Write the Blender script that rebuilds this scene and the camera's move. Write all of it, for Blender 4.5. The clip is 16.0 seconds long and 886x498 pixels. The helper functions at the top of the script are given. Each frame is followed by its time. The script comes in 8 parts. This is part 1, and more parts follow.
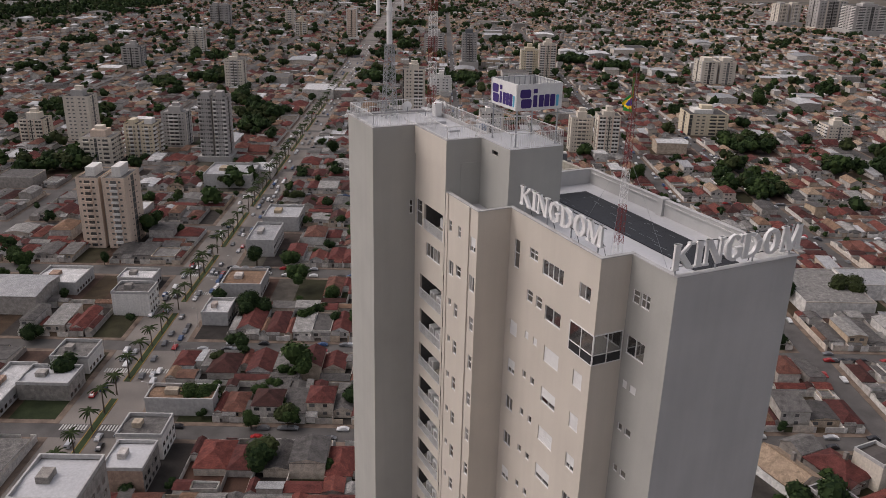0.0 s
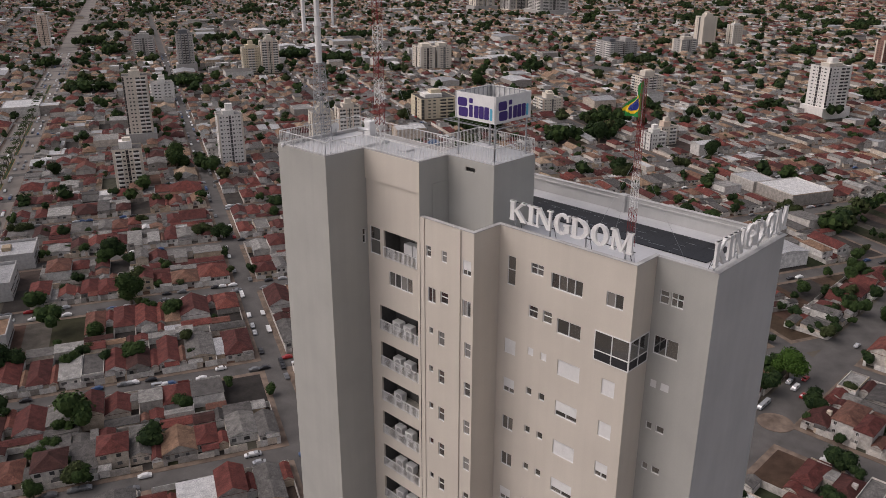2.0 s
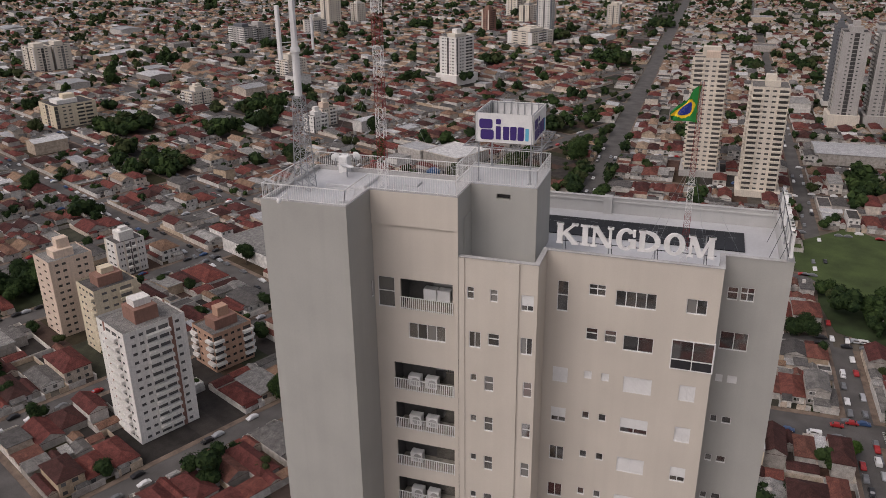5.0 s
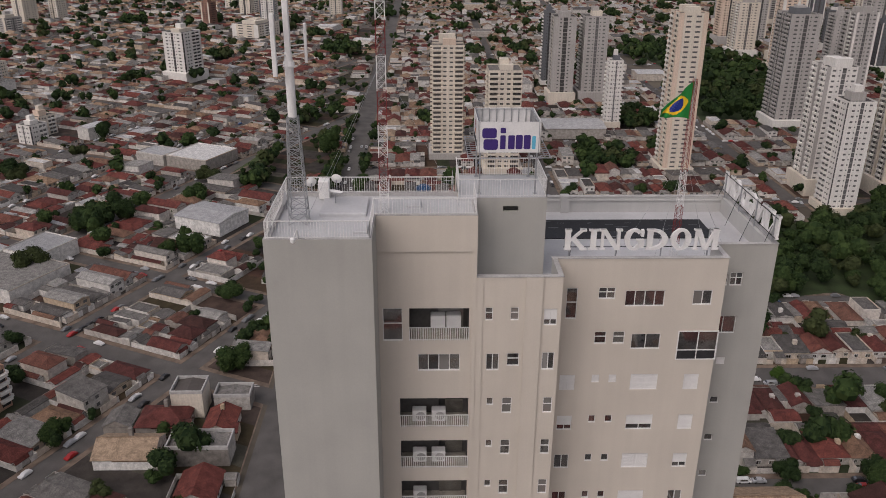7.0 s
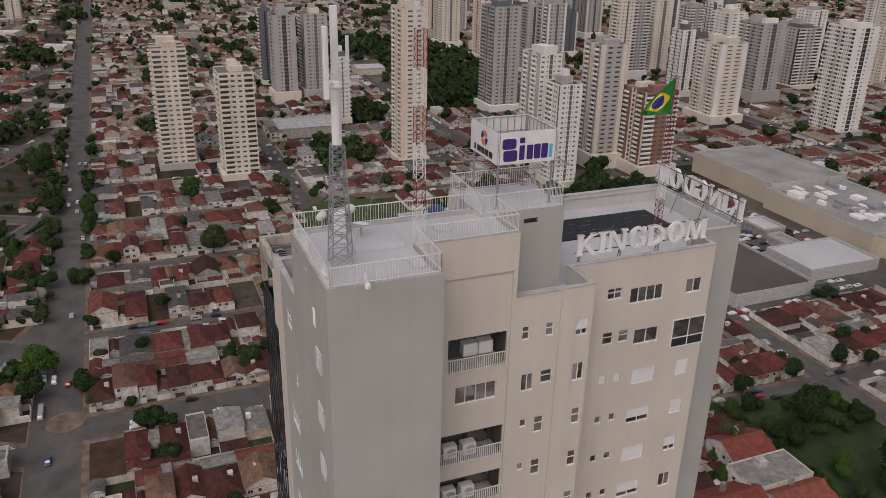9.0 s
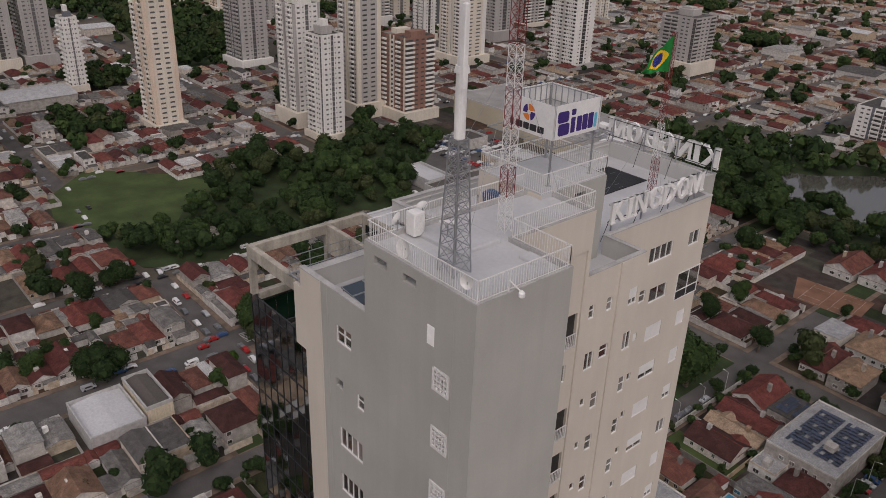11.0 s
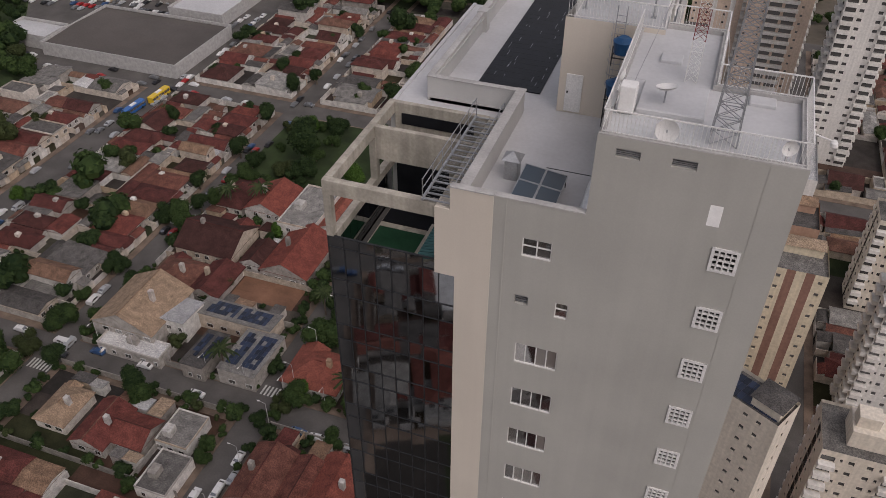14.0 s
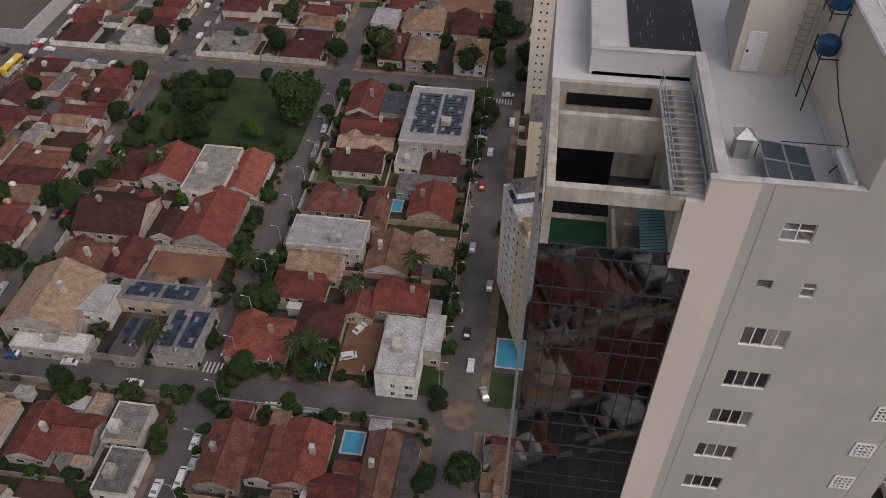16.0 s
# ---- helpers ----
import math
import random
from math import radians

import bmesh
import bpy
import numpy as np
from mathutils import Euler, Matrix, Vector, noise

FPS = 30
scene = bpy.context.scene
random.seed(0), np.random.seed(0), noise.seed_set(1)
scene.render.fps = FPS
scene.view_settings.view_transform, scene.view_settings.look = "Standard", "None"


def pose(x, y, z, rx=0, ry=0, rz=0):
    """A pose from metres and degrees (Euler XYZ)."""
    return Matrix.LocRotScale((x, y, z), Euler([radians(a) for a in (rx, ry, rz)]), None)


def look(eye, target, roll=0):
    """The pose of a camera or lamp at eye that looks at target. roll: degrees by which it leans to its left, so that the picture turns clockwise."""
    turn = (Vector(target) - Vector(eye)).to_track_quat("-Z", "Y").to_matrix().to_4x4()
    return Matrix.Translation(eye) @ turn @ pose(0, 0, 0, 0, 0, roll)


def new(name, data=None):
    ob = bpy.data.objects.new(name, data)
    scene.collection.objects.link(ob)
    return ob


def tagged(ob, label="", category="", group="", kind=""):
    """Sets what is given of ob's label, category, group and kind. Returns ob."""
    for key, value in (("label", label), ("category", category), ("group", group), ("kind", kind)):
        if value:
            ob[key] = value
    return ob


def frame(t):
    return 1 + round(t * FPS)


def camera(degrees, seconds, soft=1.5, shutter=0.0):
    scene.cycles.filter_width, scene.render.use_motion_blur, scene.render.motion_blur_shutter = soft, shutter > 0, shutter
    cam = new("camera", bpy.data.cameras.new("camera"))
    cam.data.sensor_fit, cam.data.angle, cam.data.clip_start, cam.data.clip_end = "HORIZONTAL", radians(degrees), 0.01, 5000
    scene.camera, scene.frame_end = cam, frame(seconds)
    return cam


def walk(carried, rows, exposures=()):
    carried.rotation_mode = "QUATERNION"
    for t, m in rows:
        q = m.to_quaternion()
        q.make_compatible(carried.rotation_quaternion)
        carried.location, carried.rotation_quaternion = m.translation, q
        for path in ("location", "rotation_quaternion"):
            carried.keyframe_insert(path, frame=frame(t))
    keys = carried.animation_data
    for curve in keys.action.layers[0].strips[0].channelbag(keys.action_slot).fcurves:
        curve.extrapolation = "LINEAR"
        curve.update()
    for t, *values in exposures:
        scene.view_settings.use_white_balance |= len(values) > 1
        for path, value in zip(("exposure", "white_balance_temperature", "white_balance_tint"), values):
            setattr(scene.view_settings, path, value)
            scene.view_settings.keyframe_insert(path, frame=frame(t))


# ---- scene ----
cam = camera(57.6, 16.0, soft=0.85)
PATH = [
    (0, (1.113, 0.683, 152.374), (1.93, 2.365, 151.666), 1.4),
    (0.5, (-1.903, 3.61, 152.527), (-0.946, 5.218, 151.82), 1.3),
    (1, (-4.765, 6.579, 152.696), (-3.674, 8.098, 151.986), 1.0),
    (1.5, (-7.531, 9.741, 152.843), (-6.312, 11.158, 152.131), 0.4),
    (2, (-9.942, 13.143, 153.09), (-8.607, 14.449, 152.374), 0.1),
    (2.5, (-12.0, 16.76, 153.285), (-10.56, 17.947, 152.566), -0.1),
    (3, (-13.579, 20.649, 153.447), (-12.05, 21.714, 152.722), -0.3),
    (5.5, (-16.779, 40.349, 154.567), (-14.983, 40.79, 153.805), -0.5),
    (6, (-16.622, 44.316, 154.649), (-14.795, 44.596, 153.883), -0.2),
    (6.5, (-15.949, 48.242, 154.691), (-14.108, 48.363, 153.919), -0.0),
    (7, (-15.052, 52.108, 154.722), (-13.21, 52.064, 153.943), 0.3),
    (7.5, (-13.833, 56.055, 154.671), (-12.004, 55.84, 153.892), 0.4),
    (8, (-12.301, 59.943, 154.594), (-10.498, 59.561, 153.817), 0.7),
    (8.5, (-10.457, 63.587, 154.565), (-8.697, 63.042, 153.788), 1.0),
    (9, (-8.348, 67.008, 154.536), (-6.641, 66.311, 153.759), 1.3),
    (9.2, (-7.429, 68.171, 154.505), (-5.746, 67.425, 153.724), 1.2),
    (11.3, (4.978, 79.404, 154.539), (6.253, 78.149, 153.644), 1.4),
    (11.5, (6.36, 80.314, 154.54), (7.576, 79.019, 153.62), 0.8),
    (12, (10.054, 82.171, 154.538), (11.12, 80.791, 153.558), 0.5),
    (12.5, (13.853, 83.502, 154.549), (14.768, 82.067, 153.499), 0.4),
    (13, (17.761, 84.483, 154.51), (18.532, 83.016, 153.391), 0.5),
    (13.5, (21.803, 85.22, 154.476), (22.437, 83.741, 153.289), 0.4),
    (14, (25.558, 85.482, 154.496), (26.073, 84.008, 153.246), 0.4),
    (14.5, (29.488, 85.364, 154.441), (29.888, 83.91, 153.128), 0.6),
    (15, (33.467, 85.116, 154.471), (33.773, 83.679, 153.115), 0.7),
    (15.5, (37.367, 84.782, 154.551), (37.613, 83.347, 153.18), 0.9),
    (16, (40.937, 84.228, 154.637), (41.12, 82.793, 153.256), 0.4),
]
walk(cam, [(t, look(eye, target, roll)) for t, eye, target, roll in PATH],
     exposures=[(0.0, 0.05, 6600, 18), (3.0, 0.0, 6600, 18), (5.5, -0.1, 6600, 18), (9.0, -0.22, 6600, 18), (11.4, -0.27, 6600, 18), (12.5, -0.18, 6600, 18), (15.0, -0.12, 6600, 18), (16.0, -0.03, 6600, 18)])

# ---- light: a clouded late-afternoon sky, brightest over the side that the lettered facade faces ----
SUN_ELEV, SUN_AZ = 50.0, 308.0     # azimuth clockwise from +y
world = bpy.data.worlds.new("sky")
scene.world = world
world.use_nodes = True
wn, wl = world.node_tree.nodes, world.node_tree.links
sky = wn.new("ShaderNodeTexSky")
sky.sky_type, sky.sun_disc = "NISHITA", False
sky.sun_elevation, sky.sun_rotation = radians(SUN_ELEV), radians(SUN_AZ)
sky.air_density, sky.dust_density, sky.ozone_density = 1.0, 4.0, 1.0
soften = wn.new("ShaderNodeHueSaturation")
soften.inputs["Saturation"].default_value = 0.35
wl.new(sky.outputs[0], soften.inputs["Color"])
wl.new(soften.outputs[0], wn["Background"].inputs[0])
wn["Background"].inputs[1].default_value = 0.135
sun_data = bpy.data.lights.new("sun", "SUN")
sun_data.energy, sun_data.angle, sun_data.color = 0.7, radians(70), (1.0, 0.92, 0.84)
sun_dir = Vector((math.sin(radians(SUN_AZ)) * math.cos(radians(SUN_ELEV)), math.cos(radians(SUN_AZ)) * math.cos(radians(SUN_ELEV)), math.sin(radians(SUN_ELEV))))
sun = new("sun", sun_data)
sun.matrix_world = look(sun_dir * 400, (0, 0, 0))
# ---- materials ----
def ramp_node(nt, stops, src):
    r = nt.nodes.new("ShaderNodeValToRGB")
    r.color_ramp.elements[0].position, r.color_ramp.elements[0].color = stops[0][0], (*stops[0][1], 1)
    r.color_ramp.elements[1].position, r.color_ramp.elements[1].color = stops[-1][0], (*stops[-1][1], 1)
    for p, c in stops[1:-1]:
        r.color_ramp.elements.new(p).color = (*c, 1)
    nt.links.new(src, r.inputs[0])
    return r.outputs[0]


def mixed(nt, a, b, fac, mode="MIX"):
    m = nt.nodes.new("ShaderNodeMix")
    m.data_type, m.blend_type = "RGBA", mode
    for sock, val in ((m.inputs[0], fac), (m.inputs[6], a), (m.inputs[7], b)):
        if isinstance(val, (int, float)):
            sock.default_value = val
        elif isinstance(val, tuple):
            sock.default_value = (*val, 1)
        else:
            nt.links.new(val, sock)
    return m.outputs[2]


def noise_node(nt, scale, detail=4, coords=None, stretch=None):
    tc = nt.nodes.new("ShaderNodeNewGeometry").outputs["Position"] if coords is None else coords
    if stretch:
        mp = nt.nodes.new("ShaderNodeMapping")
        mp.inputs["Scale"].default_value = stretch
        nt.links.new(tc, mp.inputs[0])
        tc = mp.outputs[0]
    n = nt.nodes.new("ShaderNodeTexNoise")
    n.inputs["Scale"].default_value, n.inputs["Detail"].default_value = scale, detail
    nt.links.new(tc, n.inputs["Vector"])
    return n.outputs["Fac"]


def base(name, rough=0.8, metal=0.0, spec=0.3):
    m = bpy.data.materials.new(name)
    m.use_nodes = True
    b = m.node_tree.nodes["Principled BSDF"]
    b.inputs["Roughness"].default_value, b.inputs["Metallic"].default_value = rough, metal
    b.inputs["Specular IOR Level"].default_value = spec
    return m, m.node_tree, b


def bumped(nt, b, height, strength=0.3, dist=0.02):
    n = nt.nodes.new("ShaderNodeBump")
    n.inputs["Strength"].default_value, n.inputs["Distance"].default_value = strength, dist
    nt.links.new(height, n.inputs["Height"])
    nt.links.new(n.outputs[0], b.inputs["Normal"])


def surface(name, col, vary=0.25, scale=0.6, fine=9.0, rough=0.8, metal=0.0, streak=0.0, bump=0.15, island=0.0, spec=0.3, grain=0.14):
    """A weathered surface: broad stains, fine grain, optional rain streaks, and a tone that differs from piece to piece."""
    m, nt, b = base(name, rough, metal, spec)
    dark = tuple(c * (1 - vary) for c in col)
    light = tuple(min(1, c * (1 + vary * 0.6)) for c in col)
    out = ramp_node(nt, [(0.3, dark), (0.7, light)], noise_node(nt, scale, 6))
    speck = ramp_node(nt, [(0.3, (1 - grain,) * 3), (0.7, (1 + grain * 0.4,) * 3)], noise_node(nt, fine, 3))
    out = mixed(nt, out, speck, 1.0, "MULTIPLY")
    if streak:
        s = ramp_node(nt, [(0.42, (1 - streak,) * 3), (0.62, (1, 1, 1))], noise_node(nt, 1.0, 5, stretch=(1.6, 1.6, 0.07)))
        out = mixed(nt, out, s, 1.0, "MULTIPLY")
    if island:
        g = nt.nodes.new("ShaderNodeNewGeometry").outputs["Random Per Island"]
        o = nt.nodes.new("ShaderNodeObjectInfo").outputs["Random"]
        add = nt.nodes.new("ShaderNodeMath")
        add.operation = "ADD"
        nt.links.new(g, add.inputs[0]), nt.links.new(o, add.inputs[1])
        fr = nt.nodes.new("ShaderNodeMath")
        fr.operation = "FRACT"
        nt.links.new(add.outputs[0], fr.inputs[0])
        out = mixed(nt, out, ramp_node(nt, [(0.0, (1 - island,) * 3), (1.0, (1 + island * 0.7,) * 3)], fr.outputs[0]), 1.0, "MULTIPLY")
    nt.links.new(out, b.inputs["Base Color"])
    if bump:
        bumped(nt, b, noise_node(nt, fine, 4), bump)
    return m


def island_value(nt):
    g = nt.nodes.new("ShaderNodeNewGeometry").outputs["Random Per Island"]
    o = nt.nodes.new("ShaderNodeObjectInfo").outputs["Random"]
    add = nt.nodes.new("ShaderNodeMath")
    add.operation = "ADD"
    nt.links.new(g, add.inputs[0]), nt.links.new(o, add.inputs[1])
    fr = nt.nodes.new("ShaderNodeMath")
    fr.operation = "FRACT"
    nt.links.new(add.outputs[0], fr.inputs[0])
    return fr.outputs[0]


def palette(name, stops, rough=0.85, patch=0.35, scale=0.5, wave=None, bump=0.4, spec=0.2):
    """Surfaces whose colour differs from one building to the next, with stains over them."""
    m, nt, b = base(name, rough, 0.0, spec)
    col = ramp_node(nt, stops, island_value(nt))
    st = ramp_node(nt, [(0.32, (1 - patch,) * 3), (0.68, (1.12,) * 3)], noise_node(nt, scale, 7))
    col = mixed(nt, col, st, 1.0, "MULTIPLY")
    col = mixed(nt, col, ramp_node(nt, [(0.35, (0.8, 0.8, 0.8)), (0.65, (1.1, 1.1, 1.1))], noise_node(nt, 4.0, 3)), 1.0, "MULTIPLY")
    if wave:
        # rows of tiles or sheets, some of them weathered
        tc2 = nt.nodes.new("ShaderNodeTexCoord").outputs["Object"]
        rows_ = noise_node(nt, 1.0, 2, tc2, (3.2, 3.2, 9.0))
        col = mixed(nt, col, ramp_node(nt, [(0.36, (0.66, 0.66, 0.68)), (0.52, (1.0, 1.0, 1.0)), (0.66, (1.28, 1.26, 1.22))], rows_), 1.0, "MULTIPLY")
    nt.links.new(col, b.inputs["Base Color"])
    if wave:
        tc = nt.nodes.new("ShaderNodeTexCoord").outputs["Object"]
        w = nt.nodes.new("ShaderNodeTexWave")
        w.inputs["Scale"].default_value, w.inputs["Distortion"].default_value = wave, 0.4
        nt.links.new(tc, w.inputs["Vector"])
        bumped(nt, b, w.outputs["Fac"], bump, 0.05)
    return m


M = {}
M["cream"] = surface("cream_render", (0.59, 0.535, 0.46), 0.06, 0.25, 14, 0.85, streak=0.03, bump=0.02, grain=0.03)
M["grey"] = surface("grey_render", (0.405, 0.397, 0.362), 0.08, 0.3, 14, 0.85, streak=0.035, bump=0.02, grain=0.03)
M["grey_pale"] = surface("pale_grey_render", (0.475, 0.47, 0.455), 0.08, 0.3, 14, 0.85, streak=0.035, bump=0.02, grain=0.03)
M["membrane"] = surface("roof_membrane", (0.50, 0.50, 0.505), 0.16, 0.3, 5, 0.42, bump=0.03, spec=0.5, grain=0.06)
M["concrete"] = surface("weathered_concrete", (0.45, 0.415, 0.35), 0.28, 0.7, 8, 0.9, streak=0.25, bump=0.2)
M["coping"] = surface("coping", (0.43, 0.42, 0.405), 0.2, 0.8, 9, 0.7, bump=0.1)
M["white"] = surface("white_paint", (0.74, 0.73, 0.71), 0.08, 1.5, 12, 0.5, bump=0.02, grain=0.05)
M["frame"] = surface("white_aluminium", (0.72, 0.71, 0.69), 0.05, 2, 14, 0.4, bump=0.0)
M["steel"] = surface("galvanised_steel", (0.40, 0.41, 0.42), 0.15, 2.5, 14, 0.45, metal=0.6, bump=0.05)
M["bright_steel"] = surface("brushed_steel", (0.62, 0.62, 0.62), 0.08, 2.5, 14, 0.3, metal=0.7, bump=0.02)
M["darksteel"] = surface("dark_steel", (0.045, 0.045, 0.048), 0.2, 2.5, 14, 0.55, metal=0.3)
M["red"] = surface("red_oxide_paint", (0.20, 0.025, 0.025), 0.2, 2, 12, 0.55)
# black of the heating mats, and of sheets that stand in for voids
M["black_mat_and_void"] = surface("mat_and_void_black", (0.012, 0.013, 0.016), 0.4, 1.2, 10, 0.45, bump=0.3)
M["shutter"] = surface("white_shutter", (0.70, 0.69, 0.67), 0.05, 2, 20, 0.55, bump=0.02, grain=0.03)
M["green_floor"] = surface("green_court", (0.012, 0.06, 0.028), 0.25, 0.9, 8, 0.8)
M["blue_plastic"] = surface("blue_plastic", (0.015, 0.07, 0.17), 0.15, 2, 12, 0.45)
M["teal"] = surface("teal_sheet", (0.06, 0.16, 0.16), 0.3, 1.2, 9, 0.6)
M["purple"] = surface("purple_print", (0.055, 0.03, 0.17), 0.05, 3, 15, 0.5, bump=0)
M["cyan"] = surface("cyan_print", (0.12, 0.45, 0.62), 0.05, 3, 15, 0.5, bump=0)
M["orange"] = surface("orange_print", (0.75, 0.22, 0.04), 0.05, 3, 15, 0.5, bump=0)
M["flag_green"] = surface("green_cloth", (0.01, 0.19, 0.035), 0.15, 1.5, 20, 0.8)
M["flag_yellow"] = surface("yellow_cloth", (0.75, 0.5, 0.02), 0.1, 1.5, 20, 0.8)
M["flag_blue"] = surface("blue_cloth", (0.015, 0.03, 0.2), 0.1, 1.5, 20, 0.8)
M["asphalt"] = surface("asphalt", (0.102, 0.095, 0.089), 0.3, 0.12, 2.5, 0.9, bump=0.1)
M["asphalt_worn"] = surface("worn_asphalt", (0.205, 0.183, 0.162), 0.25, 0.06, 2.5, 0.9, bump=0.1)
M["paving"] = surface("paving", (0.175, 0.13, 0.10), 0.45, 0.25, 3.0, 0.9, bump=0.1)
M["line"] = surface("road_paint", (0.5, 0.5, 0.47), 0.3, 1.0, 6, 0.8)
M["kerb_yellow"] = surface("ochre_kerb", (0.33, 0.20, 0.05), 0.3, 0.8, 6, 0.85)
M["grass"] = surface("grass", (0.032, 0.05, 0.017), 0.5, 0.12, 3.0, 0.95, bump=0.5)
M["meadow"] = surface("meadow_grass", (0.055, 0.08, 0.024), 0.4, 0.08, 2.0, 0.95, bump=0.5)
M["mullion"] = surface("anodised_mullion", (0.05, 0.053, 0.057), 0.1, 2.5, 14, 0.45, metal=0.5)
M["soil"] = surface("red_soil", (0.20, 0.105, 0.065), 0.3, 0.15, 2.5, 0.95, bump=0.3)
M["trunk"] = surface("bark", (0.11, 0.085, 0.065), 0.3, 1.5, 9, 0.95)
M["pool"] = surface("pool_water", (0.05, 0.28, 0.42), 0.1, 0.5, 3, 0.08, bump=0.1, spec=0.5)
M["lake"] = surface("lake_water", (0.085, 0.082, 0.07), 0.15, 0.02, 0.6, 0.08, bump=0.06, spec=0.9)
M["tyre"] = surface("tyre_rubber", (0.012, 0.012, 0.012), 0.1, 3, 12, 0.9)
M["clay"] = palette("clay_tiles", [(0.0, (0.06, 0.028, 0.024)), (0.2, (0.095, 0.034, 0.03)), (0.45, (0.14, 0.044, 0.037)), (0.7, (0.18, 0.056, 0.044)), (0.88, (0.16, 0.082, 0.06)), (1.0, (0.25, 0.16, 0.105))], 0.9, 0.42, 0.45, wave=2.2)
M["clay_tan"] = palette("tan_tiles", [(0.0, (0.21, 0.13, 0.085)), (0.5, (0.29, 0.195, 0.13)), (1.0, (0.36, 0.27, 0.19))], 0.9, 0.35, 0.6, wave=2.2)
M["clay_orange"] = palette("orange_tiles", [(0.0, (0.16, 0.048, 0.038)), (0.5, (0.21, 0.062, 0.046)), (1.0, (0.25, 0.085, 0.06))], 0.9, 0.3, 0.5, wave=2.2)
M["fibro"] = palette("fibre_cement_sheets", [(0.0, (0.075, 0.07, 0.066)), (0.4, (0.13, 0.122, 0.115)), (0.75, (0.22, 0.21, 0.195)), (1.0, (0.34, 0.33, 0.31))], 0.85, 0.4, 0.5, wave=1.8)
M["metal_roof"] = palette("pale_metal_sheets", [(0.0, (0.28, 0.28, 0.28)), (0.5, (0.44, 0.44, 0.44)), (1.0, (0.64, 0.63, 0.61))], 0.5, 0.25, 0.4, wave=1.2, spec=0.4)
M["house_wall"] = palette("house_render", [(0.0, (0.22, 0.20, 0.18)), (0.3, (0.34, 0.315, 0.285)), (0.55, (0.50, 0.48, 0.45)), (0.75, (0.42, 0.33, 0.22)), (0.9, (0.34, 0.21, 0.14)), (1.0, (0.60, 0.58, 0.55))], 0.9, 0.35, 0.6)
M["house_pale"] = palette("pale_house_render", [(0.0, (0.30, 0.27, 0.24)), (0.3, (0.50, 0.47, 0.43)), (0.6, (0.66, 0.64, 0.605)), (0.8, (0.48, 0.37, 0.26)), (1.0, (0.76, 0.75, 0.72))], 0.9, 0.3, 0.6)
M["yard"] = palette("yard_ground", [(0.0, (0.035, 0.031, 0.028)), (0.35, (0.06, 0.052, 0.046)), (0.55, (0.09, 0.05, 0.036)), (0.8, (0.024, 0.034, 0.013)), (1.0, (0.11, 0.095, 0.082))], 0.95, 0.4, 0.2)
M["ground"] = surface("far_ground", (0.115, 0.098, 0.076), 0.45, 0.015, 0.4, 0.95, bump=0.1)


def foliage(name, a, b_):
    m, nt, b = base(name, 0.85, 0.0, 0.08)
    nt.links.new(ramp_node(nt, [(0.0, a), (1.0, b_)], island_value(nt)), b.inputs["Base Color"])
    return m


M["leaf"] = foliage("leaves", (0.009, 0.019, 0.008), (0.032, 0.052, 0.018))
M["leaf_mid"] = foliage("mid_leaves", (0.016, 0.032, 0.011), (0.045, 0.07, 0.022))
M["leaf_olive"] = foliage("olive_leaves", (0.022, 0.03, 0.012), (0.05, 0.062, 0.024))
M["leaf_bright"] = foliage("bright_leaves", (0.025, 0.055, 0.01), (0.06, 0.11, 0.022))
M["palm_leaf"] = foliage("palm_leaves", (0.018, 0.03, 0.012), (0.05, 0.065, 0.026))


def glassy(name, col, rough=0.06, spec=0.6, vary=False):
    m, nt, b = base(name, rough, 0.0, spec)
    if vary:
        nt.links.new(ramp_node(nt, [(0.0, tuple(c * 0.5 for c in col)), (1.0, tuple(c * 2.2 for c in col))], island_value(nt)), b.inputs["Base Color"])
    else:
        b.inputs["Base Color"].default_value = (*col, 1)
    return m


M["glass"] = glassy("dark_window_glass", (0.016, 0.017, 0.018), 0.03, 1.0)
gt = M["glass"].node_tree
gt.nodes["Principled BSDF"].inputs["IOR"].default_value = 2.3      # mirror-coated panes
gt.links.new(ramp_node(gt, [(0.0, (0.015, 0.015, 0.016)), (0.35, (0.035, 0.034, 0.033)), (0.6, (0.075, 0.068, 0.062)), (0.85, (0.14, 0.13, 0.115)), (1.0, (0.3, 0.29, 0.27))], island_value(gt)), gt.nodes["Principled BSDF"].inputs["Base Color"])
# base lightened to put distance haze and sky reflection into the colour
M["glass_far"] = glassy("far_window_glass", (0.075, 0.073, 0.072), 0.12, 0.8, True)
M["curtain_glass"] = glassy("tinted_curtain_wall_glass", (0.31, 0.325, 0.34), 0.03, 0.5)
M["curtain_glass"].node_tree.nodes["Principled BSDF"].inputs["Metallic"].default_value = 1.0
M["solar"] = glassy("solar_cells", (0.012, 0.018, 0.035), 0.15, 0.6, True)
M["panel_glass"] = glassy("collector_glass", (0.05, 0.07, 0.09), 0.12, 0.6)
# dark grey that puts the dimness of unlit hollows into the colour
M["inside"] = surface("interior_shade_tone", (0.1, 0.095, 0.09), 0.2, 0.8, 6, 0.9)


def paint(name, col):
    m, nt, b = base(name, 0.28, 0.0, 0.5)
    b.inputs["Base Color"].default_value = (*col, 1)
    return m


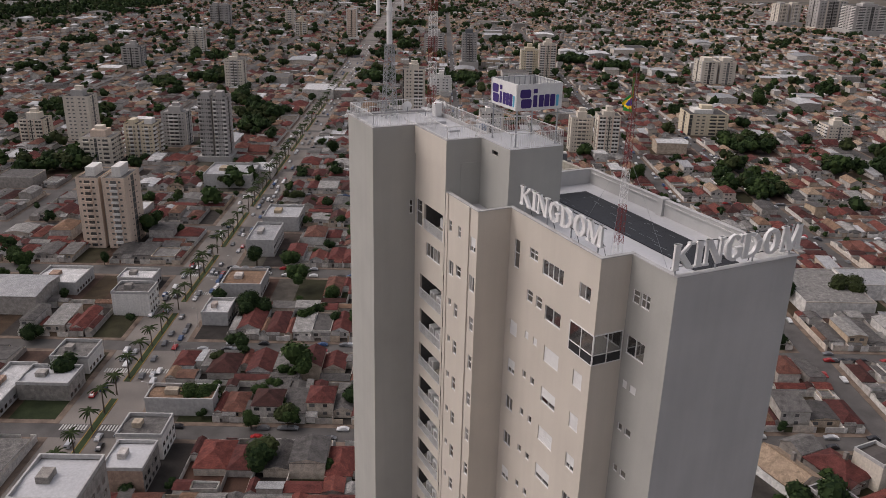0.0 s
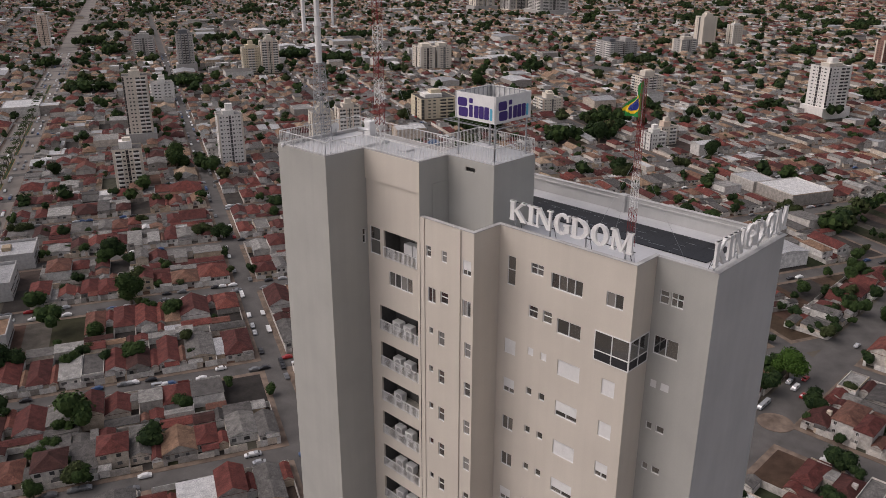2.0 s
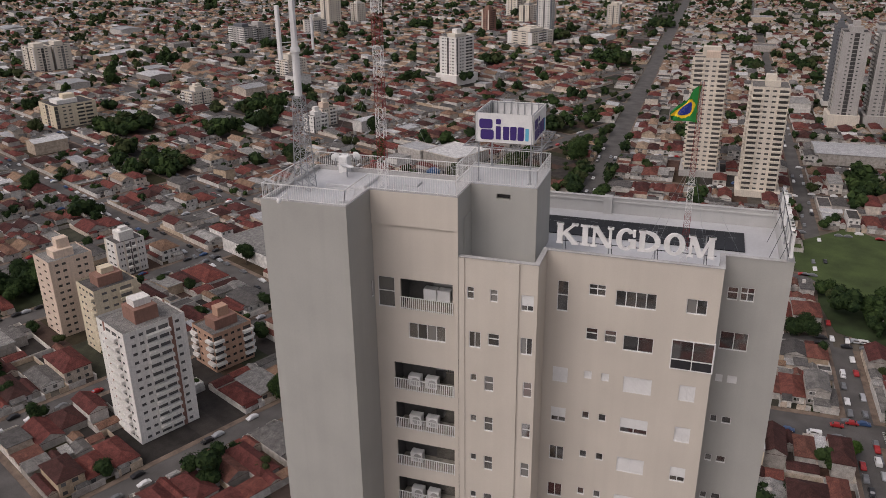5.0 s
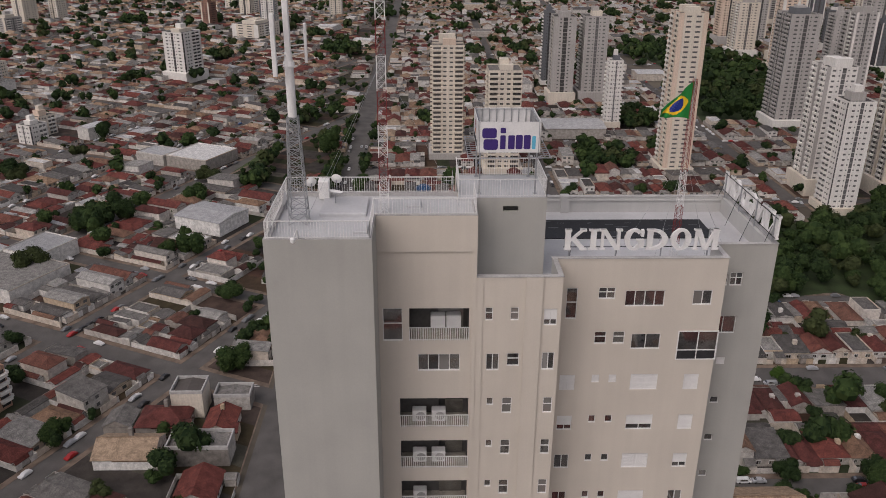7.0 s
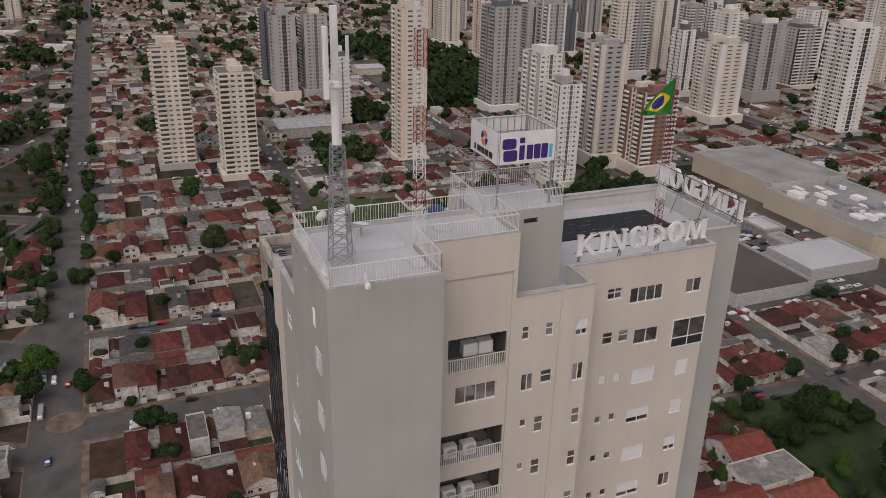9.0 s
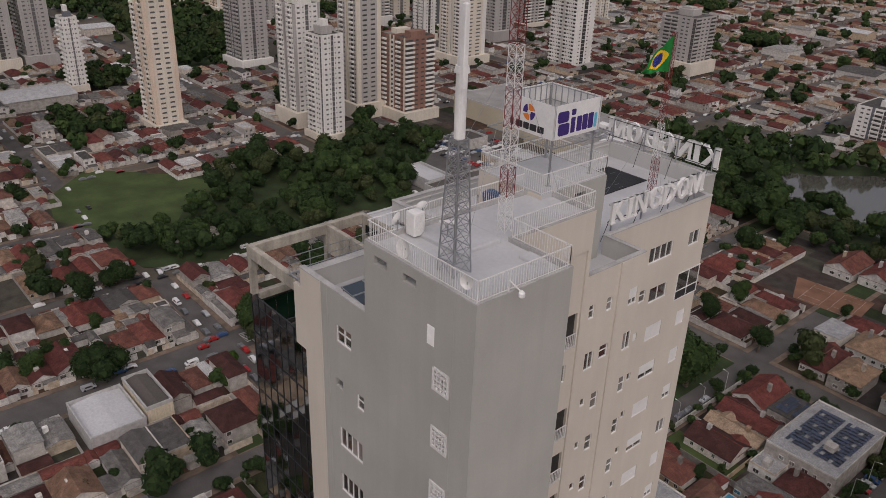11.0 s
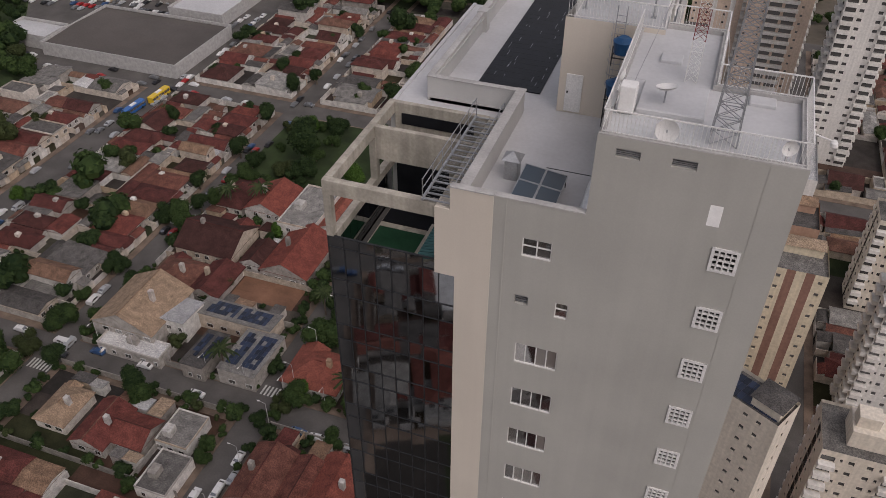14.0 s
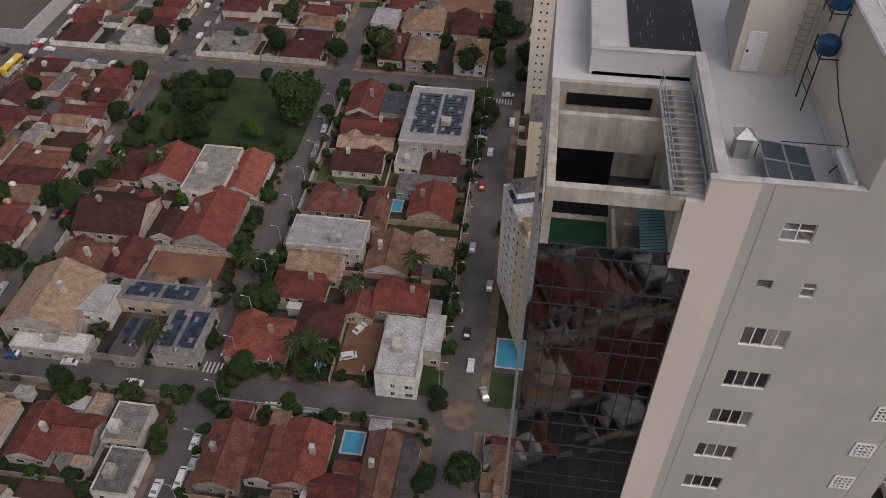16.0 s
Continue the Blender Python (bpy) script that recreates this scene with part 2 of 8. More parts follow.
CAR_PAINTS = [paint("white_car_paint", (0.62, 0.62, 0.61)), paint("silver_car_paint", (0.33, 0.34, 0.35)), paint("black_car_paint", (0.02, 0.02, 0.022)),
              paint("red_car_paint", (0.3, 0.02, 0.02)), paint("grey_car_paint", (0.13, 0.135, 0.14)), paint("blue_car_paint", (0.03, 0.07, 0.16))]
M["bus_yellow"] = paint("yellow_bus_paint", (0.62, 0.42, 0.03))
M["bus_blue"] = paint("blue_bus_paint", (0.03, 0.12, 0.35))
FACADES = [surface("far_cream_facade", (0.67, 0.605, 0.51), 0.1, 0.06, 1.5, 0.85, streak=0.1, bump=0), surface("far_white_facade", (0.74, 0.715, 0.67), 0.1, 0.06, 1.5, 0.85, streak=0.1, bump=0),
           surface("far_grey_facade", (0.42, 0.40, 0.375), 0.1, 0.06, 1.5, 0.85, streak=0.1, bump=0), surface("far_pink_facade", (0.68, 0.54, 0.43), 0.1, 0.06, 1.5, 0.85, streak=0.1, bump=0),
           surface("far_brick_facade", (0.27, 0.15, 0.115), 0.2, 0.1, 1.5, 0.9, streak=0.1, bump=0), surface("far_dark_facade", (0.13, 0.135, 0.145), 0.1, 0.06, 1.5, 0.7, bump=0),
           surface("far_yellow_facade", (0.66, 0.57, 0.42), 0.1, 0.06, 1.5, 0.85, streak=0.12, bump=0), surface("far_orange_facade", (0.46, 0.29, 0.205), 0.1, 0.06, 1.5, 0.85, streak=0.1, bump=0)]
# ---- mesh helpers ----
class Geo:
    """Collects faces for one mesh."""
    def __init__(self):
        self.v, self.f, self.m = [], [], []

    def poly(self, pts, m=0):
        n = len(self.v)
        self.v.extend(pts)
        self.f.append(tuple(range(n, n + len(pts))))
        self.m.append(m)

    def faces(self, verts, faces, m=0):
        n = len(self.v)
        self.v.extend(verts)
        for fc in faces:
            self.f.append(tuple(n + i for i in fc))
            self.m.append(m)

    def box(self, x0, x1, y0, y1, z0, z1, m=0, bottom=True):
        fs = [(4, 5, 6, 7), (0, 1, 5, 4), (1, 2, 6, 5), (2, 3, 7, 6), (3, 0, 4, 7)]
        if bottom:
            fs.append((3, 2, 1, 0))
        self.faces([(x0, y0, z0), (x1, y0, z0), (x1, y1, z0), (x0, y1, z0), (x0, y0, z1), (x1, y0, z1), (x1, y1, z1), (x0, y1, z1)], fs, m)

    def slab(self, x0, x1, y0, y1, z0, z1, bev=0.02, m=0):
        """A box with its upper and upright edges eased."""
        b = bev
        ring = [(x0 + b, y0), (x1 - b, y0), (x1, y0 + b), (x1, y1 - b), (x1 - b, y1), (x0 + b, y1), (x0, y1 - b), (x0, y0 + b)]
        cx, cy = (x0 + x1) / 2, (y0 + y1) / 2
        top = [(x + (b if x < cx else -b), y + (b if y < cy else -b)) for x, y in ring]
        vs = [(x, y, z0) for x, y in ring] + [(x, y, z1 - b) for x, y in ring] + [(x, y, z1) for x, y in top]
        fs = [(i, (i + 1) % 8, 8 + (i + 1) % 8, 8 + i) for i in range(8)] + [(8 + i, 8 + (i + 1) % 8, 16 + (i + 1) % 8, 16 + i) for i in range(8)]
        self.faces(vs, fs + [tuple(range(16, 24)), tuple(range(7, -1, -1))], m)

    def beam(self, p, q, r, m=0, n=4, r1=None):
        p, q = Vector(p), Vector(q)
        d = (q - p).normalized()
        a = d.orthogonal().normalized() if abs(d.z) < 0.99 else Vector((1, 0, 0))
        if abs(d.z) < 0.99:
            a = d.cross(Vector((0, 0, 1))).normalized()
        b = d.cross(a)
        r1 = r if r1 is None else r1
        ang = [2 * math.pi * (i + 0.5) / n for i in range(n)]
        vs = [tuple(p + (a * math.cos(t) + b * math.sin(t)) * r) for t in ang] + [tuple(q + (a * math.cos(t) + b * math.sin(t)) * r1) for t in ang]
        fs = [(i, (i + 1) % n, n + (i + 1) % n, n + i) for i in range(n)] + [tuple(range(n - 1, -1, -1)), tuple(range(n, 2 * n))]
        self.faces(vs, fs, m)

    def add(self, other, mat=None, shift=0):
        n = len(self.v)
        self.v.extend(other.v if mat is None else [tuple(mat @ Vector(p)) for p in other.v])
        self.f.extend(tuple(n + i for i in fc) for fc in other.f)
        self.m.extend(i + shift for i in other.m)

    def runs(self):
        """Splits the faces into groups that touch one another."""
        root = {}

        def find(k):
            while root.setdefault(k, k) != k:
                root[k] = root[root[k]]
                k = root[k]
            return k
        keys = [tuple(round(c, 3) for c in p) for p in self.v]
        for fc in self.f:
            for i in fc[1:]:
                root[find(keys[i])] = find(keys[fc[0]])
        groups = {}
        for fc, m in zip(self.f, self.m):
            groups.setdefault(find(keys[fc[0]]), Geo()).poly([self.v[i] for i in fc], m)
        return list(groups.values())

    def mesh(self, name, mats, smooth=False):
        me = bpy.data.meshes.new(name)
        me.from_pydata(self.v, [], self.f)
        for mt in mats:
            me.materials.append(mt)
        if len(mats) > 1:
            me.polygons.foreach_set("material_index", self.m)
        if smooth:
            me.polygons.foreach_set("use_smooth", [True] * len(self.f))
        me.update()
        return me


def empty(name, x=0, y=0, z=0, rz=0, label="", category="", group="", kind=""):
    ob = new(name)
    ob.matrix_basis = pose(x, y, z, 0, 0, rz)
    return tagged(ob, label, category, group, kind)


def part(name, geo, mats, parent, label="", smooth=False, kind="", m=None):
    """Links a mesh as one part of a thing or of a part."""
    me = geo.mesh(name, mats if isinstance(mats, list) else [mats], smooth) if isinstance(geo, Geo) else geo
    ob = new(name, me)
    ob.parent = parent
    if m is not None:
        ob.matrix_basis = m
    return tagged(ob, label, kind=kind)


def solo(name, geo, mats, label, category, group="", kind="", smooth=False, m=None):
    ob = new(name, geo.mesh(name, mats if isinstance(mats, list) else [mats], smooth) if isinstance(geo, Geo) else geo)
    if m is not None:
        ob.matrix_basis = m
    return tagged(ob, label, category, group, kind)


def pierced(geo, axis, plane, out, u0, u1, z0, z1, holes, depth=0.16, m=0):
    """A wall sheet in the plane axis=plane that faces out (+1 or -1), with rectangular holes and their reveals."""
    us = sorted({u0, u1, *[min(max(h[0], u0), u1) for h in holes], *[min(max(h[1], u0), u1) for h in holes]})
    zs = sorted({z0, z1, *[min(max(h[2], z0), z1) for h in holes], *[min(max(h[3], z0), z1) for h in holes]})

    def at(u, z, back=0.0):
        p = plane - out * back
        return (p, u, z) if axis == "x" else (u, p, z)
    for i in range(len(us) - 1):
        for j in range(len(zs) - 1):
            cu, cz = (us[i] + us[i + 1]) / 2, (zs[j] + zs[j + 1]) / 2
            if not any(h[0] < cu < h[1] and h[2] < cz < h[3] for h in holes):
                geo.poly([at(us[i], zs[j]), at(us[i + 1], zs[j]), at(us[i + 1], zs[j + 1]), at(us[i], zs[j + 1])], m)
    for a, b, c, d in [h[:4] for h in holes]:
        for p, q in (((a, c), (b, c)), ((b, c), (b, d)), ((b, d), (a, d)), ((a, d), (a, c))):
            geo.poly([at(*p), at(*q), at(*q, depth), at(*p, depth)], m)
# ---- the lettered apartment tower ----
tower = empty("apartment_tower", 31.05, 45.12, 0.03, label="tall cream and grey rendered apartment tower with flat roofs", category="tower")
TO = Matrix.Translation((-31, -45, 0))      # parts are written in world places
FLOOR = 2.97
ROOF = 134.97
CORE_LOW = 85.0                             # storeys above this have separate windows


def tpart(name, geo, mats, label="", parent=None, smooth=False, kind=""):
    m = TO if parent is None else None
    if name in ("wall", "parapet", "roof_floor", "kerb", "lower_wall") and isinstance(geo, Geo):
        # each joined run of faces is a piece of its own
        for g in geo.runs():
            ob = part(name, g, mats, parent or tower, label, smooth, kind, m)
        return ob
    return part(name, geo, mats, parent or tower, label, smooth, kind, m)


def storeys(first, n, lo=None):
    return [first - FLOOR * k for k in range(n) if first - FLOOR * k > (lo or CORE_LOW)]


WIN_CACHE = {}


def window_meshes(w, h, n, kind):
    key = (round(w, 2), round(h, 2), n, kind)
    if key not in WIN_CACHE:
        fr, gl, sh = Geo(), Geo(), Geo()
        t = 0.05
        fr.box(-w / 2 - 0.05, w / 2 + 0.05, -0.06, 0.02, -h / 2 - 0.06, -h / 2 + t)
        fr.box(-w / 2 - 0.03, w / 2 + 0.03, -0.04, 0.02, h / 2 - t, h / 2 + 0.03)
        for s in (-1, 1):
            fr.box(s * w / 2 - 0.04, s * w / 2 + 0.04, -0.04, 0.02, -h / 2 + t, h / 2 - t)
        if kind == "cross":
            fr.box(-w / 2 + 0.04, w / 2 - 0.04, -0.03, 0.02, 0.04, 0.09)
        for i in range(1, n):
            x = -w / 2 + w * i / n
            fr.box(x - 0.025, x + 0.025, -0.035, 0.02, -h / 2 + t, h / 2 - t)
        for i in range(n):
            a, b = -w / 2 + w * i / n, -w / 2 + w * (i + 1) / n
            gl.box(a + 0.01, b - 0.01, 0.0 + 0.012 * (i % 2), 0.015 + 0.012 * (i % 2), -h / 2, h / 2)
        if kind in ("shut", "half"):
            lo = -h / 2 if kind == "shut" else -h / 2 + h * 0.34
            prof, z = [], lo
            while z < h / 2 - 0.01:
                prof += [(-0.034, z), (-0.034, z + 0.05), (-0.02, z + 0.055), (-0.02, z + 0.06)]
                z += 0.06
            a = w / 2 - 0.03
            vs = [(sx * a, y, zz_) for y, zz_ in prof for sx in (-1, 1)]
            sh.faces(vs, [(2 * i, 2 * i + 1, 2 * i + 3, 2 * i + 2) for i in range(len(prof) - 1)])
        WIN_CACHE[key] = (fr.mesh("window", [M["frame"]]), gl.mesh("pane", [M["glass"]]), sh.mesh("roller_shutter", [M["shutter"]]) if sh.v else None)
    return WIN_CACHE[key]


def place_window(axis, plane, out, u0, u1, z0, z1, n=2, kind="plain"):
    fr, gl, sh = window_meshes(u1 - u0, z1 - z0, n, kind)
    p = plane - out * 0.09
    rz = {("x", -1): -90, ("x", 1): 90, ("y", -1): 0, ("y", 1): 180}[(axis, out)]
    at = ((p, (u0 + u1) / 2) if axis == "x" else ((u0 + u1) / 2, p))
    w = part("window", fr, None, tower, m=TO @ pose(at[0], at[1], (z0 + z1) / 2, 0, 0, rz))
    part("pane", gl, None, w)
    if sh:
        part("roller_shutter", sh, None, w, "closed white roller shutter" if kind == "shut" else "half-lowered white roller shutter")


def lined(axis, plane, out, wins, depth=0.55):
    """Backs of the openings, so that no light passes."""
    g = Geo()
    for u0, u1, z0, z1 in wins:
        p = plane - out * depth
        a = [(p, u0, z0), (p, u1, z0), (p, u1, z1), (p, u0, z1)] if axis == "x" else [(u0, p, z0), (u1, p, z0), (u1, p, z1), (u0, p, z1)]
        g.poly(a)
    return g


XB, XE, XF = 24.85, 27.32, 29.48
YA0, YA1, YC, YB, YE, YF = 54.6, 59.93, 44.4, 49.18, 34.36, 30.6
XD = 28.58                                  # outer face of the mast wing above the north terrace
YS = 50.15                                  # outer face of the stair tower above the north terrace
TOPA, TOPC = 139.75, 136.1
rng = random.Random(4)

# balcony facade
holes, bays = [], []
holes.append((53.28, 54.38, 132.17, 134.23))
bays.append((49.55, 52.9, 132.2, 134.22))
holes.append((50.03, 52.44, 130.19, 131.3))
for z in storeys(126.36, 20):
    bays.append((49.5, 53.5, z, z + 1.98))
g = Geo()
pierced(g, "x", XB, -1, YB + 0.2, YA0, 60, 137.68, holes + bays)
pierced(g, "x", XB - 0.1, -1, YB, YA0, 137.68, TOPA, [])
pierced(g, "x", XB - 0.1, -1, YB, YB + 0.24, 60, 137.68, [])
for z in (137.68,):
    g.poly([(XB - 0.1, YB, z), (XB - 0.1, YA0, z), (XB, YA0, z), (XB, YB, z)])
g.poly([(XB - 0.1, YB + 0.24, 60), (XB, YB + 0.24, 60), (XB, YB + 0.24, 137.68), (XB - 0.1, YB + 0.24, 137.68)])
tpart("wall", g, M["cream"], "cream rendered facade with balconies")
place_window("x", XB, -1, 53.28, 54.38, 132.17, 134.23, 1, "cross")
place_window("x", XB, -1, 50.03, 52.44, 130.19, 131.3, 4)


def railing(axis, plane, u0, u1, z0, h, gap=0.13, r=0.018, posts=1.2):
    g = Geo()
    P = (lambda u, z: (plane, u, z)) if axis == "x" else (lambda u, z: (u, plane, z))
    g.beam(P(u0, z0 + h), P(u1, z0 + h), 0.032)
    g.beam(P(u0, z0 + 0.08), P(u1, z0 + 0.08), 0.022)
    n = max(2, int((u1 - u0) / gap))
    for i in range(n + 1):
        u = u0 + (u1 - u0) * i / n
        g.beam(P(u, z0), P(u, z0 + h), r * (1.6 if i % max(1, round(posts / gap)) == 0 else 1))
    return g


AC = Geo()
AC.slab(-0.28, 0.28, -0.42, 0.42, 0, 0.72, 0.03, 0)
AC_MESH = AC.mesh("air_conditioner", [M["white"]])
GRL = Geo()
GRL.beam((-0.29, -0.08, 0.36), (-0.28, -0.08, 0.36), 0.28, n=20)
GRL_MESH = GRL.mesh("fan_grille", [M["coping"]])
FOOT = Geo()
FOOT.box(-0.25, -0.15, -0.4, 0.4, -0.06, 0.0), FOOT.box(0.15, 0.25, -0.4, 0.4, -0.06, 0)
FOOT_MESH = FOOT.mesh("support_rail", [M["steel"]])
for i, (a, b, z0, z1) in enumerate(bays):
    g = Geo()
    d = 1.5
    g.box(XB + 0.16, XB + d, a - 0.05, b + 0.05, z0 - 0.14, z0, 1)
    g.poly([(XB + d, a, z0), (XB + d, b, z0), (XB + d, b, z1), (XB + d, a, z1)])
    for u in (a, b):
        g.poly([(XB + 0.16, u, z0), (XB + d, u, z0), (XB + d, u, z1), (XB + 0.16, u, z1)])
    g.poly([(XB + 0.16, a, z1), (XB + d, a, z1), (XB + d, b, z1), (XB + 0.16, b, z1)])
    # recess walls in the dark tone: the balcony's shade is in their colour
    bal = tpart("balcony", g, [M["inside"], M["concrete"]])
    tpart("railing", railing("x", XB - 0.03, a, b, z0, 0.82, 0.125, 0.026), M["frame"], "white metal balcony railing")
    gl = Geo()
    gl.box(XB + d - 0.06, XB + d - 0.02, a + 0.25, a + 1.7, z0, z1 - 0.15)
    tpart("balcony_door", gl, M["glass"], "dark glass sliding balcony door")
    if i == 0 or i < 9:
        for k in range(2 if i != 3 else 1):
            ac = solo("air_conditioner", AC_MESH, None, "white outdoor air-conditioning unit on a balcony floor", "air conditioner", "balcony air conditioners",
                      m=pose(XB + (1.1 if i == 0 else 0.85), b - 1.0 - k * (0.9 if i == 0 else 1.15) - (0.5 if i == 0 else 0), z0 + (0.45 if i == 0 else 0.06), 0, 0, 180 if i == 0 else 0))
            part("support_rail", FOOT_MESH, None, ac)
            part("fan_grille", GRL_MESH, None, ac, "grey round fan grille")

# stepped facade beside it
holes = []
for a, b, c, d, n, kd in [(48.22, 48.66, 133.43, 134.25, 1, "cross"), (46.77, 47.24, 133.43, 134.25, 1, "cross"), (44.62, 45.36, 133.1, 134.15, 2, "half"),
                          (47.8, 48.54, 130.18, 131.3, 2, "plain"), (46.64, 47.35, 130.47, 131.32, 1, "cross"), (44.62, 45.34, 130.2, 131.36, 2, "plain")]:
    holes.append((a, b, c, d))
    place_window("x", XB, -1, a, b, c, d, n, kd)
for z in storeys(127.26, 20):
    for a, b, c, n, kd in [(48.04, 48.44, 0.56, 1, "plain"), (46.96, 47.54, 0, 1, "cross"), (44.57, 45.12, 0, 1, "cross")]:
        holes.append((a, b, z + c, z + 1.08))
        place_window("x", XB, -1, a, b, z + c, z + 1.08, n, kd)
g = Geo()
pierced(g, "x", XB, -1, YC, YB, 60, TOPC, holes)
pierced(g, "y", YC, -1, XB, XE, 60, TOPC, [])
tpart("wall", g, M["cream"], "cream rendered facade with small windows")
for ya, yb, dx in ((45.5, 46.45, 0.09), (48.8, YB - 0.003, 0.06)):
    g = Geo()
    g.box(XB - dx, XB - 0.001, ya, yb, 60, TOPC - 0.02)
    tpart("rib", g, M["cream"], "shallow vertical rib")

# facade under the letters
holes = []
spec = [(43.02, 43.69, 132.19, 134.23, 1, "cross"), (40.8, 41.8, 133.5, 134.25, 2, "cross"), (37.85, 40.2, 133.0, 134.05, 4, "plain"), (35.03, 36.18, 133.08, 134.05, 2, "plain"),
        (41.11, 41.83, 130.48, 131.32, 1, "cross"), (39.99, 40.7, 130.48, 131.32, 1, "cross"), (37.8, 39.58, 130.1, 131.15, 2, "plain")]
pattern = [("shut", "shut", "shut"), ("half", "half", "shut"), ("plain", "shut", "half"), ("plain", "half", "plain"), ("half", "shut", "shut"), ("shut", "plain", "half"), ("plain", "half", "shut")]
for i, z in enumerate(storeys(127.22, 20)):
    pa = pattern[i % 7]
    spec += [(42.8, 43.75, z, z + 1.08, 2, pa[0]), (41.31, 41.77, z + 0.54, z + 1.1, 1, "plain" if i else "shut"), (40.25, 40.72, z + 0.54, z + 1.1, 1, "plain" if i else "shut"),
             (37.67, 39.36, z, z + 1.12, 2, pa[1]), (35.12, 36.05, z, z + 1.1, 2, pa[2])]
for s in spec:
    holes.append(s[:4])
    place_window("x", XE, -1, *s)
g = Geo()
bay = (YE, 36.74, 129.39, 131.34)
pierced(g, "x", XE, -1, YE, YC, 60, TOPC, holes + [bay])
pierced(g, "y", YE, -1, XE, XF, 60, TOPC, [(XE, XF - 0.1, 129.39, 131.34)])
tpart("wall", g, M["cream"], "cream rendered facade under the letters")
# glazed corner bay: panes above, dark spandrel below, white bars
cb = Geo()
for z0, z1, m in ((129.39, 130.02, 1), (130.06, 131.34, 0)):
    for a, b in ((YE - 0.02, YE + 1.15), (YE + 1.19, 36.74)):
        cb.box(XE - 0.02, XE + 0.02, a, b, z0, z1, m)
    for a, b in ((XE + 0.03, XE + 0.98), (XE + 1.02, XF - 0.1)):
        cb.box(a, b, YE - 0.02, YE + 0.02, z0, z1, m)
glazing = tpart("corner_glazing", cb, [M["glass"], M["darksteel"]], "dark glazed corner bay with white bars")
fb = Geo()
for z in (129.39, 130.04, 131.32):
    fb.box(XE - 0.05, XE + 0.03, YE - 0.05, 36.76, z - 0.03, z + 0.03)
    fb.box(XE + 0.03, XF - 0.1, YE - 0.05, YE + 0.03, z - 0.03, z + 0.03)
for y in (YE + 1.17, 36.74):
    fb.box(XE - 0.045, XE + 0.035, y - 0.03, y + 0.03, 129.4, 131.3)
for x in (XE, XE + 1.0, XF - 0.1):
    fb.box(x - 0.03, x + 0.03, YE - 0.06, YE + 0.03, 129.4, 131.3)
part("glazing_bar", fb, M["frame"], glazing, "white glazing bars")
fl = Geo()
fl.box(XE + 0.06, XE + 2.0, YE + 0.06, 36.7, 129.2, 129.38), fl.box(XE + 2.0, XE + 2.1, YE + 0.06, 36.7, 129.38, 131.4), fl.box(XE + 0.06, XE + 2.0, 36.76, 36.86, 129.38, 131.4), fl.box(XE + 0.06, XE + 2.1, YE + 0.06, 36.86, 131.36, 131.46)
# room shell in the dark tone, its dimness painted on
tpart("bay_room", fl, M["inside"])

# grey return and end wall
holes = []
spec = [(33.36, 33.96, 133.3, 134.15, 1, "cross"), (32.45, 33.23, 133.3, 134.2, 2, "cross"), (32.43, 34.05, 129.96, 131.2, 2, "plain")]
for i, z in enumerate(storeys(127.7, 20)):
    kd = "shut" if i == 0 else "plain"
    spec += [(33.58, 34.0, z, z + 0.52, 1, kd), (32.74, 33.31, z, z + 0.52, 1, kd)]
for s in spec:
    holes.append(s[:4])
    place_window("x", XF, -1, *s)
g = Geo()
pierced(g, "x", XF, -1, YF, YE, 60, TOPC - 0.04, holes)
tpart("wall", g, M["grey"], "grey rendered return wall")
g = Geo()
g.box(XF + 0.004, 34.7, YF - 0.006, YF + 0.5, 60, TOPC - 0.04), g.box(34.7, 38.4, YF + 0.1, YF + 0.5, 60, TOPC - 0.04)
g.box(38.4, 40.0, 38.2, 52.1, 60, 134.75)
tpart("wall", g, M["grey_pale"], "pale grey rendered end wall")

# grey wing with the masts
g = Geo()
pierced(g, "x", 21.42, -1, YA0, YA1, 60, TOPA, [])
pierced(g, "y", YA0, -1, 21.42, XB, 60, TOPA, [(24.38, 24.68, 132.9, 134.02)])
holes = [(26.96, 27.85, 138.94, 139.32), (24.98, 25.85, 138.94, 139.32), (23.77, 24.23, 136.8, 137.7)]
spec = [(29.74, 30.98, 133.47, 134.42, 2, "cross"), (28.77, 29.33, 130.5, 131.35, 1, "cross")]
vents = [(30.52, 31.12, 130.8, 131.32)]
for z in storeys(127.22, 14):
    spec.append((28.96, 30.91, z, z + 1.22, 4, "plain"))
grids = [(22.82, 23.73, z, z + 1.0) for z in storeys(134.84, 17)]
pierced(g, "y", YA1, 1, 21.42, XD, 60, TOPA, holes + [(a, b, c, d) for a, b, c, d in grids])
pierced(g, "y", YA1, 1, XD, 32.27, 60, 136.17, vents + [s[:4] for s in spec])
g.box(31.72, 31.78, YA1 - 0.005, YA1 + 0.02, 60, 136.1), g.box(22.62, 22.66, YA1 - 0.005, YA1 + 0.014, 60, TOPA - 0.1)
tpart("wall", g, M["grey"], "grey rendered wing wall")
g = Geo()
pierced(g, "x", XD, 1, YS - 0.05, YA1, ROOF - 0.4, TOPA, [])
tpart("wall", g, M["cream"], "cream rendered inner wall above the roof")
g = Geo()
g.box(XD + 0.002, XD + 0.18, YS + 0.07, YA1 - 0.26, ROOF, ROOF + 0.2)
tpart("upstand", g, M["grey_pale"], "pale waterproofed upstand at the wall foot")
place_window("y", YA0, -1, 24.38, 24.68, 132.9, 134.02, 1, "cross")
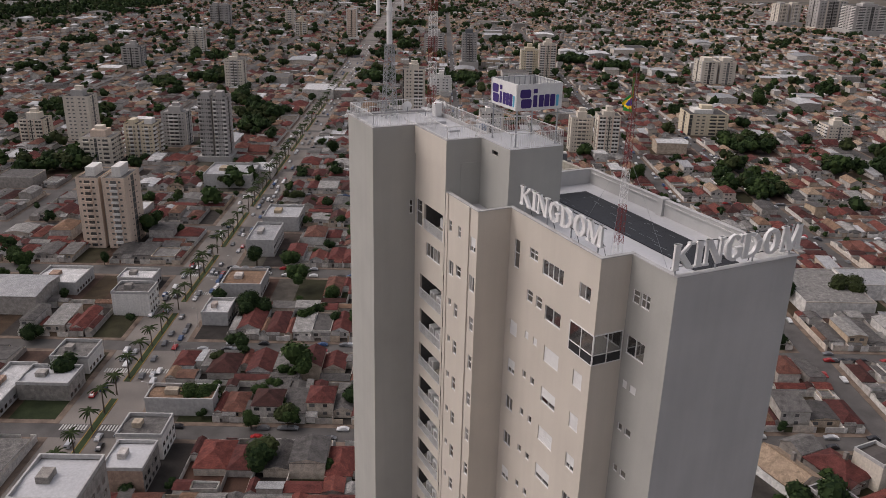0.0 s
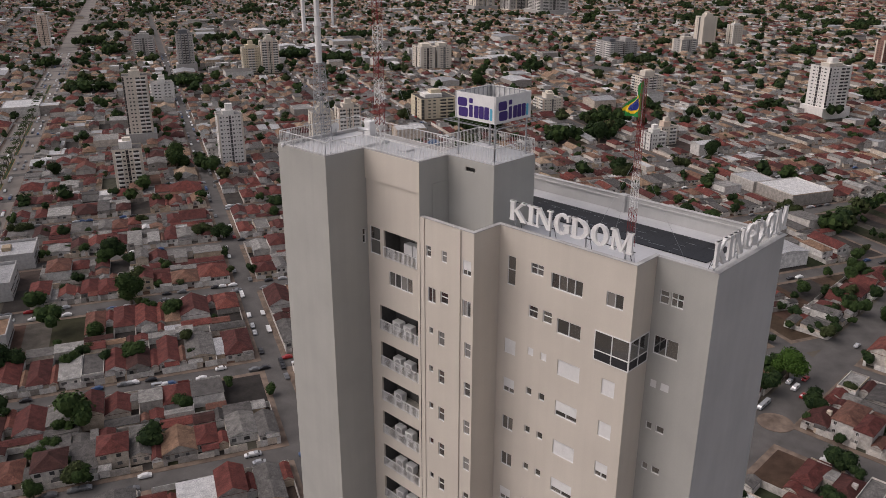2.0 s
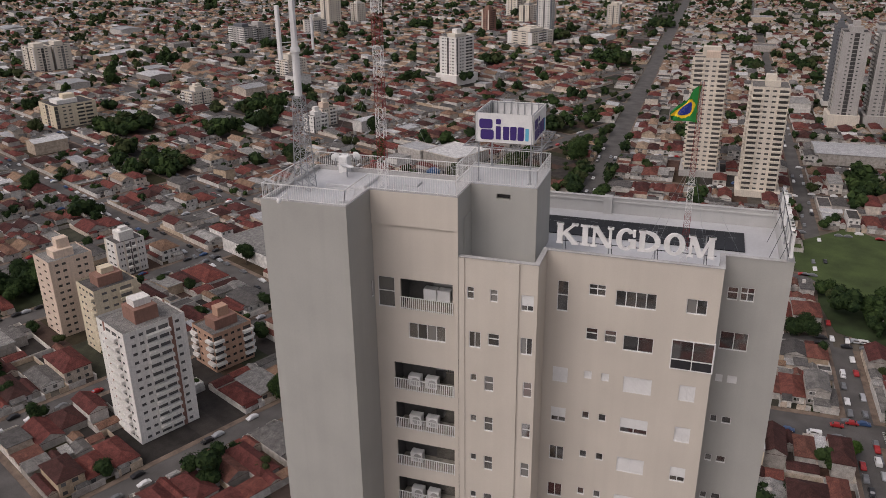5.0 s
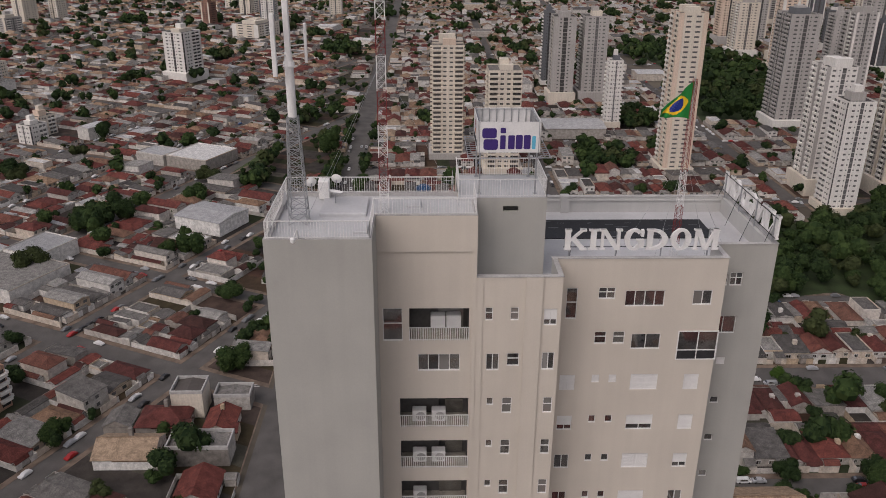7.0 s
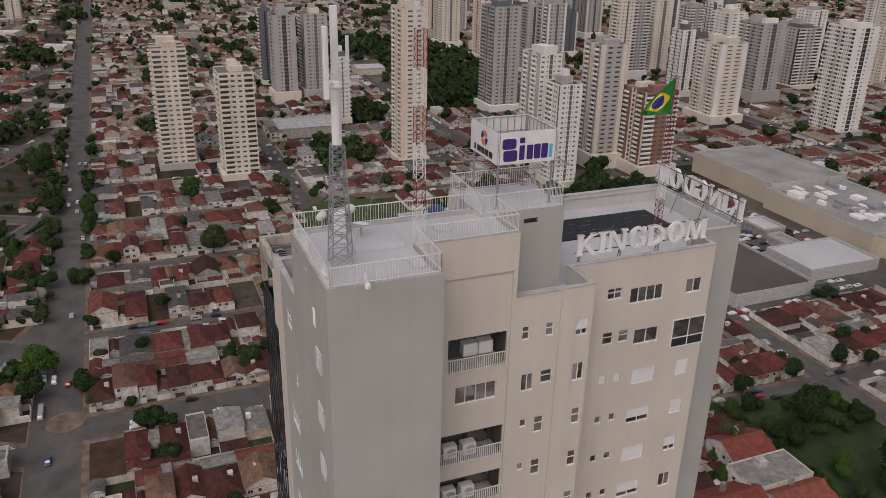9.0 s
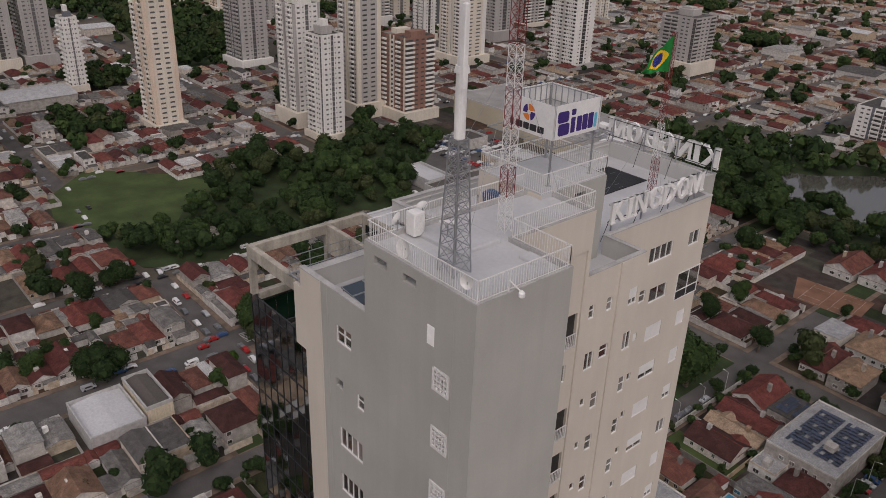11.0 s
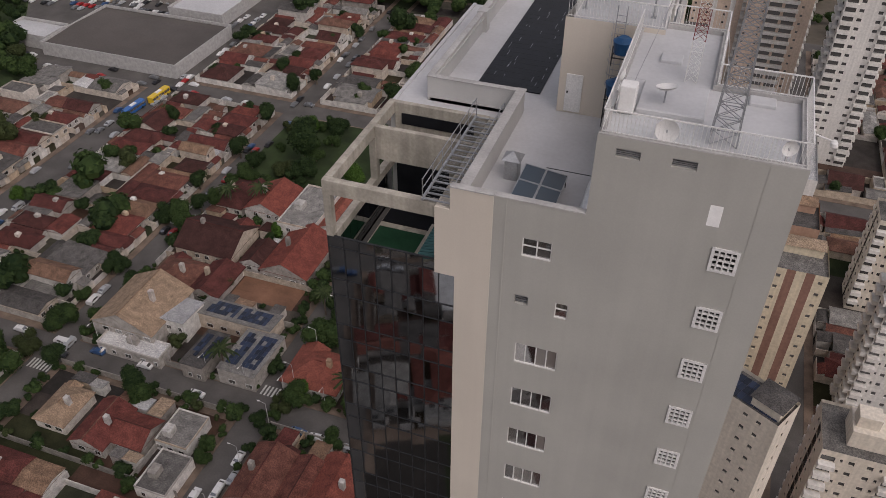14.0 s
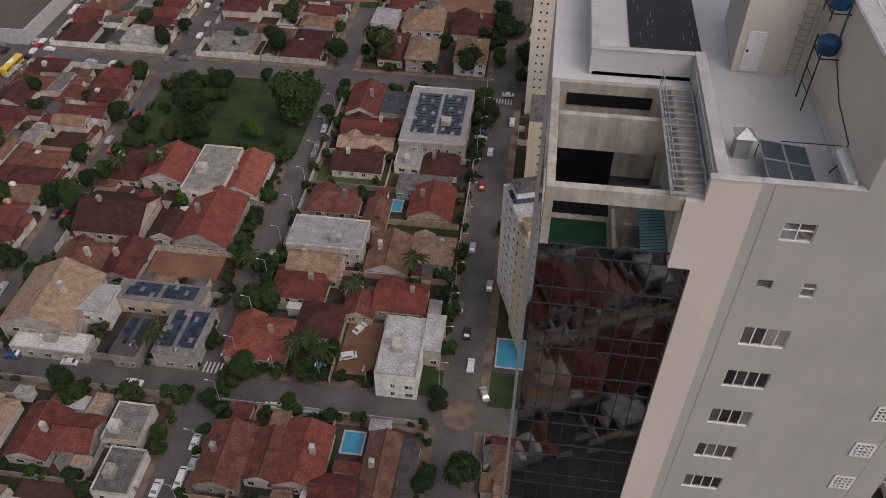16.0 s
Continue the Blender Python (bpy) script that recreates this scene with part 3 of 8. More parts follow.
for s in spec:
    place_window("y", YA1, 1, *s)
# vent backs in the dark tone, standing in for unlit depth
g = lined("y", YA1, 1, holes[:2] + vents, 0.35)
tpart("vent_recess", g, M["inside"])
for a, b, c, d in vents + holes[:2]:
    sl = Geo()
    for k in range(5):
        z = c + (d - c) * (k + 0.5) / 5
        sl.box(a, b, YA1 - 0.2, YA1 - 0.14, z - 0.02, z + 0.02)
    tpart("vent_grille", sl, M["steel"], "grey wall vent slats")
a, b, c, d = holes[2]
sl = Geo()
for k in range(14):
    z = c + (d - c) * (k + 0.5) / 14
    sl.poly([(a, YA1 + 0.02, z - 0.035), (b, YA1 + 0.02, z - 0.035), (b, YA1 - 0.04, z + 0.03), (a, YA1 - 0.04, z + 0.03)])
sl.box(a - 0.04, b + 0.04, YA1 - 0.06, YA1 - 0.05, c - 0.04, d + 0.04)
tpart("louvre", sl, M["white"], "white louvred wall vent")
grid_mesh = Geo()
w, h = 0.91, 1.0
for i in range(5):
    x = -w / 2 + w * i / 4
    grid_mesh.box(x - (0.06 if i in (0, 4) else 0.028), x + (0.06 if i in (0, 4) else 0.028), -0.05, 0.06, -h / 2 - 0.06, h / 2 + 0.06)
for j in range(5):
    z = -h / 2 + h * j / 4
    grid_mesh.box(-w / 2 - 0.06, w / 2 + 0.06, -0.045, 0.055, z - (0.06 if j in (0, 4) else 0.028), z + (0.06 if j in (0, 4) else 0.028))
gm = grid_mesh.mesh("block_grille", [M["frame"]])
for a, b, c, d in grids:
    part("block_grille", gm, None, tower, "white concrete grille in the grey wall", m=TO @ pose((a + b) / 2, YA1, (c + d) / 2))
# grille backs coloured dark in place of the shade behind them
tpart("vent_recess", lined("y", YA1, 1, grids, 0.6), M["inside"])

# cream pier and dark glazed corner
g = Geo()
g.box(32.27, 34.1, YA1 - 0.3, YA1 + 0.03, 131.52, 136.17), g.box(34.1, 34.78, YA1 - 0.9, YA1 + 0.028, 131.52, 135.06), g.box(32.27, 34.1, YA1 - 1.3, YA1 - 0.3, 131.52, 135.0), g.box(32.27, 33.86, YA1 - 1.3, YA1 + 0.03, 60, 131.52)
tpart("pier", g, M["cream"], "cream rendered pier")
mull = Geo()
curtain_x = [33.88 + (40.02 - 33.88) * i / 8 for i in range(9)]
pn = 0
pane_geo = Geo()
zz = [132.08, 131.45]
while zz[-1] > 92:
    zz.append(zz[-1] - (1.05 if len(zz) % 2 else 1.92))
YG = YA1 - 0.18
for j in range(len(zz) - 1):
    for i in range(8):
        if j == 0 and curtain_x[i] < 34.7:
            continue
        t1, t2 = rng.uniform(-0.005, 0.005), rng.uniform(-0.005, 0.005)
        a, b, c, d = curtain_x[i] + 0.012, curtain_x[i + 1] - 0.012, zz[j + 1] + 0.012, zz[j] - 0.012
        pg = Geo()
        pg.faces([(a, YG + t1, c), (b, YG - t1, c), (b, YG - t1 + t2, d), (a, YG + t1 + t2, d), (a, YG - 0.03, c), (b, YG - 0.03, c), (b, YG - 0.03, d), (a, YG - 0.03, d)],
                 [(0, 1, 2, 3), (0, 4, 5, 1), (1, 5, 6, 2), (2, 6, 7, 3), (3, 7, 4, 0)])
        if pn < 200:
            tpart("pane", pg, M["curtain_glass"])
            pn += 1
        else:
            pane_geo.add(pg)
ny = 10
for j in range(len(zz) - 1):
    for i in range(ny):
        y0, y1 = 52.1 + (YG - 52.1) * i / ny, 52.1 + (YG - 52.1) * (i + 1) / ny
        pane_geo.box(40.03, 40.06, y0 + 0.012, y1 - 0.012, zz[j + 1] + 0.012, zz[j] - 0.012)
tpart("lower_panes", pane_geo, M["curtain_glass"], kind="stuff")
for x in curtain_x:
    mull.box(x - 0.02, x + 0.02, YG - 0.06, YG + 0.03, 90, 131.45 if x < 34.7 else 132.08)
for z in zz:
    mull.box(34.78 if z > 131.6 else 33.88, 40.05, YG - 0.06, YG + 0.035, z - 0.02, z + 0.02)
tpart("mullions", mull, M["mullion"], "dark anodised curtain-wall mullions")
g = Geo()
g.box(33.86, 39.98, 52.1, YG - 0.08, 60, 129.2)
# core coloured dark, in place of dim rooms behind the panes
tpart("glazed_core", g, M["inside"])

# lower body of the tower
low = Geo()
low.box(XF + 0.7, 38.35, YF + 0.6, 59.0, 0, 129.0), low.box(XB + 1.6, XF + 0.7, YC + 0.6, 59.0, 0, 129.0), low.box(XE + 2.2, XF + 0.7, YE + 0.6, YC + 0.6, 0, 134.4), low.box(XF + 0.7, 38.35, YF + 0.6, 50.8, 129.0, 134.4), low.box(XB + 1.7, 28.4, YC + 0.6, 59.0, 129, 134.4), low.box(28.6, 33.4, 50.0, 59.0, 129, 134.35), low.box(XB, 38.4, YC, YA0, 0, 60), low.box(21.42, 32.27, YA0, YA1, 0, 60), low.box(XE, 38.4, YE, YC, 0, 60), low.box(XF, 38.4, YF, YE, 0, 60), low.box(38.4, 40.0, 38.2, 52.1, 0, 60)
low.box(32.27, 40.02, YA0, YG, 0, 60)
tpart("lower_wall", low, M["cream"], "plain lower storeys")
lw = Geo()
for z in [56 - FLOOR * k for k in range(18)]:
    for u0, u1 in ((35.1, 36.0), (37.7, 39.4), (42.8, 43.7)):
        lw.box(XE - 0.03, XE + 0.05, u0, u1, z, z + 1.1)
    for u0, u1 in ((44.6, 45.1), (47, 47.5), (49.6, 53.4)):
        lw.box(XB - 0.03, XB + 0.05, u0, u1, z, z + 1.1)
    lw.box(28.96, 30.91, YA1 - 0.03, YA1 + 0.03, z, z + 1.2)
tpart("lower_windows", lw, M["glass_far"], kind="stuff")

# roofs and parapets
deck = Geo()
deck.box(21.7, XD - 0.2, YA0 + 0.2, YA1 - 0.28, 139.2, 139.58), deck.box(XB + 0.15, XD - 0.2, YB + 0.2, YA0 + 0.2, 139.2, 139.585)
deck.slab(25.1, 27.6, 55.1, 57.6, 139.585, 139.78, 0.04), deck.slab(22.6, 23.6, 54.9, 55.6, 139.58, 139.72, 0.03), deck.slab(26.4, 27.3, 52.2, 53.0, 139.585, 139.72, 0.03)
tpart("roof_deck", deck, M["membrane"], "pale waterproofed mast deck")
cur = Geo()
K0, K1 = 139.3, TOPA + 0.04
cur.box(21.43, 21.7, YA0 + 0.01, YA1 - 0.01, K0, K1), cur.box(21.7, XD - 0.01, YA1 - 0.28, YA1 - 0.012, K0, K1), cur.box(XD - 0.2, XD - 0.01, YS, YA1 - 0.28, K0, K1)
cur.box(21.7, XB + 0.15, YA0 + 0.01, YA0 + 0.2, K0, K1), cur.box(XB - 0.09, XB + 0.15, YB + 0.01, YA0 + 0.01, K0, K1), cur.box(XB + 0.15, 27.44, YB + 0.01, YB + 0.2, K0, K1)
tpart("kerb", cur, M["coping"], "pale roof-edge kerb")
g = Geo()
pierced(g, "x", 27.44, -1, 45.15, YB, ROOF - 0.4, TOPA + 0.06, [(46.75, 47.6, 139.0, 139.3)])
pierced(g, "y", 45.15, -1, 27.44, 31.6, ROOF - 0.4, TOPA + 0.06, [])
inner = Geo()
pierced(inner, "y", YS, 1, 27.44, 31.95, ROOF - 0.4, TOPA + 0.06, [])
tpart("wall", inner, M["cream"], "cream rendered wall of the stair tower")
pierced(g, "y", YB, -1, XB - 0.1, 27.44, 132.0, TOPA, [])
g.poly([(31.6, 45.15, ROOF - 0.4), (31.95, YS, ROOF - 0.4), (31.95, YS, TOPA + 0.06), (31.6, 45.15, TOPA + 0.06)])
tpart("stair_tower", g, M["grey"], "grey rendered stair and machine tower")
# slot back coloured dark to stand in for its unlit hollow
tpart("vent_recess", lined("x", 27.44, -1, [(46.75, 47.6, 139.0, 139.3)], 0.3), M["inside"])
g = Geo()
g.box(27.46, 31.58, 45.17, YS - 0.02, 139.5, TOPA + 0.05)
tpart("roof_deck", g, M["membrane"], "pale stair-tower roof")
# panelled recess on the inner side of the balcony block
g = Geo()
g.box(25.9, 27.43, YB - 0.05, YB - 0.006, ROOF + 0.2, 138.1)
tpart("panel", g, M["grey"])

roof = Geo()
roof.box(XB + 0.2, XE + 0.2, YC + 0.2, YB, ROOF - 0.5, ROOF), roof.box(XE + 0.2, 38.25, YE + 0.2, 51.0, ROOF - 0.5, ROOF + 0.003), roof.box(XF + 0.2, 38.25, YF + 0.2, YE + 0.2, ROOF - 0.5, ROOF), roof.box(XD - 0.15, 33.45, 51.0, YA1 - 0.2, ROOF - 0.5, ROOF + 0.006)
tpart("roof_floor", roof, M["membrane"], "pale grey waterproofed roof floor")
par = Geo()
T = 0.24
I = 0.012
par.box(XB + I, XB + T, YC + I, YB - I, ROOF - 0.3, TOPC), par.box(XB + T, XE + I, YC + I, YC + T, ROOF - 0.3, TOPC), par.box(XE + I, XE + T, YE + I, YC + T, ROOF - 0.3, TOPC)
par.box(XE + T, XF + T, YE + I, YE + T, ROOF - 0.3, TOPC - 0.01), par.box(XF + I, XF + T, YF + I, YE + I, ROOF - 0.3, TOPC - 0.03), par.box(XF + T, 38.4 - I, YF + 0.11, YF + T, ROOF - 0.3, TOPC - 0.045)
tpart("parapet", par, M["grey_pale"], "rendered roof parapet")
par = Geo()
par.box(38.12, 38.4, YF + 0.5, 50.75, ROOF - 0.3, 136.1), par.box(33.44, 38.4, 50.75, 51.0, ROOF - 0.3, 136.1)
par.box(37.9, 38.5, 41.9, 42.5, ROOF, 136.22)
par.box(XD, 32.27, YA1 - 0.24, YA1 - 0.003, ROOF - 0.3, 136.18), par.box(33.4, 33.8, 51.0, YA1 - 0.3, ROOF - 0.3, 136.12)
par.box(38.05, 38.12, 31.2, 50.5, 135.8, 135.9)
tpart("parapet", par, M["grey_pale"], "rendered roof parapet")
cop = Geo()
for x0, x1, y0, y1, z in [(XB - 0.04, XB + T + 0.03, YC - 0.04, YB - 0.02, TOPC), (XB + T + 0.03, XE - 0.05, YC - 0.04, YC + T + 0.03, TOPC + 0.003), (XE - 0.04, XE + T + 0.03, YE - 0.04, YC + T + 0.03, TOPC + 0.006),
                          (XE + T + 0.03, XF + T, YE - 0.04, YE + T + 0.03, TOPC + 0.002), (XF - 0.04, XF + T + 0.03, YF - 0.04, YE - 0.05, TOPC - 0.03), (XF + T + 0.03, 38.44, YF - 0.04, YF + T + 0.03, TOPC - 0.038),
                          (38.08, 38.44, YF + 0.3, 51.03, 136.1), (33.84, 38.08, 50.72, 51.04, 136.1), (33.36, 33.84, 50.72, YA1 - 0.29, 136.12), (XD + 0.02, 32.25, YA1 - 0.28, YA1 + 0.03, 136.18), (32.26, 34.13, YA1 - 0.28, YA1 + 0.06, 136.183)]:
    cop.slab(x0, x1, y0, y1, z, z + 0.06, 0.015)
tpart("coping", cop, M["coping"], "pale parapet coping")
led = Geo()
led.box(38.4, 40.0, 38.2, 52.0, 134.72, 134.8), led.box(33.8, 38.4, 51.0, 52.0, 134.3, 134.8), led.box(39.85, 40.05, 38.2, 52.0, 134.8, 134.88)
tpart("roof_ledge", led, M["membrane"], "pale outer roof ledge")

# open concrete frame over the glazed corner
ZB0, ZB1 = 134.4, 135.1
for name_, boxes in (("front_beam", [(34.78, 40.04, YA1 - 0.48, YA1 - 0.12, ZB0, ZB1)]), ("side_beam", [(39.68, 40.04, 52.0, YA1 - 0.48, ZB0 + 0.1, ZB1 - 0.004)]), ("cross_beam", [(34.8, 39.68, 54.55, 54.83, 133.3, ZB1 - 0.02)]),
                     ("end_wall", [(34.8, 39.68, 52.0, 52.28, 130.0, ZB1 - 0.01)]), ("column", [(39.68, 40.04, YA1 - 0.5, YA1 - 0.13, 132.08, ZB0)]), ("column", [(39.64, 40.0, 54.5, 54.88, 132.08, ZB0 + 0.1)]),
                     ("inner_wall", [(33.88, 34.78, 52.0, YA1 - 0.92, 129.0, ZB1 - 0.05)]), ("sill_beam", [(39.68, 40.04, 52.0, YA1 - 0.5, 131.65, 132.1)])):
    pg = Geo()
    for bx in boxes:
        pg.slab(*bx, 0.02)
    tpart(name_, pg, M["concrete"], "weathered rendered beam of the open corner frame")
g = Geo()
g.box(34.78, 39.7, 52.28, YA1 - 0.3, 129.0, 129.25)
tpart("terrace_floor", g, M["concrete"], "bare concrete terrace floor")
g = Geo()
g.box(36.85, 39.6, 54.95, YA1 - 0.35, 129.25, 129.31)
tpart("court", g, M["green_floor"], "dark green terrace floor")
g = Geo()
for k in range(22):
    y = 55.1 + k * 0.2
    g.beam((34.8, y, 131.8), (35.85, y, 131.62), 0.09, n=6)
tpart("canopy", g, M["teal"], "teal corrugated canopy")
for bx in ((36.55, 36.75, 54.9, YA1 - 0.4, 129.25, 130.1), (34.9, 36.3, 56.4, 56.6, 129.25, 130.7), (35.1, 36.2, 58.0, 58.6, 129.25, 130.0)):
    g = Geo()
    g.slab(*bx, 0.02)
    tpart("partition", g, M["concrete"])
# thin black sheets put the unlit hollow's darkness into colour
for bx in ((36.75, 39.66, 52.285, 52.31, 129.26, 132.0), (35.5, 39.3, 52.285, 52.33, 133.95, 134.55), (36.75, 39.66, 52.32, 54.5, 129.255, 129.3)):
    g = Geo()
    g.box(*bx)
    tpart("dark_opening", g, M["black_mat_and_void"], "thin black sheet in place of the dark inside the terrace")
for k in range(5):
    g = Geo()
    g.slab(35.2 + 0.2 * k, 35.85 + 0.2 * k, 56.8 + 0.4 * k, 57.2 + 0.4 * k, 129.25, 129.55 + 0.12 * (k % 3), 0.02)
    tpart("building_debris", g, M["coping"], "pale leftover building material")
for k in range(7):
    g = Geo()
    g.beam((34.95 + 0.18 * k, 55.6 + 0.45 * k, 129.35), (36.3, 56.0 + 0.42 * k, 129.5), 0.05)
    tpart("timber_offcut", g, M["coping"], "pale offcut of timber")
CZ = 135.25
frame_ = Geo()
for x in (33.98, 35.34):
    frame_.beam((x, 52.5, CZ), (x, 59.9, CZ), 0.07)
walkway = tpart("catwalk", frame_, M["steel"], "galvanised steel roof catwalk")
tread = Geo()
tread.box(0.02, 1.34, -0.05, 0.05, -0.02, 0.02)
TREAD_M = tread.mesh("tread", [M["steel"]])
for k in range(17):
    part("tread", TREAD_M, None, walkway, m=Matrix.Translation((33.98, 52.6 + k * 0.45, CZ)))
mesh_deck = Geo()
for k in range(26):
    mesh_deck.beam((34.03, 52.6 + k * 0.28, CZ + 0.03), (35.29, 52.75 + k * 0.28, CZ + 0.03), 0.006)
    mesh_deck.beam((34.03, 52.75 + k * 0.28, CZ + 0.03), (35.29, 52.6 + k * 0.28, CZ + 0.03), 0.006)
part("mesh_deck", mesh_deck, M["steel"], walkway, "open steel mesh", kind="stuff")
for x in (33.98, 35.34):
    for h in (0.5, 0.95):
        rl = Geo()
        rl.beam((x, 52.5, CZ + h), (x, 59.85, CZ + h), 0.025)
        part("handrail", rl, M["steel"], walkway)
    for k in range(7):
        rl = Geo()
        y = 52.5 + k * 1.22
        rl.beam((x, y, CZ), (x, y, CZ + 0.95), 0.025)
        part("rail_post", rl, M["steel"], walkway)

# roof-edge railings on the mast deck
for ax, pl, u0, u1 in [("x", 21.55, YA0 + 0.1, YA1 - 0.1), ("y", YA1 - 0.14, 21.55, XD - 0.1), ("x", XD - 0.1, YS + 0.2, YA1 - 0.14), ("y", YA0 + 0.1, 21.55, XB), ("x", XB + 0.02, YB + 0.1, YA0 + 0.1), ("y", YB + 0.1, XB, 27.4)]:
    tpart("deck_railing", railing(ax, pl, u0, u1, TOPA + 0.02, 0.92, 0.14, 0.011), M["frame"], "pale metal roof-edge railing")
for ax, pl, u0, u1 in [("x", 27.5, 45.2, YS - 0.05), ("y", 45.2, 27.5, 31.5), ("y", YS - 0.05, 27.5, 31.85), ("x", 31.52, 45.2, YS - 0.05)]:
    tpart("deck_railing", railing(ax, pl, u0, u1, TOPA + 0.06, 1.05, 0.14, 0.011), M["frame"], "pale metal roof-edge railing")

# door, caged ladder, on the stair tower
dr = Geo()
dr.slab(30.8, 31.6, YS + 0.01, YS + 0.06, ROOF + 0.12, ROOF + 2.08, 0.01)
door = tpart("door", dr, M["frame"], "white metal roof door")
hd = Geo()
hd.box(31.45, 31.53, YS + 0.06, YS + 0.11, ROOF + 1.1, ROOF + 1.2)
part("handle", hd, M["darksteel"], door)
ld = Geo()
LX, LY = 29.4, YS + 0.25
for x in (LX - 0.21, LX + 0.21):
    ld.beam((x, LY, ROOF + 0.2), (x, LY, TOPA + 1.0), 0.025)
ladder = tpart("caged_ladder", ld, M["steel"], "galvanised caged ladder")
for k in range(18):
    rung = Geo()
    rung.beam((LX - 0.21, LY, ROOF + 0.4 + k * 0.29), (LX + 0.21, LY, ROOF + 0.4 + k * 0.29), 0.018)
    part("rung", rung, M["steel"], ladder)
for k in range(6):
    z, hoop = ROOF + 2.1 + k * 0.6, Geo()
    pts = [(LX + 0.36 * math.cos(a), LY + 0.05 + 0.6 * math.sin(a), z) for a in [math.pi * i / 8 for i in range(9)]]
    for p, q in zip(pts, pts[1:]):
        hoop.beam(p, q, 0.016)
    part("cage_hoop", hoop, M["steel"], ladder)
for i in (2, 4, 6):
    a, bar_ = math.pi * i / 8, Geo()
    bar_.beam((LX + 0.36 * math.cos(a), LY + 0.05 + 0.6 * math.sin(a), ROOF + 2.1), (LX + 0.36 * math.cos(a), LY + 0.05 + 0.6 * math.sin(a), ROOF + 5.1), 0.014)
    part("cage_bar", bar_, M["steel"], ladder)

g = Geo()
run = [(XD + 0.04, 52.9, ROOF + 2.5), (XD + 0.04, 54.7, ROOF + 1.6), (XD + 0.04, 57.0, ROOF + 1.2), (XD + 0.04, 57.1, ROOF + 0.1)]
for p, q in zip(run, run[1:]):
    g.beam(p, q, 0.022, n=6)
tpart("water_pipe", g, M["darksteel"], "thin dark water pipe along the wall")
g = Geo()
g.beam((XD + 0.04, 52.4, TOPA - 0.2), (XD + 0.04, 52.4, ROOF + 2.7), 0.04, n=6)
tpart("drain_pipe", g, M["teal"], "pale green drain pipe")
# ---- things on the tower's roofs ----
def lattice(name, x, y, z0, z1, w0, w1, bays, r, bands, label, parent=None):
    """A square lattice mast; bands: (upper height, material) from the bottom up."""
    mast = empty(name, x, y, z0, label=label, category="mast")
    H = z1 - z0
    marks = [0.0]
    while marks[-1] < H - 0.05:
        w = w0 + (w1 - w0) * marks[-1] / H
        marks.append(min(H, marks[-1] + w * bays))
    geos = {}
    for lo, hi in zip(marks, marks[1:]):
        mat = next((top, mt) for top, mt in bands if (lo + hi) / 2 <= top)
        g = geos.setdefault(mat, Geo())
        a, b = (w0 + (w1 - w0) * lo / H) / 2, (w0 + (w1 - w0) * hi / H) / 2
        cs = [(-1, -1), (1, -1), (1, 1), (-1, 1)]
        for i in range(4):
            p, q = cs[i], cs[(i + 1) % 4]
            g.beam((p[0] * a, p[1] * a, lo), (p[0] * b, p[1] * b, hi), r)
            g.beam((p[0] * a, p[1] * a, lo), (q[0] * b, q[1] * b, hi), r * 0.55)
            g.beam((q[0] * a, q[1] * a, lo), (p[0] * b, p[1] * b, hi), r * 0.55)
            g.beam((p[0] * b, p[1] * b, hi), (q[0] * b, q[1] * b, hi), r * 0.55)
    for (top, mt), g in geos.items():
        part("lattice_section", g, M[mt], mast, {"steel": "galvanised lattice", "red": "red painted lattice", "white": "white painted lattice"}[mt])
    return mast


mast = lattice("antenna_mast", 24.36, 58.65, 139.61, 145.2, 0.95, 0.52, 0.62, 0.032, [(99, "steel")], "galvanised lattice mast with a white antenna column on the roof deck")
g = Geo()
g.beam((0, 0, 5.59), (0, 0, 8.05), 0.22, n=16), g.beam((0, 0, 8.05), (0, 0, 8.3), 0.3, n=16, r1=0.25), g.beam((0, 0, 8.3), (0, 0, 8.75), 0.2, n=12, r1=0.17)
part("antenna_column", g, M["white"], mast, "white cylindrical antenna column", smooth=False)
for dx, dy, z0, z1, r in ((0.0, 0.0, 8.75, 11.3, 0.14), (-0.7, 0.55, 7.7, 10.6, 0.11), (0.75, -0.75, 8.1, 10.0, 0.07)):
    g = Geo()
    g.slab(dx - r, dx + r, dy - r, dy + r, z0, z1, 0.03)
    if dx or dy:
        g.beam((0, 0, z0 + 0.9), (dx, dy, z0 + 0.9), 0.03)
        g.beam((0, 0, z0 + 0.5), (dx, dy, z0 + 0.5), 0.03)
    part("panel_antenna", g, M["white"], mast, "white panel antenna")

mast = lattice("guyed_mast", 25.95, 54.3, 139.61, 152.0, 0.46, 0.46, 0.95, 0.017, [(1.6, "white"), (3.2, "red"), (4.9, "white"), (6.7, "red"), (8.4, "white"), (10.2, "red"), (99, "white")], "slim red and white banded lattice mast on the roof deck")
g = Geo()
for ex, ey in ((-1.6, 4.0), (2.2, 3.6), (0.2, -4.1)):
    g.beam((0, 0, 8.0), (ex, ey, 0.15), 0.008)
part("guy_wire", g, M["steel"], mast)
fm = lattice("flag_mast", 30.3, 36.8, ROOF + 0.03, 145.9, 0.40, 0.22, 1.1, 0.013, [(0.7, "white"), (3.4, "red"), (5.6, "white"), (99, "red")], "slim red and white lattice mast that carries a flag")
g = Geo()
for ex, ey in ((-2.2, 2.0), (2.0, 2.5), (1.0, -3.5), (-1.8, -1.5)):
    g.beam((0, 0, 6.5), (ex, ey, 0.1), 0.008)
part("guy_wire", g, M["steel"], fm)

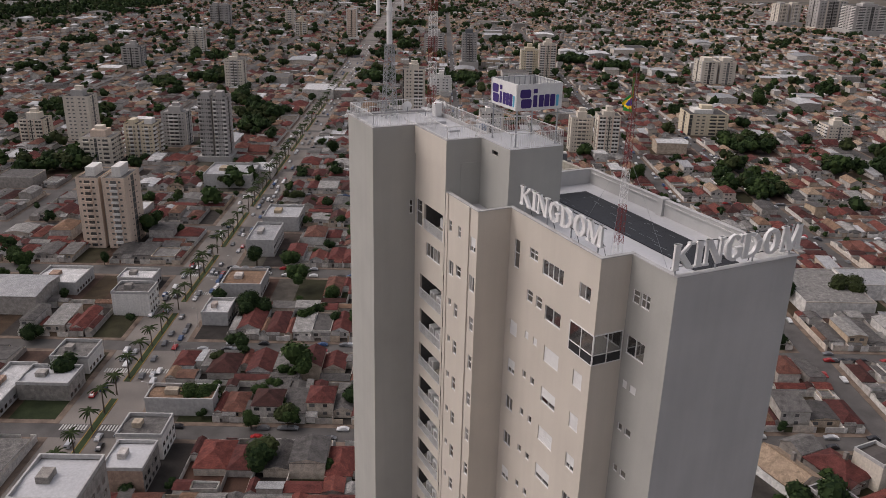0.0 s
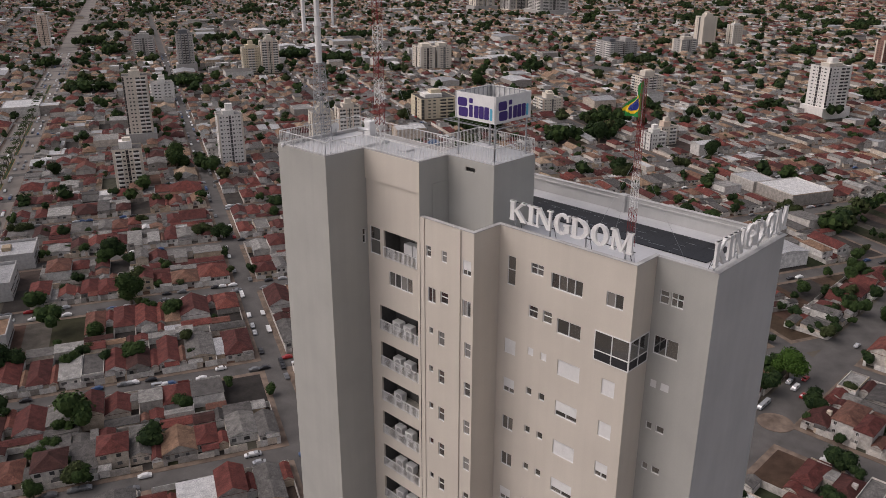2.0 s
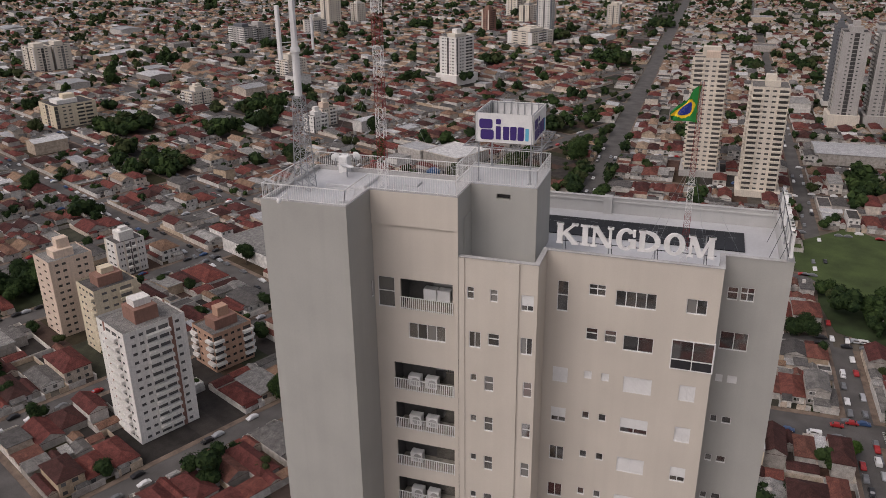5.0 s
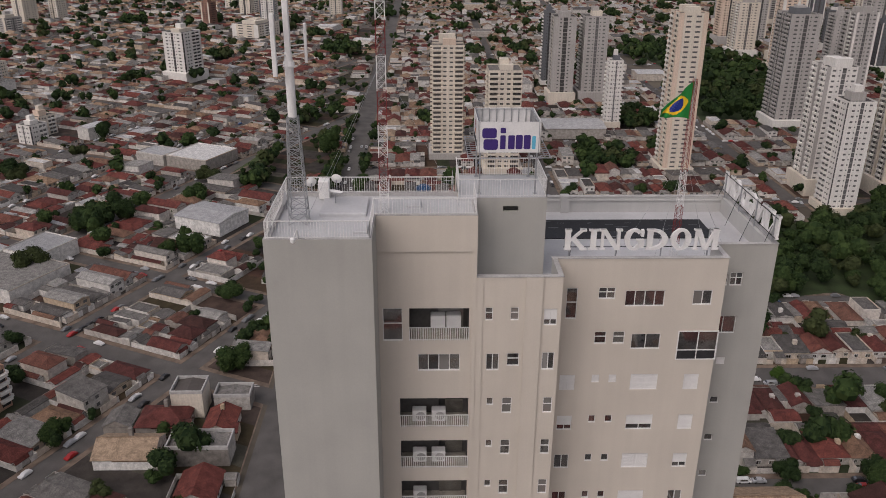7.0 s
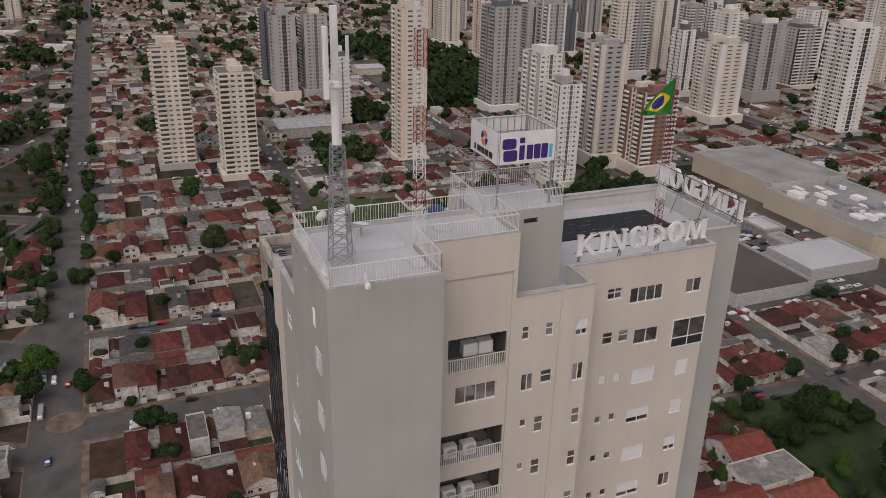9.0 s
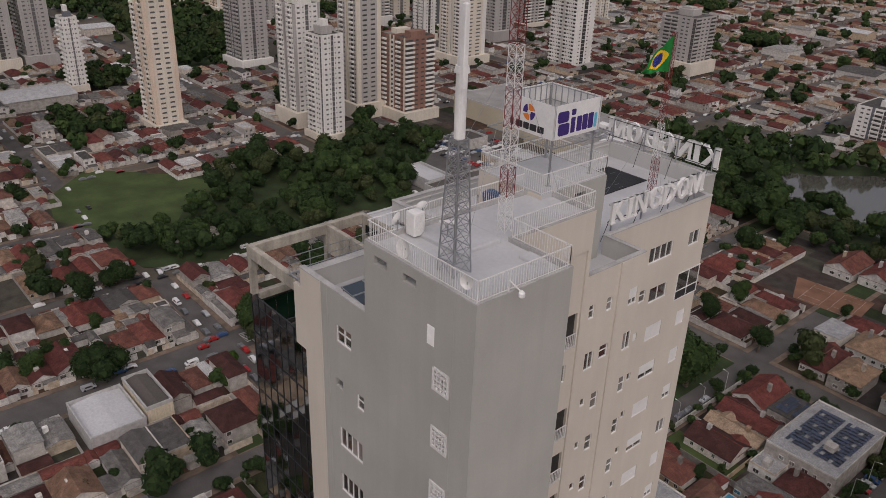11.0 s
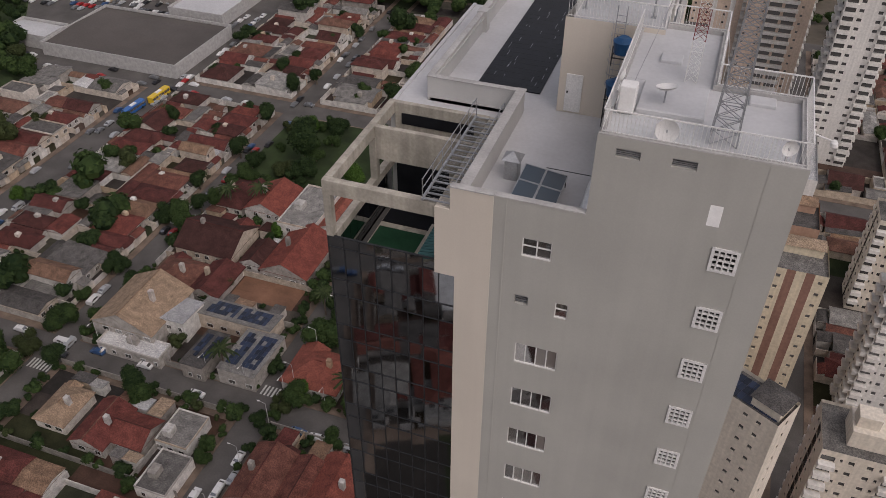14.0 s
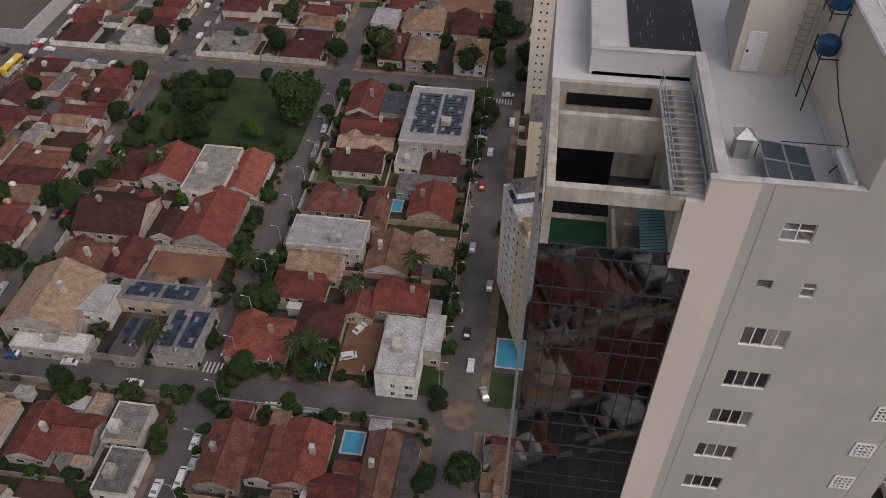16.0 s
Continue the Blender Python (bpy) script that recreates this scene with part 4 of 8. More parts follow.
# flag, hanging half-open from its mast
flag = empty("flag", 30.3, 36.8, 143.3, 64, label="half-furled green flag with yellow diamond and blue disc", category="flag")


def flag_at(u, v):
    """The hoist stands upright; the fly sinks and gathers: u along the fly, v down the hoist, both 0 to 1."""
    top, low = -1.8 * u ** 1.1, -2.2 - 0.12 * u + 0.08 * math.sin(3.1 * u)
    z = 2.5 + top * (1 - v) + low * v
    fold = 0.06 + 0.22 * u
    x = 1.62 * u + 0.25 * u * v + 0.07 * math.sin(9 * u + 2 * v)
    y = fold * math.sin(7.5 * u + 2.6 * v + 0.4) + 0.07 * u * math.sin(19 * u - 5 * v)
    return Vector((x, y, z))


def flag_layer(name, inside, mat, off, label=""):
    g = Geo()
    nu, nv = 40, 28
    for i in range(nu):
        for j in range(nv):
            u, v = (i + 0.5) / nu, (j + 0.5) / nv
            if inside(u, v):
                q = [flag_at(a / nu, b / nv) for a, b in ((i, j), (i + 1, j), (i + 1, j + 1), (i, j + 1))]
                n = (q[1] - q[0]).cross(q[3] - q[0]).normalized() * off
                for s in (1, -1):
                    g.poly([tuple(p + n * s) for p in (q if s > 0 else q[::-1])])
    return part(name, g, mat, flag, label)


flag_layer("field", lambda u, v: True, M["flag_green"], 0.006, "green cloth")
flag_layer("diamond", lambda u, v: abs(u - 0.5) / 0.43 + abs(v - 0.5) / 0.42 < 1, M["flag_yellow"], 0.012, "yellow cloth diamond")
flag_layer("disc", lambda u, v: ((u - 0.5) * 10) ** 2 + ((v - 0.5) * 7) ** 2 < 3.3, M["flag_blue"], 0.018, "blue cloth disc")
g = Geo()
g.beam((0, 0, 0), (0, 0, 2.7), 0.03, n=8)
part("flag_pole", g, M["steel"], flag)

# advertising box on legs over the stair tower
billboard = empty("rooftop_billboard", 29.78, 47.46, TOPA + 0.09, label="square four-sided white rooftop advertising box on steel legs", category="billboard")
BX, BY, BZ0, BZ1 = 1.72, 1.73, 2.44, 4.16
for sx, sy in ((-1, -1), (1, -1), (1, 1), (-1, 1)):
    g = Geo()
    g.beam((sx * (BX - 0.15), sy * (BY - 0.15), 0), (sx * (BX - 0.15), sy * (BY - 0.15), BZ1 - 0.1), 0.06)
    g.box(sx * (BX - 0.15) - 0.12, sx * (BX - 0.15) + 0.12, sy * (BY - 0.15) - 0.12, sy * (BY - 0.15) + 0.12, 0, 0.03)
    part("leg", g, M["steel"], billboard)
g = Geo()
for i in range(9):
    t = -BX + 2 * BX * i / 8
    for s in (-1, 1):
        g.beam((t, s * (BY - 0.09), BZ0), (t, s * (BY - 0.09), BZ1), 0.03)
        g.beam((s * (BX - 0.09), t, BZ0), (s * (BX - 0.09), t, BZ1), 0.03)
for z in (BZ0, (BZ0 + BZ1) / 2, BZ1 - 0.05):
    for s in (-1, 1):
        g.beam((-BX, s * (BY - 0.12), z), (BX, s * (BY - 0.12), z), 0.03)
        g.beam((s * (BX - 0.12), -BY, z), (s * (BX - 0.12), BY, z), 0.03)
for s in (-1, 1):
    g.beam((-BX - 0.6, s * (BY + 0.55), BZ0 - 0.15), (BX + 0.6, s * (BY + 0.55), BZ0 - 0.15), 0.035)
    g.beam((s * (BX + 0.55), -BY - 0.6, BZ0 - 0.15), (s * (BX + 0.55), BY + 0.6, BZ0 - 0.15), 0.035)
part("box_frame", g, M["steel"], billboard, "grey steel framing")
g = Geo()
for i in range(12):
    t = -BX - 0.5 + (2 * BX + 1.0) * i / 11
    for s in (-1, 1):
        g.beam((t, s * BY, BZ0 - 0.15), (t, s * (BY + 0.55), BZ0 - 0.15), 0.02)
        g.beam((s * BX, t, BZ0 - 0.15), (s * (BX + 0.55), t, BZ0 - 0.15), 0.02)
part("service_gangway", g, M["steel"], billboard, kind="stuff")


def rounded(g, x0, x1, z0, z1, r, y=-0.02, n=5, m=0):
    pts = []
    for cx, cz, a0 in ((x1 - r, z0 + r, -90), (x1 - r, z1 - r, 0), (x0 + r, z1 - r, 90), (x0 + r, z0 + r, 180)):
        for k in range(n + 1):
            a = radians(a0 + 90 * k / n)
            pts.append((cx + r * math.cos(a), y, cz + r * math.sin(a)))
    g.poly(pts, m)
    k = len(pts)
    for i in range(k):
        p, q = pts[i], pts[(i + 1) % k]
        g.poly([p, (p[0], 0, p[2]), (q[0], 0, q[2]), q], m)


for rz, dist, emblem in ((0, BY, 0), (-90, BX, 0), (180, BY, 1), (90, BX, 1)):
    turn = pose(0, 0, 0, 0, 0, rz) @ Matrix.Translation((0, -dist, 0))
    g = Geo()
    g.box(-1.74, 1.74, -0.02, 0.02, BZ0, BZ1)
    sheet = part("panel", g, M["white"], billboard, "white advertising sheet", m=turn)
    if not emblem:
        # a wordless mark: rounded blocks with the masses of the printed one
        for block in ((-1.5, -0.7, 3.26, 3.82, 0.14), (-1.42, -0.62, 2.6, 3.2, 0.14), (-0.5, -0.2, 2.64, 3.42, 0.05), (-0.5, -0.2, 3.54, 3.84, 0.06), (-0.06, 0.3, 2.64, 3.42, 0.06), (0.36, 0.74, 2.64, 3.44, 0.08), (0.8, 1.18, 2.64, 3.44, 0.08)):
            g = Geo()
            rounded(g, *block)
            part("mark", g, M["purple"], sheet, "thick purple mark", m=Matrix.Translation((0, -0.022, 0)))
        g = Geo()
        rounded(g, 1.26, 1.46, 2.64, 3.38, 0.05)
        part("mark_edge", g, M["cyan"], sheet, "pale blue stripe", m=Matrix.Translation((0, -0.022, 0)))
    else:
        g = Geo()
        for k in range(4):
            r0 = 0.42
            a0 = 20 + 90 * k
            pts = [(0.05 + r0 * math.cos(radians(a0 + 75 * i / 8)), -0.012, 3.5 + r0 * math.sin(radians(a0 + 75 * i / 8))) for i in range(9)]
            pts += [(0.05 + 0.12 * math.cos(radians(a0 + 95 - 75 * i / 8)), -0.012, 3.5 + 0.12 * math.sin(radians(a0 + 95 - 75 * i / 8))) for i in range(9)]
            g.poly(pts, k % 2)
        part("emblem", g, [M["orange"], M["purple"]], sheet, "round orange and dark emblem", m=Matrix.Translation((0, -0.022, 0)))
        g = Geo()
        for a, b in ((-1.2, -0.98), (-0.8, -0.35), (-0.28, 0.1), (0.17, 0.62), (0.7, 1.12)):
            rounded(g, a, b, 2.62, 2.95, 0.05)
        part("lettering", g, M["darksteel"], sheet, "dark lettering shown as bars", m=Matrix.Translation((0, -0.022, 0)))


# raised roof letters: classic capitals with thick and thin strokes and slab serifs
def letter_shape(c, w, h):
    g = Geo()
    y0, y1 = -0.07, 0.07
    thick, thin, ser = 0.25 * h, 0.125 * h, 0.085 * h

    def prism(pts):
        n, e = len(pts), 0.0015 * (len(g.f) % 37)
        g.faces([(x, y0 - e, z) for x, z in pts] + [(x, y1 + e, z) for x, z in pts], [tuple(range(n))[::-1], tuple(range(n, 2 * n))] + [(i, (i + 1) % n, n + (i + 1) % n, n + i) for i in range(n)])

    def bar(xa, za, xb, zb, t):
        prism([(xa - t / 2, za), (xa + t / 2, za), (xb + t / 2, zb), (xb - t / 2, zb)])

    def serif(x, half, top):
        z = h - ser if top else 0
        prism([(x - half, z), (x + half, z), (x + half, z + ser), (x - half, z + ser)])

    def ring(cx, cz, ax, az, a0, a1, tx, tz, n=26):
        for i in range(n):
            q = []
            for a, inner in ((a0 + (a1 - a0) * i / n, 0), (a0 + (a1 - a0) * (i + 1) / n, 0), (a0 + (a1 - a0) * (i + 1) / n, 1), (a0 + (a1 - a0) * i / n, 1)):
                q.append((cx + (ax - tx * inner) * math.cos(radians(a)), cz + (az - tz * inner) * math.sin(radians(a))))
            prism(q)
    if c == "I":
        bar(w / 2, 0, w / 2, h, thick), serif(w / 2, 0.28, 0), serif(w / 2, 0.28, 1)
    elif c == "K":
        bar(0.22, 0, 0.22, h, thick), bar(0.3, h * 0.42, w - 0.2, h, thin * 1.3), bar(w - 0.16, 0, 0.5, h * 0.58, thick * 1.15)
        serif(0.22, 0.2, 0), serif(0.22, 0.2, 1), serif(w - 0.18, 0.2, 0), serif(w - 0.22, 0.18, 1)
    elif c == "N":
        bar(0.17, 0, 0.17, h, thin), bar(w - 0.2, 0, w - 0.2, h, thin), bar(w - 0.24, 0, 0.2, h, thick)
        serif(0.17, 0.18, 0), serif(0.14, 0.18, 1), serif(w - 0.2, 0.18, 1)
    elif c == "M":
        bar(0.17, 0, 0.2, h, thin), bar(w - 0.24, 0, w - 0.24, h, thick), bar(w / 2, 0, 0.24, h, thick), bar(w / 2, 0, w - 0.26, h, thin)
        serif(0.17, 0.18, 0), serif(0.2, 0.18, 1), serif(w - 0.22, 0.2, 0), serif(w - 0.22, 0.2, 1)
    elif c == "D":
        bar(0.22, 0, 0.22, h, thick), serif(0.2, 0.2, 0), serif(0.2, 0.2, 1)
        ring(0.36, h / 2, w - 0.42, h / 2, -90, 90, thick, thin), prism([(0.22, 0), (0.36, 0), (0.36, thin), (0.22, thin)]), prism([(0.22, h - thin), (0.36, h - thin), (0.36, h), (0.22, h)])
    elif c == "O":
        ring(w / 2, h / 2, w / 2 - 0.05, h / 2 + 0.02, 0, 360, thick, thin, 40)
    elif c == "G":
        ring(w / 2, h / 2, w / 2 - 0.06, h / 2 + 0.02, 42, 318, thick, thin, 34)
        bar(w - 0.22, 0.14, w - 0.22, h * 0.46, thick), prism([(w - 0.5, h * 0.42), (w - 0.06, h * 0.42), (w - 0.06, h * 0.42 + ser), (w - 0.5, h * 0.42 + ser)]), bar(w - 0.18, h * 0.66, w - 0.18, h * 0.97, thin)
    return g


def roof_word(text, x, y, z, rz, length, height, label):
    sign = empty("roof_letters", x, y, z, rz, label=label, category="sign")
    widths = {"K": 1.06, "I": 0.52, "N": 1.06, "G": 1.02, "D": 1.06, "O": 1.04, "M": 1.24}
    total = sum(widths[c] for c in text)
    cur = 0.0
    for c in text:
        w = widths[c] / total * length
        part("letter", letter_shape(c, w * 0.95, height), M["white"], sign, "raised white letter %s" % c, m=Matrix.Translation((cur, 0, 0)))
        cur += w
    for f in (0.04, 0.34, 0.63, 0.93):
        g = Geo()
        u = length * f
        g.beam((u, 0.14, -0.5), (u, 0.14, height * 0.98), 0.05)
        part("support_post", g, M["steel"], sign)
        g = Geo()
        g.beam((u + 0.1, 0.2, height * 0.5), (u + 0.2, 1.0, -2.0), 0.02)
        part("brace", g, M["darksteel"], sign)
    for h in (0.12, height * 0.9):
        g = Geo()
        g.beam((0, 0.14, h), (length, 0.14, h), 0.028)
        part("support_rail", g, M["darksteel"], sign)
    return sign


roof_word("KINGDOM", 27.8, 44.1, 136.52, -90, 9.1, 1.28, "raised white letters KINGDOM on a steel roof-edge frame")
roof_word("KINGDOM", 29.3, 30.98, 136.45, 0, 9.4, 1.5, "raised white letters KINGDOM standing over the end wall")

# pool-heating mats
mats = Geo()
for i in range(26):
    y0 = 33.2 + i * 0.6065
    mats.box(33.15, 36.5, y0, y0 + 0.598, ROOF + 0.05, ROOF + 0.1)
for k in range(40):
    x, y = rng.uniform(33.25, 36.3), 33.3 + rng.uniform(0, 15.0)
    mats.box(x, x + 0.02, y, y + rng.uniform(0.2, 0.7), ROOF + 0.1, ROOF + 0.108, 1)
solo("heating_mat", mats, [M["black_mat_and_void"], M["steel"]], "long black solar pool-heating mats on the roof floor", "solar mat")

# solar water heater
heater = empty("solar_water_heater", 29.98, 58.05, ROOF + 0.036, label="solar water heater with dark collector panels and a steel tank", category="water heater")
for i, (x0, x1) in enumerate(((0.05, 0.95), (1.0, 1.9))):
    for j in range(2):
        g = Geo()
        g.box(x0, x1, -1.35 + j * 1.25, -0.15 + j * 1.25, -0.03, 0.03)
        pnl = part("collector", g, M["panel_glass"], heater, "dark blue glazed collector panel", m=pose(0, 0, 0.52, 0, -7, 0))
        fr = Geo()
        for a in (x0, x1):
            fr.beam((a, -1.35 + j * 1.25, 0.03), (a, -0.15 + j * 1.25, 0.03), 0.03)
        for b in (-1.35 + j * 1.25, -0.15 + j * 1.25):
            fr.beam((x0, b, 0.03), (x1, b, 0.03), 0.03)
        part("collector_frame", fr, M["steel"], pnl)
g = Geo()
g.beam((-1.25, -0.85, 0.75), (-1.25, 1.2, 0.75), 0.33, n=20)
g.beam((-1.25, -0.97, 0.75), (-1.25, -0.85, 0.75), 0.2, n=20, r1=0.33), g.beam((-1.25, 1.2, 0.75), (-1.25, 1.32, 0.75), 0.33, n=20, r1=0.2)
part("tank", g, M["bright_steel"], heater, "brushed steel tank", smooth=False)
for y in (-0.6, 1.0):
    g = Geo()
    g.beam((-1.6, y, 0), (-1.3, y, 0.55), 0.03), g.beam((-0.9, y, 0), (-1.2, y, 0.55), 0.03)
    part("stand", g, M["darksteel"], heater)
g = Geo()
for x in (0.1, 1.85):
    for y in (-1.3, 1.0):
        g.beam((x, y, 0), (x, y, 0.6), 0.025)
g.beam((1.0, -1.4, 0.75), (-1.2, -1.1, 0.95), 0.02), g.beam((1.0, 1.15, 0.4), (-1.2, 1.3, 0.6), 0.02)
part("pipework", g, M["darksteel"], heater)

chim = empty("roof_vent", 32.45, 56.72, ROOF + 0.036, label="square sheet-metal roof vent with a pyramid cap", category="vent")
g = Geo()
g.slab(-0.3, 0.3, -0.3, 0.3, 0, 0.95, 0.02)
part("shaft", g, M["steel"], chim)
g = Geo()
g.faces([(-0.42, -0.42, 1.0), (0.42, -0.42, 1.0), (0.42, 0.42, 1.0), (-0.42, 0.42, 1.0), (0, 0, 1.32)], [(0, 1, 4), (1, 2, 4), (2, 3, 4), (3, 0, 4), (3, 2, 1, 0)])
part("cap", g, M["steel"], chim, "pale pyramid cap")

for x, y, z, r in ((28.68, 52.6, ROOF + 2.6, 0.47), (28.68, 52.2, ROOF + 4.4, 0.44)):
    tank = empty("water_tank", x + 0.35, y, z, label="round blue plastic water tank on a steel bracket beside the wall", category="water tank", group="roof water tanks")
    g = Geo()
    g.beam((0, 0, 0), (0, 0, 0.55), r * 0.86, n=20, r1=r)
    part("body", g, M["blue_plastic"], tank)
    g = Geo()
    g.beam((0, 0, 0.55), (0, 0, 0.72), r * 1.05, n=20, r1=r * 0.5)
    part("lid", g, M["blue_plastic"], tank)
    g = Geo()
    for sx in (-0.55, 0.55):
        g.beam((0.36, sx, 0.5), (0.36, sx, (ROOF - z) if z < ROOF + 4 else -0.4), 0.035), g.beam((-0.5, sx, -0.04), (0.4, sx, -0.04), 0.03)
    g.beam((0.36, -0.55, -0.04), (0.36, 0.55, -0.04), 0.03)
    if z < ROOF + 4:
        g.beam((0.36, -0.55, -1.0), (0.36, 0.55, -1.0), 0.02), g.beam((0.36, -0.55, -1.7), (0.36, 0.55, -1.7), 0.02)
    part("bracket", g, M["darksteel"], tank)


def dish(x, y, z, rz, tilt, r, label):
    d = empty("satellite_dish", x, y, z, rz, label=label, category="satellite dish", group="roof antennas")
    g = Geo()
    rings, n = 4, 18
    for i in range(rings):
        for k in range(n):
            q = []
            for a, b in ((i, k), (i + 1, k), (i + 1, k + 1), (i, k + 1)):
                t, rr = 2 * math.pi * b / n, r * a / rings
                q.append((rr * math.cos(t), rr * math.sin(t), 0.35 * rr * rr / r))
            g.poly(q)
            g.poly([(p[0], p[1], p[2] - 0.02) for p in q[::-1]])
    part("reflector", g, M["white"], d, m=pose(0, 0, 0.55, tilt, 0, 0), smooth=True)
    g = Geo()
    g.beam((0, 0, 0), (0, 0, 0.55), 0.035, n=8)
    part("stand", g, M["steel"], d)
    return d


dish(26.3, 59.62, 139.62, 180, 80, 0.42, "small white satellite dish on the deck rail")
dish(26.7, 57.0, 139.82, 40, 12, 0.4, "white satellite dish lying on the deck")
dish(28.3, 58.5, 139.9, 110, 75, 0.3, "small white dish antenna beside the equipment cabinet")
dish(28.32, 57.1, 140.1, 80, 75, 0.3, "small white dish antenna beside the equipment cabinet")
dish(22.3, 59.8, 139.83, 200, 85, 0.28, "small round white antenna at the deck corner")
cab = empty("equipment_cabinet", 28.0, 57.75, 139.61, label="white telecom equipment cabinet on the roof deck", category="cabinet")
g = Geo()
g.slab(-0.3, 0.3, -0.3, 0.3, 0.08, 1.15, 0.03)
part("body", g, M["white"], cab)
g = Geo()
g.box(-0.31, -0.3, -0.24, 0.24, 0.2, 1.05), g.box(-0.325, -0.31, -0.2, 0.0, 0.8, 0.95)
part("door", g, M["frame"], cab)
flood = empty("floodlight", 21.55, 58.35, 139.8, label="white floodlight on a bent arm at the roof edge", category="floodlight")
g = Geo()
g.beam((0, 0, 0), (0, 0, 0.5), 0.035, n=8), g.beam((0, 0, 0.5), (-0.75, 0.1, 0.35), 0.03, n=8)
part("arm", g, M["frame"], flood)
g = Geo()
g.beam((-0.76, 0.1, 0.40), (-0.77, 0.1, 0.32), 0.06, n=14, r1=0.13), g.beam((-0.77, 0.1, 0.32), (-0.78, 0.1, 0.18), 0.13, n=14, r1=0.13), g.beam((-0.78, 0.1, 0.18), (-0.79, 0.1, 0.1), 0.13, n=14, r1=0.05)
part("lamp_head", g, M["white"], flood)
# ---- the city: ground, streets, blocks ----
rc = random.Random(11)
ZN = -25.2                                   # turn of the northern street grid
CN, SN = math.cos(radians(ZN)), math.sin(radians(ZN))


def north(u, v):
    return (u * CN - v * SN, u * SN + v * CN)


def north_inv(x, y):
    return (x * CN + y * SN, -x * SN + y * CN)


g = Geo()
g.poly([(-6000, -6000, -0.05), (6000, -6000, -0.05), (6000, 6000, -0.05), (-6000, 6000, -0.05)])
solo("ground", g, M["ground"], "dull brown and green earth under the city", "ground", kind="structure")

# southern grid follows the tower's walls; northern grid is turned
SX = [(-12, 7), (51, 9), (110, 8), (171.5, 8), (231, 13), (293, 8)] + [(293 + 63 * k, 8) for k in range(1, 26)]
SY = [(98.5, 14), (-22.5, 8), (-159.5, 9), (-289, 9), (-413, 9), (-540, 9), (-665, 9), (-785, 9), (-905, 9), (-1025, 9), (-1145, 9), (-1265, 9), (-1385, 9)]
NU = [(-110.5 - 125 * k, 9) for k in range(5, 0, -1)] + [(-110.5, 25), (20, 8), (155, 9), (216, 8)] + [(216 + 128 * k, 9) for k in range(1, 16)]
NV = [(104, 0), (164, 0), (228, 8), (288, 8), (366, 11)] + [(366 + 63 * k, 8) for k in range(1, 44)]


WX = [(-70 - 60 * k, 8) for k in range(6, -1, -1)]


def visible(x, y, m=0):
    """The sweep of ground that lies before the camera on its way."""
    if x < -90 and -430 < x and -250 < y < 320:
        return True                          # the quarter that the tower's windows mirror
    if x < -90 - m or y < -1350 or x > 2400:
        return False
    if y > 106:
        return x > -0.02 * y - 90 and x * x + y * y < 2750 ** 2
    if x < 60:
        return -700 < y
    return x * x + y * y < 2200 ** 2


def in_poly(x, y, pts):
    inside = False
    for (x0, y0), (x1, y1) in zip(pts, pts[1:] + pts[:1]):
        if (y0 > y) != (y1 > y) and x < (x1 - x0) * (y - y0) / (y1 - y0) + x0:
            inside = not inside
    return inside


# open land: (outline, kind)
PARK = [(114, -116), (168, -114), (169, -155), (113, -152)]
LAKE = [(207, -352), (189, -362), (168, -391), (137, -396), (117, -396), (96, -376), (86, -356), (90, -326), (96, -312), (103, -308), (126, -304), (155, -312), (186, -318)]
LAKE_WOOD = [(15, -275), (77, -272), (116, -266), (157, -260), (227, -268), (290, -340), (250, -378), (205, -392), (165, -408), (118, -412), (20, -420), (-27, -359)]
STREAM_WOOD = [(375, -21), (361, -48), (358, -76), (393, -84), (384, -151), (422, -210), (349, -214), (310, -164), (283, -145), (300, -128), (294, -98), (277, -86), (288, -50), (303, -22), (331, -18)]
MEADOW = [(431, -42), (419, -54), (395, -78), (368, -92), (350, -86), (357, -65), (336, -50), (346, -23), (372, -8), (402, -14)]
FAR_WOOD = [(607, -168), (661, -174), (847, -201), (1007, -186), (1005, -246), (837, -313), (771, -312), (602, -247)]
FAR_WOOD_B = [(-134, 1649), (281, 2076), (285, 2330), (-143, 1927)]
FIELD = [(58, -211), (133, -213), (133, -245), (130, -271), (99, -273), (97, -262), (62, -264)]
COURTS = [[(133, -235), (102, -238), (100, -218), (125, -216)], [(89, -259), (64, -262), (59, -237), (60, -213), (84, -213)]]
MALL = [(235, -263), (402, -265), (404, -331), (235, -329)]
MALL_LOT = [(242, -161), (333, -162), (402, -263), (235, -261)]
NORTH_GREEN = [(461, 111), (520, 109), (528, 161), (466, 177)]
TOWER_LOT = [(12, 22), (52, 22), (52, 68), (12, 68)]
SOUTH_QUARTER = [(54, -154), (168, -154), (168, 7), (54, 7)]
WEDGE = [[(178, 107), (224, 108), (226, 126), (202, 155), (177, 154)]]
CORNER_LOTS = [[(56, -211), (107, -211), (107, -163), (56, -163)], [(197, 7), (224, 7), (224, 35), (197, 35)], [(234, -67), (260, -67), (260, -49), (234, -49)], [(175, -17), (187, -17), (187, 3), (175, 3)]]
OPEN = CORNER_LOTS + [MEADOW, PARK, LAKE, LAKE_WOOD, STREAM_WOOD, FAR_WOOD, FAR_WOOD_B, FIELD, MALL, MALL_LOT, NORTH_GREEN]
